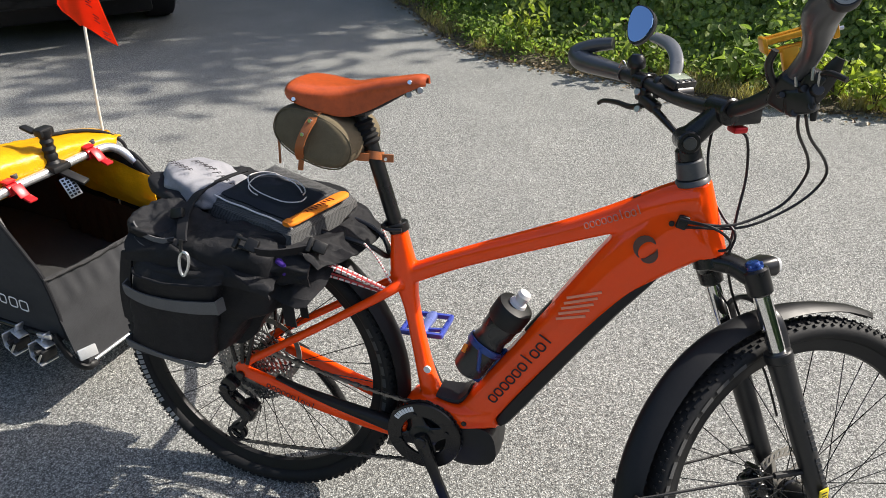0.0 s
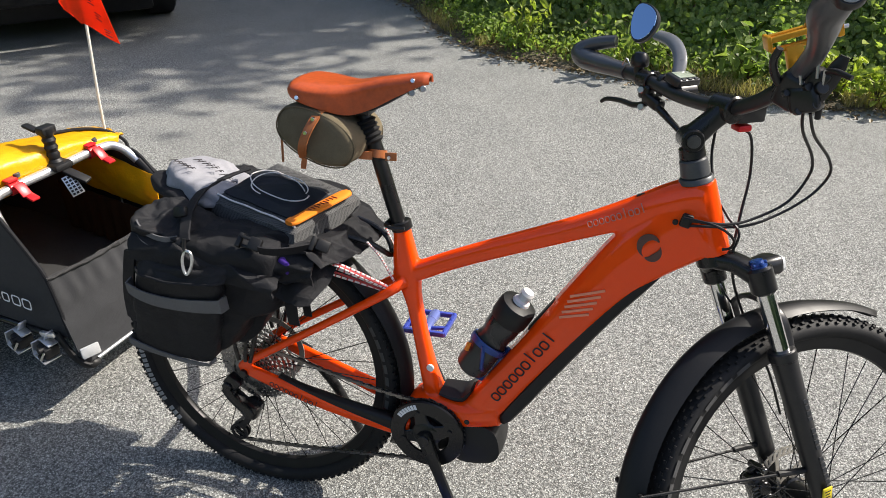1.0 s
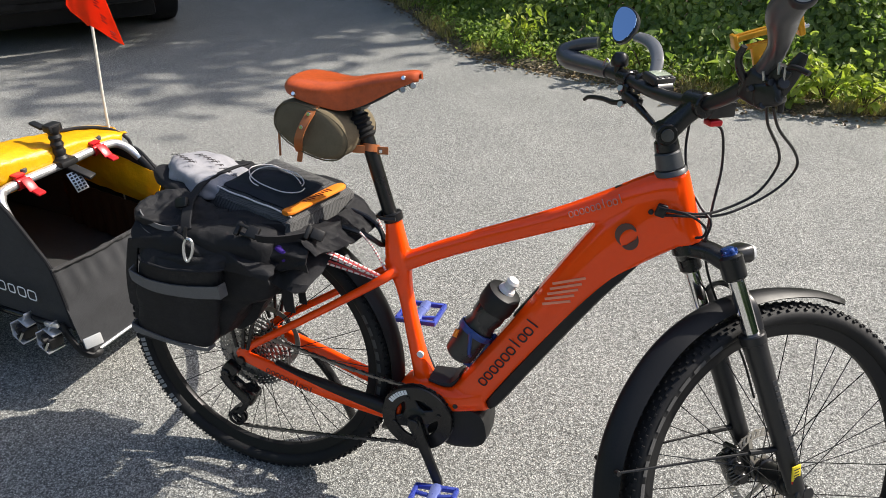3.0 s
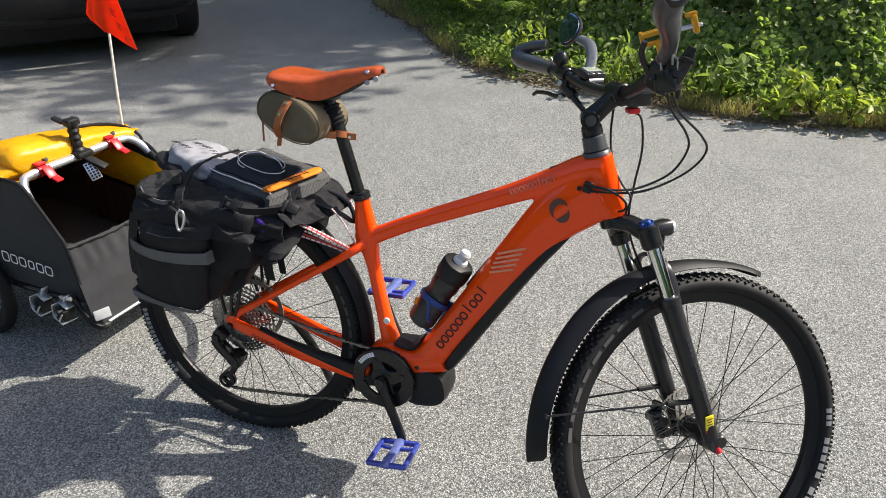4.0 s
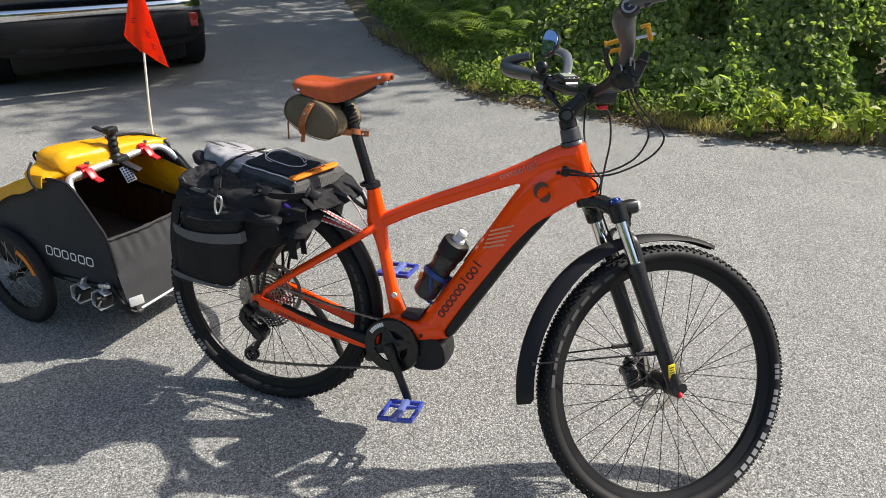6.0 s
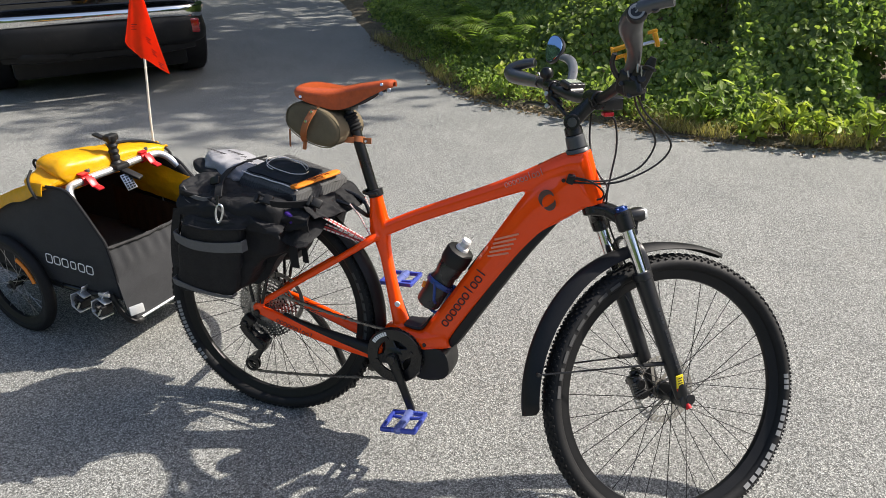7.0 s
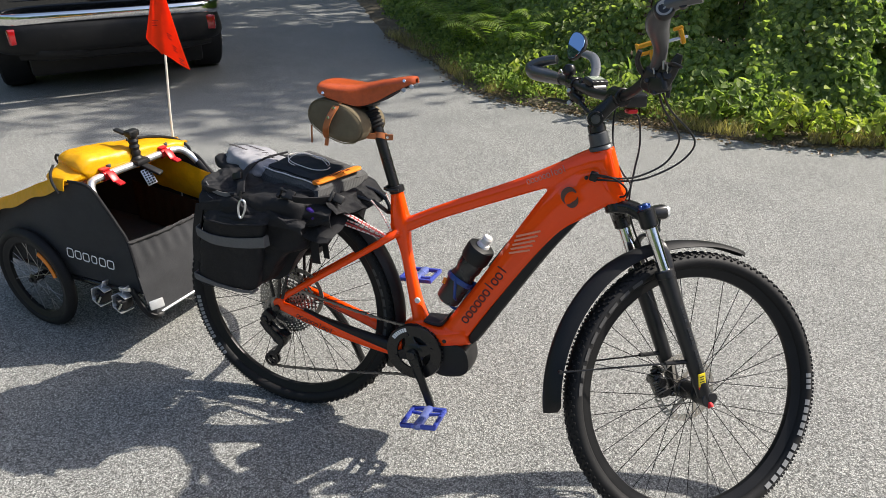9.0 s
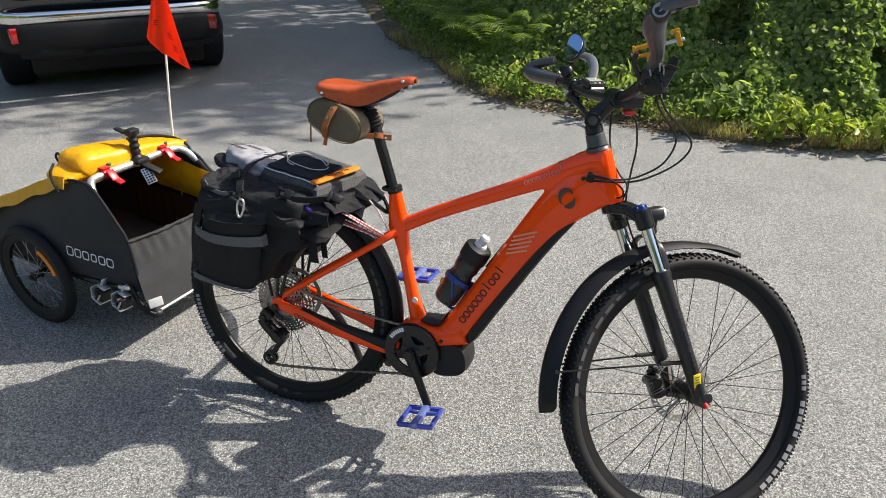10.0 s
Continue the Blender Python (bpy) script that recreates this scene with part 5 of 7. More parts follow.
    part("bell_spring", bm, STEEL, bike)
    bm = B()
    m = Matrix.Translation((0.862, 0.140, 1.096)) @ Matrix.Rotation(-0.75, 4, "Z") @ Matrix.Rotation(radians(14), 4, "Y")
    box(bm, (0.040, 0.058, 0.017), m, 0.005, 3)
    box(bm, (0.022, 0.030, 0.012), m @ Matrix.Translation((0.006, 0, -0.012)), 0.004)
    cyl(bm, m @ V(0.012, -0.022, -0.018), m @ V(0.012, 0.022, -0.018), 0.0165, seg=18)
    disp = part("display", bm, SATIN, bike, "black bicycle computer with small screen")
    bm = B()
    box(bm, (0.024, 0.042, 0.002), m @ Matrix.Translation((-0.002, 0, 0.009)), 0.001)
    part("screen", bm, SCREEN, disp, "dull green display")
    bm = B()
    for k in range(3):
        box(bm, (0.006, 0.009, 0.003), m @ Matrix.Translation((0.0155, -0.016 + 0.016 * k, 0.0088)), 0.001)
    part("buttons", bm, GRIP, disp, "small grey buttons")
    for y in (0.190, 0.164):
        bm = B()
        c = V(0.776 + (0.209 - y) * 0.86 + 0.016, y, 1.081)
        d = V(0.66, -0.75, 0).normalized()
        cyl(bm, c - d * 0.006, c + d * 0.006, 0.0185, seg=20)
        box(bm, (0.012, 0.012, 0.010), Matrix.Translation(c + V(-0.006, -0.010, -0.018)), 0.002)
        part("bar_clamp", bm, BLACK, bike, "black bar clamp")
    bm = B()
    sweep(bm, smooth_path([(0.846, 0.152, 1.072, 0.010, 0.009), (0.852, 0.166, 1.098, 0.012, 0.008), (0.853, 0.188, 1.124, 0.013, 0.007), (0.843, 0.220, 1.143, 0.013, 0.007), (0.826, 0.256, 1.151, 0.013, 0.0065), (0.802, 0.302, 1.152, 0.012, 0.006)], 6), 14, up=(0.6, 0.5, 0.6), power=2.6)
    part("mirror_stalk", bm, worn("mirror_stalk_plastic", (0.16, 0.165, 0.175), 0.32, 0.0, 0.15, 60, 0.05, 0.0006), bike, "curved grey mirror stalk")
    mc = V(0.770, 0.345, 1.172)
    mn = V(-0.58, -0.68, 0.472).normalized()
    mx = V(0.80, 0.35, 0.15)
    mx = (mx - mn * mx.dot(mn)).normalized()
    mz = mx.cross(-mn)

    def oval(offset, k):
        ring = []
        for t in np.linspace(0, 2 * math.pi, 33)[:-1]:
            c, s_ = math.cos(t), math.sin(t)
            x = 0.034 * k * c * (1 - 0.30 * s_) + 0.006 * s_
            z = 0.047 * k * s_ * (1 - 0.05 * c)
            ring.append(mc + mn * offset + mx * x + mz * z)
        return ring

    def stack(bm, layers):
        rows = [[bm.verts.new(p) for p in oval(o, k)] for o, k in layers]
        for A, Bq in zip(rows, rows[1:]):
            for i in range(32):
                bm.faces.new((A[i], A[(i + 1) % 32], Bq[(i + 1) % 32], Bq[i]))
        bm.faces.new(rows[0])
        bm.faces.new(rows[-1])

    bm = B()
    stack(bm, [(0.005, 0.95), (0.003, 1.0), (-0.006, 0.97), (-0.013, 0.7), (-0.015, 0.4)])
    mir = part("mirror", bm, SATIN, bike, "rounded handlebar mirror housing")
    bm = B()
    stack(bm, [(0.0052, 0.90), (0.0066, 0.89)])
    part("mirror_glass", bm, MIRROR, mir, "mirror glass tinted with the blue of the reflected sky", smooth=False)
    # box lamp under the stem with a red clip
    bm = B()
    m = tilt(0.974, 0.046, 1.070, 0, -4, 28)
    box(bm, (0.052, 0.040, 0.034), m, 0.004)
    box(bm, (0.054, 0.042, 0.003), m @ Matrix.Translation((0, 0, 0.010)), 0.001)
    horn = part("box_lamp", bm, SATIN, bike, "dark grey box lamp under the stem")
    bm = B()
    box(bm, (0.026, 0.028, 0.012), m @ Matrix.Translation((-0.008, -0.004, -0.027)), 0.004)
    part("clip", bm, RED, horn, "red clip")
    # gold phone clamp by the right grip
    m = tilt(1.004, -0.034, 1.203, 0, -20, 8)
    bm = B()
    box(bm, (0.026, 0.018, 0.040), m @ Matrix.Translation((0.004, 0.0, -0.028)), 0.004)
    clamp = part("phone_clamp", bm, GOLD, bike, "gold anodised phone clamp")
    for size, place in (((0.066, 0.010, 0.009), (0, -0.012, 0.009)), ((0.066, 0.010, 0.009), (0, 0.012, 0.009)), ((0.060, 0.012, 0.008), (0, 0, -0.010)), ((0.007, 0.036, 0.024), (-0.032, 0, 0.004)), ((0.007, 0.036, 0.024), (0.030, 0, 0.004))):
        bm = B()
        box(bm, size, m @ Matrix.Translation(place), 0.002)
        part("clamp_bar", bm, GOLD, clamp)
    m2 = m @ Matrix.Translation((0.068, 0.0, 0.004))
    bm = B()
    box(bm, (0.010, 0.034, 0.034), m2, 0.003)
    box(bm, (0.022, 0.012, 0.008), m2 @ Matrix.Translation((-0.004, 0, 0.019)), 0.002)
    part("clamp_jaw", bm, GOLD, clamp)
    for s_ in (-0.010, 0.010):
        bm = B()
        cyl(bm, m @ V(0.03, s_, 0.002), m2 @ V(0.012, s_, -0.004), 0.003, seg=10)
        part("guide_rod", bm, ALLOY, clamp, "pale metal guide rod")
    # cables
    runs = [[(1.036, -0.096, 1.112), (1.050, -0.060, 1.070), (1.085, 0.0, 1.015), (1.094, 0.028, 0.975), (1.070, 0.020, 0.925), (1.02, 0.0, 0.893), (0.975, -0.025, 0.884), (0.912, -0.040, 0.886)],
            [(1.046, -0.100, 1.108), (1.068, -0.060, 1.065), (1.115, 0.02, 1.010), (1.132, 0.060, 0.970), (1.110, 0.055, 0.930), (1.06, 0.025, 0.897), (1.0, -0.01, 0.878), (0.912, -0.040, 0.877)],
            [(0.930, 0.045, 1.045), (0.932, 0.040, 0.985), (0.948, 0.015, 0.930), (0.975, -0.010, 0.893), (0.997, -0.028, 0.872), (0.992, -0.036, 0.838)],
            [(0.965, 0.045, 1.038), (0.990, 0.046, 1.026), (1.002, 0.040, 0.96), (0.998, 0.015, 0.89), (0.997, -0.005, 0.83), (1.012, 0.005, 0.76), (1.06, 0.03, 0.66), (1.12, 0.05, 0.56), (1.165, 0.06, 0.46)],
            [(0.900, -0.044, 0.892), (0.955, -0.058, 0.890), (0.988, -0.045, 0.866), (0.988, -0.035, 0.845), (0.975, -0.032, 0.838)]]
    for r in runs:
        bm = B()
        tube(bm, r, 0.0026, 7, 6)
        part("cable", bm, PLASTIC, bike, "black cable housing")


add_cockpit()


def add_saddle():
    bm = B()
    # leather top: width, height of spine and skirt along its length
    keys = [(0.142, 0.062, 1.061, 0.022), (0.154, 0.076, 1.066, 0.034), (0.185, 0.080, 1.066, 0.044), (0.225, 0.067, 1.065, 0.055), (0.26, 0.048, 1.067, 0.064), (0.30, 0.034, 1.076, 0.061), (0.35, 0.027, 1.085, 0.042), (0.395, 0.023, 1.092, 0.026), (0.412, 0.014, 1.089, 0.018)]
    rows = smooth_path(keys, 5)

    def f(u, v):
        k = u * (len(rows) - 1)
        i = min(int(k), len(rows) - 2)
        x, w, z, skirt = rows[i] * (1 - (k - i)) + rows[i + 1] * (k - i)
        s = 2 * v - 1
        a = abs(s)
        if a < 0.62:
            yy, zz = w * math.sin(a / 0.62 * 1.35) / math.sin(1.35), z - 0.016 * (a / 0.62) ** 2.4 - 0.006 * (1 - a) * math.sin(u * 3.1)
        else:
            q = (a - 0.62) / 0.38
            yy, zz = w * (1 + 0.03 * q - 0.10 * q * q), z - 0.016 - (skirt - 0.016) * q
        return V(x, math.copysign(yy, s), zz)

    panel(bm, f, 40, 24, 0.0045)
    saddle = part("saddle", bm, LEATHER, bike, "tan leather saddle with copper rivets", sharp=70)
    for x, y, z in ((0.146, -0.056, 1.051), (0.148, 0.056, 1.051), (0.143, -0.02, 1.058), (0.143, 0.02, 1.058), (0.172, -0.0815, 1.036), (0.384, -0.0255, 1.078)):
        bm = B()
        d = V(-0.3, y, 0.1).normalized() if x < 0.15 else V(0, -1, 0.25).normalized()
        cyl(bm, V(x, y, z) - d * 0.004, V(x, y, z) + d * 0.0022, 0.0050, 0.0042, seg=14)
        part("rivet", bm, CHROME, saddle, "shiny rivet")
    bm = B()
    for s in (-1, 1):
        tube(bm, [(0.155, s * 0.055, 1.035), (0.175, s * 0.03, 1.012), (0.22, s * 0.022, 1.005), (0.30, s * 0.02, 1.015), (0.385, s * 0.010, 1.065)], 0.0038, 8, 5)
    tube(bm, [(0.155, -0.07, 1.042), (0.150, 0, 1.044), (0.155, 0.07, 1.042)], 0.005, 8, 3)
    for k in range(7):
        c = V(0.366 + 0.005 * k, 0, 1.058 + 0.0022 * k)
        lathe(bm, [(0.008, -0.001), (0.0095, 0), (0.008, 0.001)], 12, Matrix.Translation(c) @ Matrix.Rotation(radians(70), 4, "Z"), close=True)
    part("rails", bm, BLACK, saddle, "black steel rails")
    for k in range(2):
        bm = B()
        c = V(0.376 + 0.022 * k, -0.012, 1.052 + 0.010 * k)
        cyl(bm, c, c + V(0.006, -0.010, 0.002), 0.007, 0.006, seg=14)
        part("tension_nut", bm, STEEL, saddle, "bare steel tension nut under the nose")
    # post with rubber bellows
    bm = B()
    a, b = V(0.353, 0, 0.770), V(0.288, 0, 0.965)
    cyl(bm, a - (b - a) * 0.1, b, 0.0155, seg=22)
    cyl(bm, b - (b - a) * 0.02, V(0.269, 0, 1.012), 0.013, seg=18)
    box(bm, (0.045, 0.05, 0.022), Matrix.Translation((0.272, 0, 1.010)), 0.006)
    part("seatpost", bm, BLACK, bike, "black suspension seat post")
    bm = B()
    d = (b - a).normalized()
    prof = []
    for k in range(11):
        prof.append((0.0225 if k % 2 else 0.0175, 0.005 * k))
    m = Matrix.Translation(V(0.296, 0, 0.942)) @ (V(0.270, 0, 1.0) - V(0.296, 0, 0.942)).to_track_quat("Y", "Z").to_matrix().to_4x4()
    lathe(bm, prof, 22, m)
    part("bellows", bm, RUBBER, bike, "ribbed rubber bellows")
    bm = B()
    c = V(0.3565, 0, 0.772)
    cyl(bm, c - d * 0.010, c + d * 0.010, 0.0225, seg=24)
    cyl(bm, c + V(-0.028, -0.016, 0.002), c + V(-0.028, 0.016, 0.002), 0.006)
    tube(bm, [tuple(c + V(-0.03, -0.014, 0)), tuple(c + V(-0.012, -0.027, 0.002)), tuple(c + V(0.016, -0.026, 0.005))], 0.004, 8, 3)
    part("seat_clamp", bm, BLACK, bike, "black seat clamp")


add_saddle()


# ---- trailer ----
TRAILER = Matrix.Translation((-0.80, 0.33, 0)) @ Matrix.Rotation(radians(-7.5), 4, "Z")
SIDE = [(0.200, 0.245), (0.198, 0.32), (0.185, 0.445), (0.155, 0.50), (0.115, 0.56), (0.072, 0.615), (0.025, 0.634), (-0.10, 0.622), (-0.25, 0.572), (-0.42, 0.503), (-0.58, 0.415), (-0.70, 0.31), (-0.72, 0.26), (-0.60, 0.235), (-0.30, 0.235), (0.0, 0.245), (0.14, 0.250)]


def add_trailer():
    t = thing("bike_trailer", "two-wheeled black and yellow cargo trailer hitched behind the bicycle", "trailer", TRAILER)
    for s in (-1, 1):
        bm = B()
        edge = [V(x, s * (0.235 + 0.012 * math.sin((x + 0.7) * 3.2)), z if s < 0 or z < 0.5 else 0.5 + (z - 0.5) * 0.72) for x, z in SIDE]
        mid = V(-0.2, s * 0.262, 0.40)
        rings = [[bm.verts.new(p.lerp(mid, k)) for p in edge] for k in (0, 0.12, 0.4, 0.75)]
        c = bm.verts.new(mid)
        faces = []
        for A, Bq in zip(rings, rings[1:]):
            for k in range(len(A)):
                faces.append(bm.faces.new((A[k], A[(k + 1) % len(A)], Bq[(k + 1) % len(A)], Bq[k])))
        for k in range(len(edge)):
            faces.append(bm.faces.new((rings[-1][k], rings[-1][(k + 1) % len(edge)], c)))
        bmesh.ops.recalc_face_normals(bm, faces=bm.faces)
        bmesh.ops.solidify(bm, geom=faces, thickness=0.006)
        side = part("side_panel", bm, TRAILER_BLACK, t, "black woven side panel")
        bm = B()
        tube(bm, [tuple(p) for p in edge[:9]], 0.006, 8, 3)
        part("piping", bm, NYLON_GREY, side, "dark piping along the rim")
        if s < 0:
            # pale rounded shapes for the maker's word
            bm = B()
            first, step, up = V(-0.114, 0, 0.347), V(0.0422, 0, 0), V(0.006, 0, 0.036)
            for k, (h, wide) in enumerate(((1.0, 0.38), (0.9, 0.36), (0.9, 0.36), (0.8, 0.30), (0.9, 0.36), (0.9, 0.38))):
                c = first + step * k
                hx, hz = step * wide, up * 0.5 * h
                rows = []
                for i in range(29):
                    w = radians(360 * i / 28)
                    cw, sw = math.cos(w), math.sin(w)
                    p = c + hx * math.copysign(abs(cw) ** 0.45, cw) + hz * math.copysign(abs(sw) ** 0.45, sw)
                    rows.append((p.x, -0.2615, p.z, 0.0012, 0.0026))
                sweep(bm, rows, 4)
            part("word_print", bm, WHITE, side, "white printed word shapes")
    # front apron, floor and back
    bm = B()

    def apron(u, v):
        y = -0.243 + 0.486 * u
        sag = 0.018 * math.sin(math.pi * u)
        x = 0.228 + (0.185 - 0.228) * v + 0.012 * math.sin(math.pi * v) * math.sin(math.pi * u)
        z = 0.156 + (0.445 - 0.156 - sag) * v
        pleat = 0.004 * math.sin(u * 62 + 3 * noise.noise(V(u * 5, 1, 2))) * max(0.0, v - 0.70) * max(0.0, 1.0 - v) / 0.0225
        return V(x + 0.004 * noise.noise(V(u * 6, v * 6, 3)) + pleat, y, z)

    panel(bm, apron, 80, 16, 0.005)
    front = part("front_apron", bm, TRAILER_GREY, t, "faded charcoal cloth front apron")
    bm = B()
    sweep(bm, [(*(apron(k / 24, 0.985) + V(0.003, 0, 0.003)), 0.005, 0.007 + 0.001 * math.sin(k * 2.2)) for k in range(25)], 8)
    part("hem", bm, TRAILER_BLACK, front, "puckered black hem")
    bm = B()
    cyl(bm, (0.230, -0.200, 0.157), (0.230, 0.25, 0.157), 0.0055)
    part("bottom_rail", bm, ALLOY, t, "bare alloy front rail")
    bm = B()
    box(bm, (0.89, 0.485, 0.012), Matrix.Translation((-0.270, 0, 0.240)), 0.004)
    part("floor_panel", bm, TRAILER_BLACK, t)
    bm = B()
    box(bm, (0.012, 0.50, 0.15), Matrix.Translation((-0.69, 0, 0.262)), 0.004)
    part("back_panel", bm, TRAILER_BLACK, t)
    # reflector, its foot and the clamps
    for s in (-1, 1):
        bm = B()
        sweep(bm, smooth_path([(0.165, s * 0.250, 0.262, 0.006, 0.012), (0.185, s * 0.252, 0.225, 0.006, 0.014), (0.212, s * 0.248, 0.180, 0.006, 0.014), (0.240, s * 0.236, 0.160, 0.006, 0.012), (0.246, s * 0.205, 0.160, 0.006, 0.009)], 5), 12, power=3)
        part("corner_foot", bm, PLASTIC, t, "curved black corner strap")
        bm = B()
        tube(bm, [(-0.70, s * 0.232, 0.240), (-0.30, s * 0.246, 0.228), (0.0, s * 0.246, 0.236), (0.165, s * 0.244, 0.242)], 0.011, 10, 4)
        part("frame_tube", bm, BLACK, t, "black lower frame tube")
    bm = B()
    box(bm, (0.010, 0.052, 0.034), Matrix.Translation((0.243, -0.222, 0.205)) @ Matrix.Rotation(radians(-20), 4, "Z") @ Matrix.Rotation(radians(-12), 4, "Y"), 0.004)
    part("reflector", bm, REFLECTOR, t, "clear square reflector")
    for x in (0.034, 0.140):
        # bent alloy bracket round a black receiver
        m = Matrix.Translation((x, -0.278, 0.216)) @ Matrix.Rotation(radians(-8), 4, "Z") @ Matrix.Rotation(radians(14), 4, "Y")
        bm = B()
        box(bm, (0.006, 0.052, 0.052), m @ Matrix.Translation((-0.026, 0, 0)), 0.0025)
        box(bm, (0.050, 0.052, 0.006), m @ Matrix.Translation((0, 0, -0.026)), 0.0025)
        box(bm, (0.046, 0.030, 0.006), m @ Matrix.Translation((-0.003, 0.010, 0.025)), 0.0025)
        box(bm, (0.006, 0.024, 0.040), m @ Matrix.Translation((-0.004, 0.014, 0.044)) @ Matrix.Rotation(0.35, 4, "Y"), 0.0025)
        cl = part("clamp", bm, ALLOY, t, "cast alloy clamp")
        bm = B()
        box(bm, (0.042, 0.044, 0.040), m @ Matrix.Translation((0.002, 0.004, -0.001)), 0.006)
        for z in (-0.012, 0.012):
            cyl(bm, m @ V(0.004, -0.026, z), m @ V(0.004, 0.02, z), 0.009, seg=16)
        part("receiver", bm, PLASTIC, cl, "black plastic receiver")
        bm = B()
        cyl(bm, m @ V(0.018, -0.030, -0.010), m @ V(0.018, -0.018, 0.012), 0.0035, seg=8)
        part("pin", bm, STEEL, cl)
    bm = B()
    box(bm, (0.052, 0.012, 0.016), tilt(0.152, -0.268, 0.266, 0, -6, 4), 0.004)
    part("latch", bm, ALLOY, t, "pale metal latch")
    # hoop, second bar, red clips
    bm = B()
    tube(bm, [(0.070, -0.222, 0.52), (0.045, -0.222, 0.575), (0.02, -0.208, 0.612), (0.0, -0.165, 0.622), (0.0, 0.0, 0.622), (0.0, 0.165, 0.622), (0.02, 0.215, 0.612), (0.06, 0.238, 0.57), (0.14, 0.242, 0.50)], 0.0135, 16, 5)
    part("hoop", bm, ALLOY, t, "bent alloy hoop tube")
    bm = B()
    tube(bm, [(-0.13, -0.225, 0.60), (-0.075, -0.215, 0.612), (-0.05, -0.13, 0.625), (-0.042, 0.05, 0.630), (-0.045, 0.2, 0.622)], 0.0135, 14, 4)
    part("cover_bar", bm, ALLOY, t, "alloy cover bar")
    bm = B()
    tube(bm, [(0.07, 0.238, 0.565), (0.16, 0.245, 0.48), (0.19, 0.243, 0.42)], 0.017, 12, 3)
    part("foam_sleeve", bm, PLASTIC, t)
    for y in (-0.128, 0.137):
        bm = B()
        m = Matrix.Translation((-0.02, y, 0.628))
        lathe(bm, [(0.0165, -0.016), (0.0185, -0.014), (0.0185, 0.014), (0.0165, 0.016)], 20, Matrix.Translation((0.0, y, 0.622)))
        box(bm, (0.062, 0.032, 0.007), m @ Matrix.Translation((0.0, 0, 0.017)), 0.003)
        box(bm, (0.042, 0.030, 0.006), m @ Matrix.Translation((0.052, 0.004, -0.006)) @ Matrix.Rotation(radians(50), 4, "Y"), 0.003)
        box(bm, (0.034, 0.026, 0.009), m @ Matrix.Translation((0.074, 0.008, -0.026)) @ Matrix.Rotation(radians(15), 4, "Y"), 0.004)
        part("red_clip", bm, RED, t, "red anodised quick-release clip")
        bm = B()
        cyl(bm, m @ V(0.005, 0.028, 0.012), m @ V(0.005, 0.028, 0.024), 0.010)
        part("knob", bm, GREY_ALLOY, t)
    # pillar with ribbed grip in the middle of the bar
    bm = B()
    c = V(-0.005, 0.018, 0.63)
    lathe(bm, [(0, 0), (0.020, 0.0), (0.022, 0.012), (0.016, 0.02), (0.019, 0.032), (0.015, 0.042), (0.019, 0.054), (0.015, 0.064), (0.019, 0.076), (0.015, 0.085), (0.018, 0.092), (0.022, 0.1), (0.022, 0.112), (0, 0.114)], 20, Matrix.Translation(c) @ Matrix.Rotation(radians(90), 4, "X"))
    box(bm, (0.034, 0.046, 0.024), Matrix.Translation(c + V(0, 0, 0.106)), 0.006)
    box(bm, (0.05, 0.022, 0.010), Matrix.Translation(c + V(-0.045, -0.012, 0.108)) @ Matrix.Rotation(0.2, 4, "Y"), 0.004)
    box(bm, (0.055, 0.06, 0.022), Matrix.Translation(c + V(0.01, 0, 0.0)), 0.008)
    box(bm, (0.085, 0.03, 0.012), Matrix.Translation(c + V(0.055, 0.01, -0.026)) @ Matrix.Rotation(radians(24), 4, "Y") @ Matrix.Rotation(0.25, 4, "Z"), 0.005)
    part("mount_pillar", bm, PLASTIC, t, "ribbed black mount pillar")
    bm = B()
    m = Matrix.Translation((0.045, 0.015, 0.575)) @ Matrix.Rotation(radians(62), 4, "Y") @ Matrix.Rotation(0.5, 4, "X")
    box(bm, (0.062, 0.036, 0.003), m, 0.001)
    tag = part("tag", bm, ALLOY, t, "small pierced metal tag")
    bm = B()
    for i in range(6):
        for j in range(3):
            c = V(-0.024 + 0.0096 * i, -0.0105 + 0.0105 * j, 0)
            box(bm, (0.0062, 0.0070, 0.0042), m @ Matrix.Translation(c), 0)
    part("tag_holes", bm, PLASTIC, tag, kind="stuff")
    # draped yellow cover: it lies slack between the side panels and hangs over their rims
    bm = B()
    keys = smooth_path([(-0.045, 0.640), (-0.10, 0.634), (-0.16, 0.611), (-0.22, 0.588), (-0.277, 0.562), (-0.36, 0.529), (-0.47, 0.484), (-0.60, 0.405), (-0.73, 0.305)], 5)

    def cover(u, v):
        k = u * (len(keys) - 1)
        i = min(int(k), len(keys) - 2)
        x, z = keys[i] * (1 - (k - i)) + keys[i + 1] * (k - i)
        s = 2 * v - 1
        a = abs(s)
        q = max(0.0, (a - 0.86) / 0.14)
        y = math.copysign(0.255 * min(1.0, a / 0.86) + 0.016 * q**0.6, s)
        hang = (0.046 + 0.005 * math.sin(x * 31)) * q**1.4
        slack = 0.055 * (1 - min(1.0, a / 0.86) ** 6)
        lump = 0.010 * noise.noise(V(x * 9, y * 9, 1)) + 0.005 * noise.noise(V(x * 24, y * 24, 4)) - 0.007 * abs(noise.noise(V(x * 6 + y * 9, y * 4, 8)))
        lump *= 1 - 0.8 * min(1.0, a / 0.86) ** 4
        return V(x, y, z + 0.006 - hang - slack + lump)

    panel(bm, cover, 48, 44, 0.004)
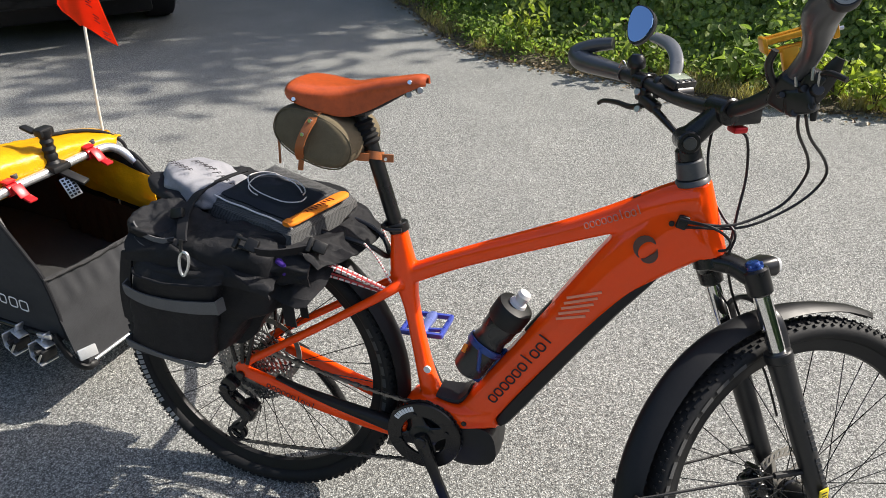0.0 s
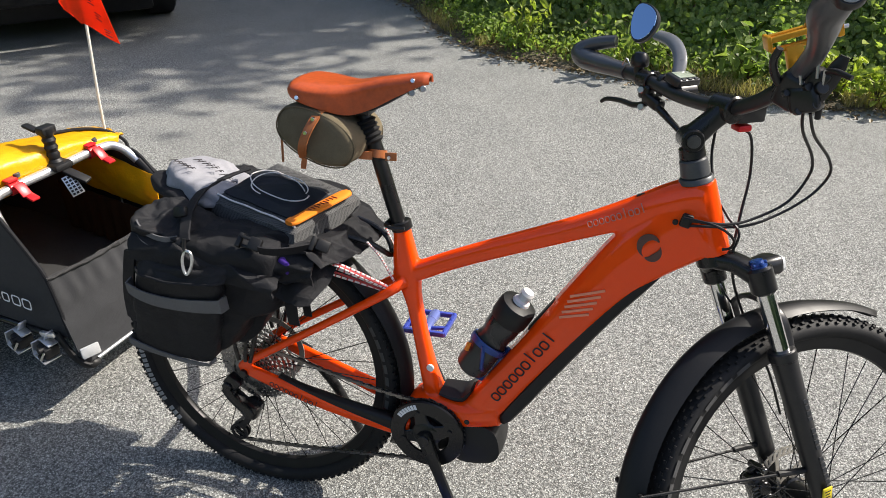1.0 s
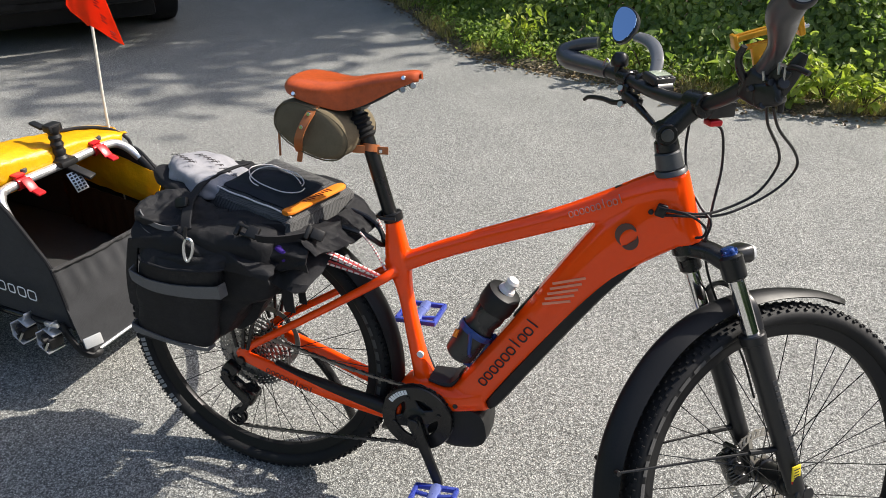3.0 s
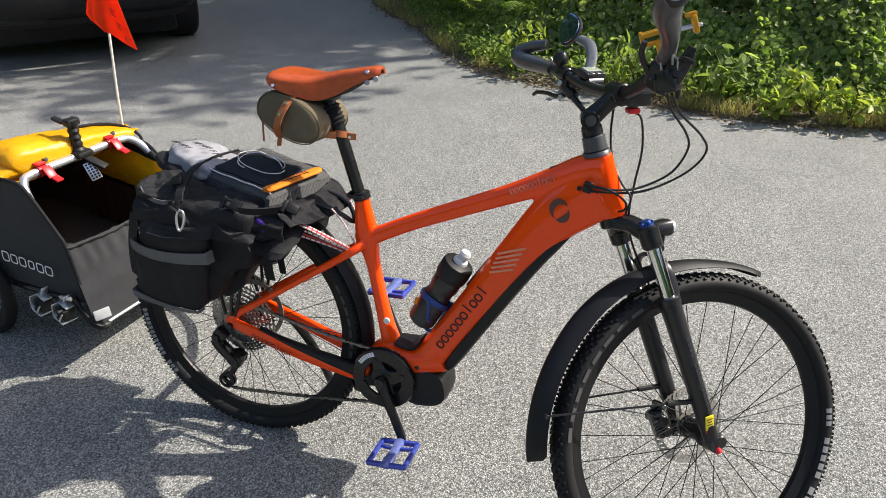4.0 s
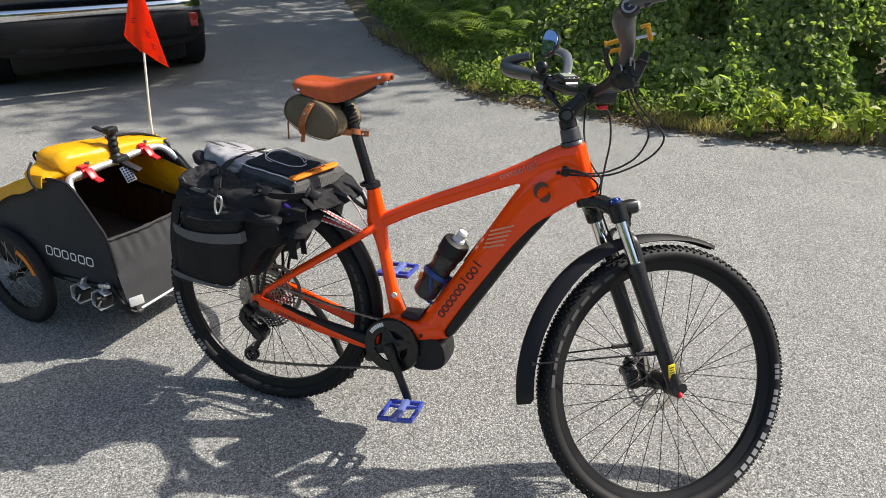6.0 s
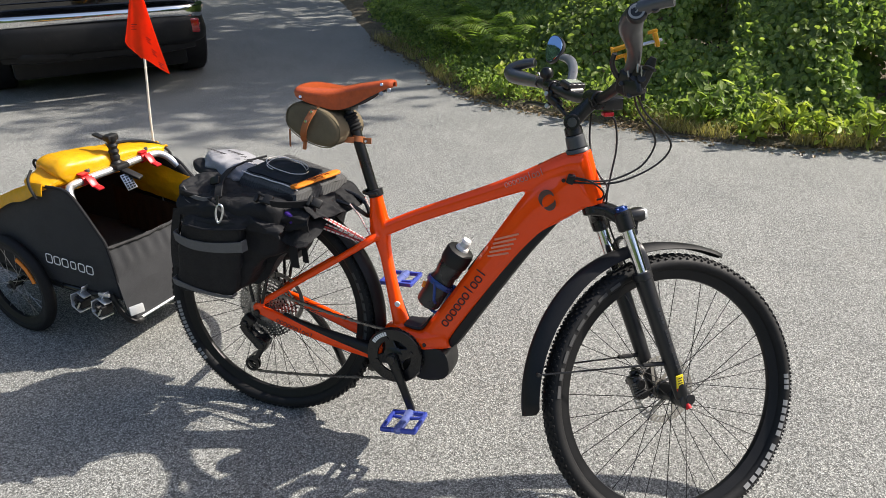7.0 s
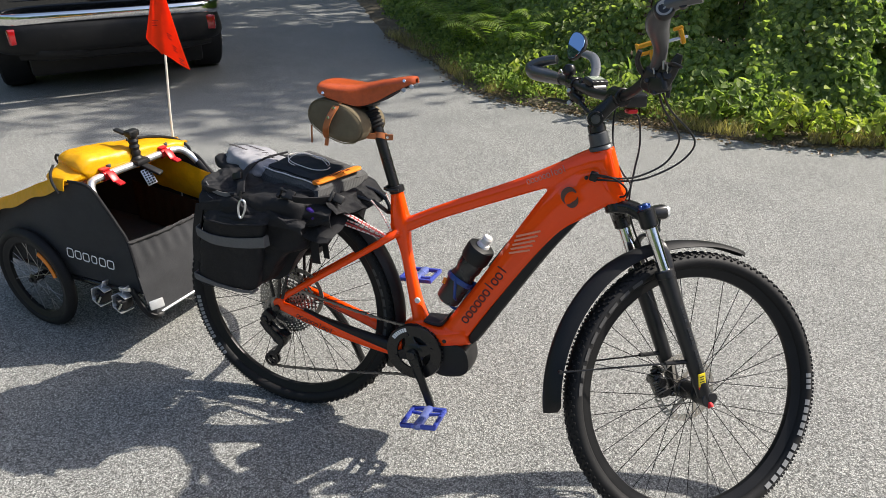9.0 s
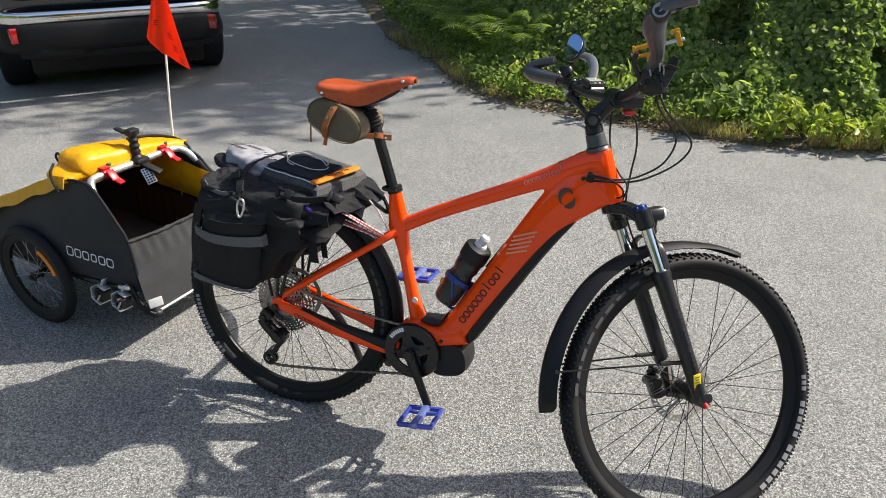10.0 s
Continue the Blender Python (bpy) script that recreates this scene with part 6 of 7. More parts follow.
    cov = part("cover", bm, YELLOW, t, "creased glossy yellow cover folded back", sharp=65)
    # the front of the cover rolled back over the bar into a fat fold
    bm = B()
    rows = smooth_path([(-0.100, -0.252, 0.622, 0.040, 0.012), (-0.100, -0.240, 0.626, 0.060, 0.018), (-0.100, -0.185, 0.636, 0.072, 0.028), (-0.094, -0.158, 0.656, 0.078, 0.050), (-0.092, -0.10, 0.656, 0.080, 0.048), (-0.090, 0.0, 0.648, 0.084, 0.042), (-0.088, 0.10, 0.640, 0.080, 0.034), (-0.076, 0.20, 0.626, 0.074, 0.030), (-0.060, 0.255, 0.612, 0.066, 0.026), (-0.056, 0.262, 0.606, 0.050, 0.016)], 6)
    sweep(bm, rows, 40, up=(1, 0, 0), power=3.2)
    for v in bm.verts:
        c = v.co
        w = 0.007 * noise.noise(V(c.x * 16, c.y * 7, c.z * 16)) - 0.010 * abs(noise.noise(V(c.x * 11 + c.y * 9, c.y * 5, c.z * 14 + 3))) + 0.003 * noise.noise(c * 45)
        v.co += V(0.3, 0, 1).normalized() * w
    part("rolled_fold", bm, YELLOW, cov, "thick creased fold of yellow cloth", sharp=70)
    bm = B()
    tube(bm, [(-0.12, 0.08, 0.674), (-0.10, 0.14, 0.670), (-0.07, 0.20, 0.660), (-0.035, 0.245, 0.640), (0.0, 0.262, 0.612), (0.012, 0.262, 0.585)], 0.0055, 8, 5)
    part("binding", bm, NYLON, cov, "black zip tape along the fold")
    bm = B()
    tube(bm, [(-0.135, -0.225, 0.668), (-0.105, -0.262, 0.655), (-0.085, -0.276, 0.630), (-0.060, -0.280, 0.596)], 0.0048, 8, 5)
    part("tie_strap", bm, NYLON, cov, "black cloth strap")
    bm = B()
    tube(bm, [(-0.165, -0.165, 0.660), (-0.180, -0.170, 0.684), (-0.192, -0.172, 0.668), (-0.180, -0.170, 0.645)], 0.0045, 8, 4)
    part("pull_tab", bm, NYLON, cov, "black pull tab")
    bm = B()

    def lining(u, v):
        x = -0.20 + 0.36 * u
        z = 0.60 - 0.07 * u - (0.16 - 0.03 * u) * v
        return V(x, 0.222 - 0.02 * math.sin(v * 3) + 0.006 * noise.noise(V(u * 9, v * 7, 2)), z)

    panel(bm, lining, 16, 8, 0.003)
    part("inner_lining", bm, YELLOW, cov, "yellow lining of the far side")
    bm = B()

    def pocket(u, v):
        # gathered cloth pocket on the far inner wall
        x = -0.30 + 0.44 * u
        return V(x, 0.206 - 0.010 * abs(math.sin(u * 26)) * (0.4 + 0.6 * v), 0.435 - 0.03 * u - 0.17 * v)

    panel(bm, pocket, 60, 8, 0.003)
    # amber light that falls through the yellow cover is put into this cloth's colour
    part("inner_pocket", bm, fabric("amber_lit_cloth", (0.035, 0.014, 0.004), 700, 0.3, 0.8), cov, "gathered inner pocket coloured by amber light from the cover")
    # wheels
    for s in (-1, 1):
        m = Matrix.Translation((-0.325, s * 0.283, 0.203))
        w = wheel("trailer_wheel", t, m, 0.203, 0.021, 0.163, 20, rim_mat=PLASTIC, hub_r=0.014, hub_half=0.03, group_label="small spoked trailer wheel")
        bm = B()
        panel(bm, lambda u, v: V((0.124 + 0.013 * v) * math.cos(radians(14 + 50 * u)), s * (0.012 - 0.004 * v), (0.124 + 0.013 * v) * math.sin(radians(14 + 50 * u))), 14, 2, 0.005)
        part("spoke_reflector", bm, ORANGE_PLASTIC, w, "orange spoke reflector")
        bm = B()
        cyl(bm, (-0.325, s * 0.30, 0.203), (-0.325, s * 0.20, 0.208), 0.014)
        part("axle", bm, BLACK, t)
    # tow arm to the rear axle of the bicycle
    bm = B()
    tube(bm, [(0.10, 0.235, 0.17), (0.26, 0.24, 0.18), (0.48, 0.19, 0.20), (0.70, 0.06, 0.27), (0.79, -0.05, 0.335)], 0.013, 12, 5)
    part("tow_arm", bm, BLACK, t, "bent black tow arm")


add_trailer()


def add_flag():
    f = thing("safety_flag", "orange pennant on a thin white pole", "flag", Matrix.Translation((-0.825, 0.585, 0.0)))
    bm = B()
    tube(bm, [(-0.01, 0, 0.25), (0.0, 0, 0.655), (0.034, 0, 0.975), (0.06, 0, 1.24), (0.075, 0, 1.42)], 0.0042, 8, 4)
    part("pole", bm, POLE, f, "thin off-white fibreglass pole")
    bm = B()

    def pole_at(z):
        return V(0.034 + (z - 0.975) * 0.1, 0, z)

    def cloth(u, v):
        # v runs down the pole, u across from the hanging left corner to the right tip
        z = 1.30 - 0.325 * v
        p = pole_at(z)
        s = 2 * u - 1
        w = v
        if s < 0:
            q = p + V(-0.058, -0.02, 0.0) * (-s) * (w / 0.84 if v < 0.84 else (1 - v) / 0.16)
        else:
            q = p + V(0.090, 0.030, -0.058) * s * w
        return q + V(0, 0.005 * math.sin(u * 9 + v * 3) - 0.013, 0)

    panel(bm, cloth, 16, 16, 0.0012)
    part("pennant", bm, FLAG, f, "creased fluorescent orange pennant", sharp=80)
    for k, (u, v) in enumerate(((0.28, 0.62), (0.66, 0.72), (0.76, 0.82), (0.86, 0.92))):
        p, q, r = cloth(u, v), cloth(u + 0.05, v), cloth(u, v + 0.05)
        a, b = (q - p).normalized(), (r - p).normalized()
        bm = B()
        for o, l in ((0, 0.020), (0.008, 0.012), (0.016, 0.018)):
            c = p + b * o + V(0, -0.004, 0)
            tube(bm, [tuple(c), tuple(c + a * l)], 0.0011, 5)
        part("pennant_print", bm, INK, f, "dark printed bars")


add_flag()


# ---- the parked car ----
CAR = Matrix(((0.738, 0.675, 0, -3.97), (-0.675, 0.738, 0, 3.60), (0, 0, 1, 0), (0, 0, 0, 1)))


def add_car():
    car = thing("car", "black sport utility car parked with its tail to the drive", "car", CAR)
    # body from cross-sections along its length (x grows to the tail)
    bm = B()

    def ring(x, half, z0, z1, top_half, roof):
        pts = [(-half * 0.92, z0), (-half, z0 + 0.10), (-half, z1 - 0.18), (-half * 0.97, z1), (-top_half, roof - 0.06), (-top_half * 0.85, roof), (top_half * 0.85, roof), (top_half, roof - 0.06), (half * 0.97, z1), (half, z1 - 0.18), (half, z0 + 0.10), (half * 0.92, z0)]
        return [bm.verts.new((x, y, z)) for y, z in pts]

    rings = [ring(*r) for r in ((-3.75, 0.80, 0.40, 0.80, 0.70, 0.86), (-3.6, 0.90, 0.34, 0.92, 0.78, 0.98), (-2.6, 0.94, 0.30, 1.0, 0.80, 1.10), (-2.0, 0.94, 0.30, 1.02, 0.72, 1.45), (-1.4, 0.94, 0.30, 1.03, 0.66, 1.68), (0.0, 0.90, 0.38, 1.05, 0.66, 1.70), (0.55, 0.84, 0.44, 1.05, 0.66, 1.62), (0.74, 0.80, 0.48, 1.03, 0.72, 1.25), (0.80, 0.78, 0.50, 0.98, 0.78, 1.05))]
    for a, b in zip(rings, rings[1:]):
        for k in range(len(a)):
            bm.faces.new((a[k], a[(k + 1) % len(a)], b[(k + 1) % len(a)], b[k]))
    bm.faces.new(rings[0])
    bm.faces.new(rings[-1][::-1])
    bmesh.ops.bevel(bm, geom=list(bm.edges), offset=0.03, segments=2, affect="EDGES", profile=0.5)
    body = part("body", bm, CAR_PAINT, car, "gloss black painted body")
    bm = B()
    box(bm, (4.3, 1.34, 0.25), Matrix.Translation((-1.45, 0, 0.310)), 0.03)
    part("underbody", bm, CAR_PLASTIC, car)
    # windows as dark panes set proud
    for s in (-1, 1):
        bm = B()
        panel(bm, lambda u, v: V(-1.9 + 2.3 * u, s * (0.925 - 0.24 * v), 1.06 + 0.50 * v), 4, 2, 0.01)
        part("side_window", bm, GLASS_DARK, body)
    bm = B()
    panel(bm, lambda u, v: V(0.815 - 0.20 * v, -0.66 + 1.32 * u, 1.10 + 0.42 * v), 8, 3, 0.012)
    part("rear_window", bm, GLASS_DARK, body, "dark tinted rear window")
    # tailgate with its chrome band
    bm = B()
    box(bm, (0.05, 1.42, 0.30), Matrix.Translation((0.85, 0, 0.93)), 0.02)
    part("tailgate", bm, CAR_PAINT, car, "gloss black tailgate")
    bm = B()
    sweep(bm, smooth_path([(0.74, -0.825, 0.655, 0.03, 0.05), (0.88, -0.76, 0.655, 0.03, 0.055), (0.955, -0.58, 0.665, 0.03, 0.046), (0.975, 0, 0.67, 0.03, 0.040), (0.955, 0.58, 0.665, 0.03, 0.046), (0.88, 0.76, 0.655, 0.03, 0.055), (0.74, 0.825, 0.655, 0.03, 0.05)], 5), 14, up=(1, 0, 0), power=3.5)
    part("chrome_band", bm, CHROME, car, "chromed bumper top band")
    # bumper
    bm = B()
    sweep(bm, smooth_path([(0.45, -0.84, 0.54, 0.04, 0.11), (0.70, -0.82, 0.53, 0.06, 0.115), (0.88, -0.74, 0.52, 0.07, 0.115), (0.94, -0.5, 0.52, 0.07, 0.115), (0.95, 0, 0.52, 0.07, 0.115), (0.94, 0.5, 0.52, 0.07, 0.115), (0.88, 0.71, 0.52, 0.07, 0.115), (0.70, 0.79, 0.53, 0.06, 0.115), (0.45, 0.82, 0.54, 0.04, 0.11)], 5), 16, up=(1, 0, 0), power=3.6)
    bump = part("bumper", bm, CAR_PLASTIC, car, "dark grey plastic rear bumper")
    bm = B()
    sweep(bm, [(0.84, -0.70, 0.40, 0.08, 0.045), (0.89, -0.5, 0.39, 0.08, 0.05), (0.89, 0.5, 0.39, 0.08, 0.05), (0.84, 0.70, 0.40, 0.08, 0.045)], 12, up=(1, 0, 0), power=3)
    part("bumper_valance", bm, CAR_PLASTIC, bump)
    bm = B()
    sweep(bm, [(0.965, -0.60, 0.415, 0.015, 0.028), (0.98, -0.56, 0.41, 0.02, 0.034), (0.98, -0.28, 0.41, 0.02, 0.034), (0.965, -0.24, 0.415, 0.015, 0.028)], 12, up=(1, 0, 0), power=4)
    part("exhaust_trim", bm, CAR_PLASTIC, bump, "dull dark exhaust trim")
    for s in (-1, 1):
        bm = B()
        box(bm, (0.04, 0.15, 0.115), Matrix.Translation((0.945, s * 0.690, 0.545)) @ Matrix.Rotation(s * radians(-24), 4, "Z"), 0.012)
        part("reflector_lamp", bm, LAMP_RED, bump, "square red reflector lamp")
        bm = B()
        box(bm, (0.16, 0.16, 0.34), Matrix.Translation((0.80, s * 0.79, 0.99)) @ Matrix.Rotation(s * radians(22), 4, "Z"), 0.03)
        part("tail_lamp", bm, LAMP_RED, car, "red tail lamp")
    for x in (0.0, -2.75):
        for s in (-1, 1):
            m = Matrix.Translation((x, s * 0.80, 0.36))
            bm = B()
            lathe(bm, [(0.24, -0.11), (0.33, -0.12), (0.355, -0.10), (0.36, -0.05), (0.36, 0.05), (0.355, 0.10), (0.33, 0.12), (0.24, 0.11)], 48, m, close=True)
            w = part("wheel", bm, RUBBER, car, "black car tyre")
            bm = B()
            lathe(bm, [(0.245, -0.10), (0.245, 0.10), (0.20, 0.07 * s), (0.05, 0.08 * s), (0, 0.085 * s)], 36, m)
            part("rim", bm, GREY_ALLOY, w)


add_car()


# ---- bags and small things on the bicycle ----
def add_rack():
    bm = B()
    loop = [(-0.16, -0.055, 0.765), (-0.185, 0, 0.765), (-0.16, 0.055, 0.765), (0.0, 0.055, 0.762), (0.20, 0.05, 0.755), (0.30, 0.035, 0.735), (0.335, 0, 0.70), (0.30, -0.035, 0.735), (0.20, -0.05, 0.755), (0.0, -0.055, 0.762), (-0.16, -0.055, 0.765)]
    tube(bm, loop, 0.006, 8, 4)
    rack = part("rack", bm, BLACK, bike, "black tubular rear rack")
    for s in (-1, 1):
        for x in (-0.10, 0.02, 0.10):
            bm = B()
            tube(bm, [(x, s * 0.055, 0.762), (0.0 + x * 0.15, s * 0.078, 0.40)], 0.005, 8)
            part("rack_stay", bm, BLACK, rack)


add_rack()


def add_pannier(side, label):
    s = -side  # +1: mirrored to the far side
    bag = thing("pannier", label, "pannier bag", LEAN)

    def shape(q):
        k = (q.z + 0.15) / 0.30
        x = q.x * (0.90 + 0.10 * k) + 0.18 * q.z
        if q.y * s > 0.0:
            x = x * 0.88 - 0.016
        rise = max(0.0, min(1.0, (q.x - 0.055) / 0.14))
        z = q.z + 0.010 * math.sin(q.x * 14) + (0.125 * rise * rise * (3 - 2 * rise) * -q.z / 0.15 if q.z < 0 else 0.0)
        return V(x, q.y * (0.86 + 0.20 * k), z)

    bm = B()
    soft_box(bm, (0.200, 0.078, 0.150), tilt(0.000, s * 0.128, 0.618, -5 * s, 0, 0), 36, 5.5, 0.010, 11, 1.0, shape)
    part("body", bm, NYLON, bag, "creased black nylon bag body")
    # outer pocket with a reflective band; its foot is tucked in
    bm = B()

    def pk(q):
        return V(q.x * (1.0 - 0.02 * (q.z / 0.1)) + 0.28 * q.z, q.y * (1.0 - 0.15 * q.z / 0.1), q.z + 0.006 * q.x / 0.1 - 0.008 * (q.x / 0.1) ** 2 * (q.z < 0))

    soft_box(bm, (0.105, 0.034, 0.125), tilt(-0.064, s * 0.190, 0.588, -12 * s, 0, 0), 20, 6.5, 0.005, 13, 3.0, pk)
    pocket = part("pocket", bm, NYLON, bag, "black outer pocket")

    def strip(line, y):
        """A band across the pocket: rows of x, lower and upper height."""
        rows = smooth_path(line, 6)

        def f(u, v):
            k = u * (len(rows) - 1)
            i = min(int(k), len(rows) - 2)
            x, z0, z1 = rows[i] * (1 - (k - i)) + rows[i + 1] * (k - i)
            e = abs(2 * u - 1)
            z = z0 + (z1 - z0) * v
            return V(x, s * (y + (z - 0.588) * 0.20 - 0.022 * max(0.0, e - 0.88) / 0.12 + 0.0015 * noise.noise(V(u * 7, v * 2, 4))), z)

        return f

    bm = B()
    panel(bm, strip([(-0.156, 0.632, 0.660), (-0.144, 0.625, 0.653), (-0.106, 0.610, 0.640), (-0.045, 0.609, 0.639), (0.015, 0.616, 0.647), (0.058, 0.624, 0.656), (0.070, 0.627, 0.660)], 0.2275), 30, 4, 0.003)
    part("reflective_band", bm, REFLECT, pocket, "grey reflective band")
    bm = B()
    panel(bm, strip([(-0.198, 0.482, 0.502), (-0.186, 0.476, 0.496), (-0.130, 0.465, 0.479), (-0.060, 0.460, 0.470), (-0.010, 0.463, 0.471), (0.004, 0.468, 0.476)], 0.2290), 28, 3, 0.003)
    part("lower_trim", bm, REFLECT, pocket, "grey lower trim")
    # flap over the pocket's mouth with a piped edge
    bm = B()

    def mouth(u, v):
        x = -0.130 + 0.205 * u + 0.012 * (1 - v)
        z = 0.722 - 0.030 * v - 0.004 * math.sin(u * 5) - 0.006 * math.sin(math.pi * u)
        return V(x, s * (0.212 + 0.034 * v**0.6 - 0.02 * abs(2 * u - 1) ** 8 + 0.003 * noise.noise(V(u * 6, v * 3, 5))), z)

    panel(bm, mouth, 30, 8, 0.004)
    part("pocket_flap", bm, NYLON, pocket, "black flap over the pocket", sharp=80)
    bm = B()
    tube(bm, [tuple(mouth(k / 20, 1.0) + V(0, s * 0.002, -0.001)) for k in range(21)], 0.0032, 7)
    part("piping", bm, NYLON_GREY, pocket)
    # a stiff flap that stands out at the rear edge
    bm = B()
    panel(bm, lambda u, v: V(-0.142 - 0.026 * u - 0.056 * v, s * (0.212 - 0.040 * v + 0.010 * math.sin(v * 3)), 0.715 - 0.200 * v + 0.012 * u * v), 6, 12, 0.006)
    part("rear_flap", bm, NYLON, bag)
    # collar of the rolled top: a fat cloth roll with two piped edges
    bm = B()
    soft_box(bm, (0.094, 0.054, 0.024), tilt(-0.066, s * 0.150, 0.757, -20 * s, 8, 0), 40, 10.0, 0.014, 22, 8.0)
    roll = part("rolled_collar", bm, NYLON, bag, "rolled black cloth collar")
    for dz, y, tall in ((-0.010, 0.2090, 0.011), (-0.030, 0.2140, 0.005)):
        bm = B()
        panel(bm, lambda u, v: V(-0.140 + 0.094 * u, s * (y - 0.012 * abs(2 * u - 1) ** 4), 0.780 + dz - 0.020 * u - 0.010 * math.sin(u * 3.1) + tall * v), 14, 2, 0.003)
        part("top_trim", bm, REFLECT, roll, "thin grey trim of the rolled top")
    # rolled top with a grey edge
    bm = B()

    def lid(u, v):
        # from the rack outward and over the pocket's top edge
        x = -0.148 + 0.325 * u
        y = 0.055 + 0.165 * math.sin(min(1.0, v * 1.15) * 1.571)
        z = 0.772 - 0.05 * u * u - 0.004 - (0.060 - 0.022 * u) * v**2.6
        ridge = (1 - abs(noise.noise(V(u * 3.0 - v * 1.2, v * 1.6, 2.2)))) ** 2 * 0.013 + (1 - abs(noise.noise(V(u * 7 + v * 4, v * 3.4, 6.1)))) ** 3 * 0.004
        edge = 0.004 * noise.noise(V(u * 11, 3, 1)) * v
        return V(x + 0.01 * noise.noise(V(u * 5, v * 5, 9)), s * (y + ridge * 0.5), z + ridge - 0.014 + edge)

    panel(bm, lid, 56, 26, 0.005)
    part("lid", bm, NYLON, bag, "creased black lid folded over the bag", sharp=80)
    # straps
    bm = B()
    panel(bm, lambda u, v: V(0.168 - 0.020 * u + 0.026 * v, s * (0.150 - 0.03 * u + 0.012 * math.sin(u * 3.1)), 0.705 - 0.150 * u), 10, 2, 0.003)
    panel(bm, lambda u, v: V(0.165 + 0.018 * v, s * (0.10 - 0.02 * u), 0.66 - 0.10 * u), 8, 2, 0.003)
    part("side_strap", bm, NYLON_GREY, bag)
    return bag


add_pannier(1, "bulging black nylon pannier with grey reflective band, hanging from the rack")
add_pannier(-1, "black nylon pannier hanging on the rack behind the rear wheel")


def add_top_load():
    # draped flap of the pannier pair across the rack
    flap = thing("cargo_flap", "crumpled black nylon flap strapped across the rack", "bag flap", LEAN)
    bm = B()

    def drape(u, v):
        # u: rear to front, v: near edge to far edge
        x = -0.10 + 0.33 * u
        y = -0.180 + 0.33 * v
        z = 0.765 - 0.030 * u - 0.075 * max(0.0, (0.33 - v) / 0.33) ** 1.4 - 0.05 * max(0.0, (v - 0.8) / 0.2) ** 1.5 - 0.020 * max(0.0, (u - 0.8) / 0.2) ** 2
        z += 0.016 * noise.noise(V(u * 5, v * 6, 2.5)) + 0.010 * noise.noise(V(u * 12, v * 11, 5.5)) - 0.014 * abs(noise.noise(V(u * 9 + v * 4, v * 3, 7)))
        return V(x + 0.02 * noise.noise(V(u * 4, v * 4, 9)) + 0.10 * (0.5 - abs(v - 0.5)) * u * u, y + 0.02 * noise.noise(V(u * 5, v * 3, 11)), z)

    panel(bm, drape, 44, 40, 0.005)
    part("cloth", bm, NYLON, flap, "creased black cloth", sharp=75)
    bm = B()

    def front(u, v):
        # loose cloth hanging over the front edge
        y = -0.165 + 0.27 * u
        x = 0.185 + 0.060 * v + 0.035 * math.sin(math.pi * u) + 0.03 * (u - 0.3)
        ridge = (1 - abs(noise.noise(V(u * 4.0, v * 1.4, 4.4)))) ** 2 * 0.020 + 0.003 * noise.noise(V(u * 14, v * 8, 2))
        z = 0.768 - 0.022 * v - 0.022 * v**3 + 0.012 * noise.noise(V(u * 5, 7, 3)) * v
        return V(x + ridge * 0.8, y, z + ridge * 0.6 - 0.008)

    panel(bm, front, 40, 20, 0.005)
    part("front_fold", bm, NYLON, flap, "loose black fold at the front", sharp=80)
    bm = B()

    def near(u, v):
        # cloth pulled tight by the buckle strap at the near side
        x = 0.02 + 0.215 * u
        y = -0.125 - 0.068 * math.sin(v * 1.9) + 0.035 * u * v
        ridge = (1 - abs(noise.noise(V(u * 3.0 + v * 1.8, v * 2.8, 8.4)))) ** 2 * 0.014
        z = 0.775 - 0.02 * u - 0.074 * v + 0.008 * noise.noise(V(u * 5, v * 2, 5))
        return V(x, y - ridge, z + ridge * 0.4)

    panel(bm, near, 40, 24, 0.005)
    part("near_fold", bm, NYLON, flap, "loose black fold at the side", sharp=80)
    bm = B()
    box(bm, (0.026, 0.012, 0.026), tilt(0.136, -0.206, 0.778, -38, 14, 2), 0.004)
    for k in (-1, 1):
        box(bm, (0.024, 0.010, 0.006), tilt(0.116, -0.204, 0.778 + 0.010 * k, -38, 14, 2), 0.002)
    box(bm, (0.010, 0.014, 0.030), tilt(0.102, -0.203, 0.780, -38, 14, 2), 0.003)
    part("buckle", bm, PLASTIC, flap, "black side-release buckle")
    bm = B()
    box(bm, (0.028, 0.014, 0.024), tilt(0.244, -0.138, 0.764, -30, 24, 20), 0.004)
    box(bm, (0.010, 0.016, 0.030), tilt(0.226, -0.146, 0.770, -30, 24, 20), 0.003)
    part("buckle", bm, PLASTIC, flap)
    bm = B()
    box(bm, (0.034, 0.012, 0.022), tilt(-0.060, -0.160, 0.796, -25, -18, -10), 0.004)
    part("strap_slide", bm, PLASTIC, flap, "black strap slide")
    bm = B()
    panel(bm, lambda u, v: V(-0.02 + 0.05 * u + 0.012 * v, -0.204 + 0.002 * math.sin(u * 9), 0.72 - 0.012 * u + 0.02 * v), 8, 2, 0.003)
    part("web_strap", bm, NYLON_GREY, flap)
    bm = B()
    panel(bm, lambda u, v: V(0.145 + 0.075 * u + 0.004 * v, -0.206 + 0.062 * u * u - 0.012 * v, 0.772 - 0.008 * u + 0.020 * v - 0.010), 8, 2, 0.003)
    part("web_strap", bm, NYLON_GREY, flap)
    # mesh pouch on top with a dark panel
    pouch = thing("mesh_pouch", "black and grey mesh pouch with white cord lying on the load", "pouch", LEAN)
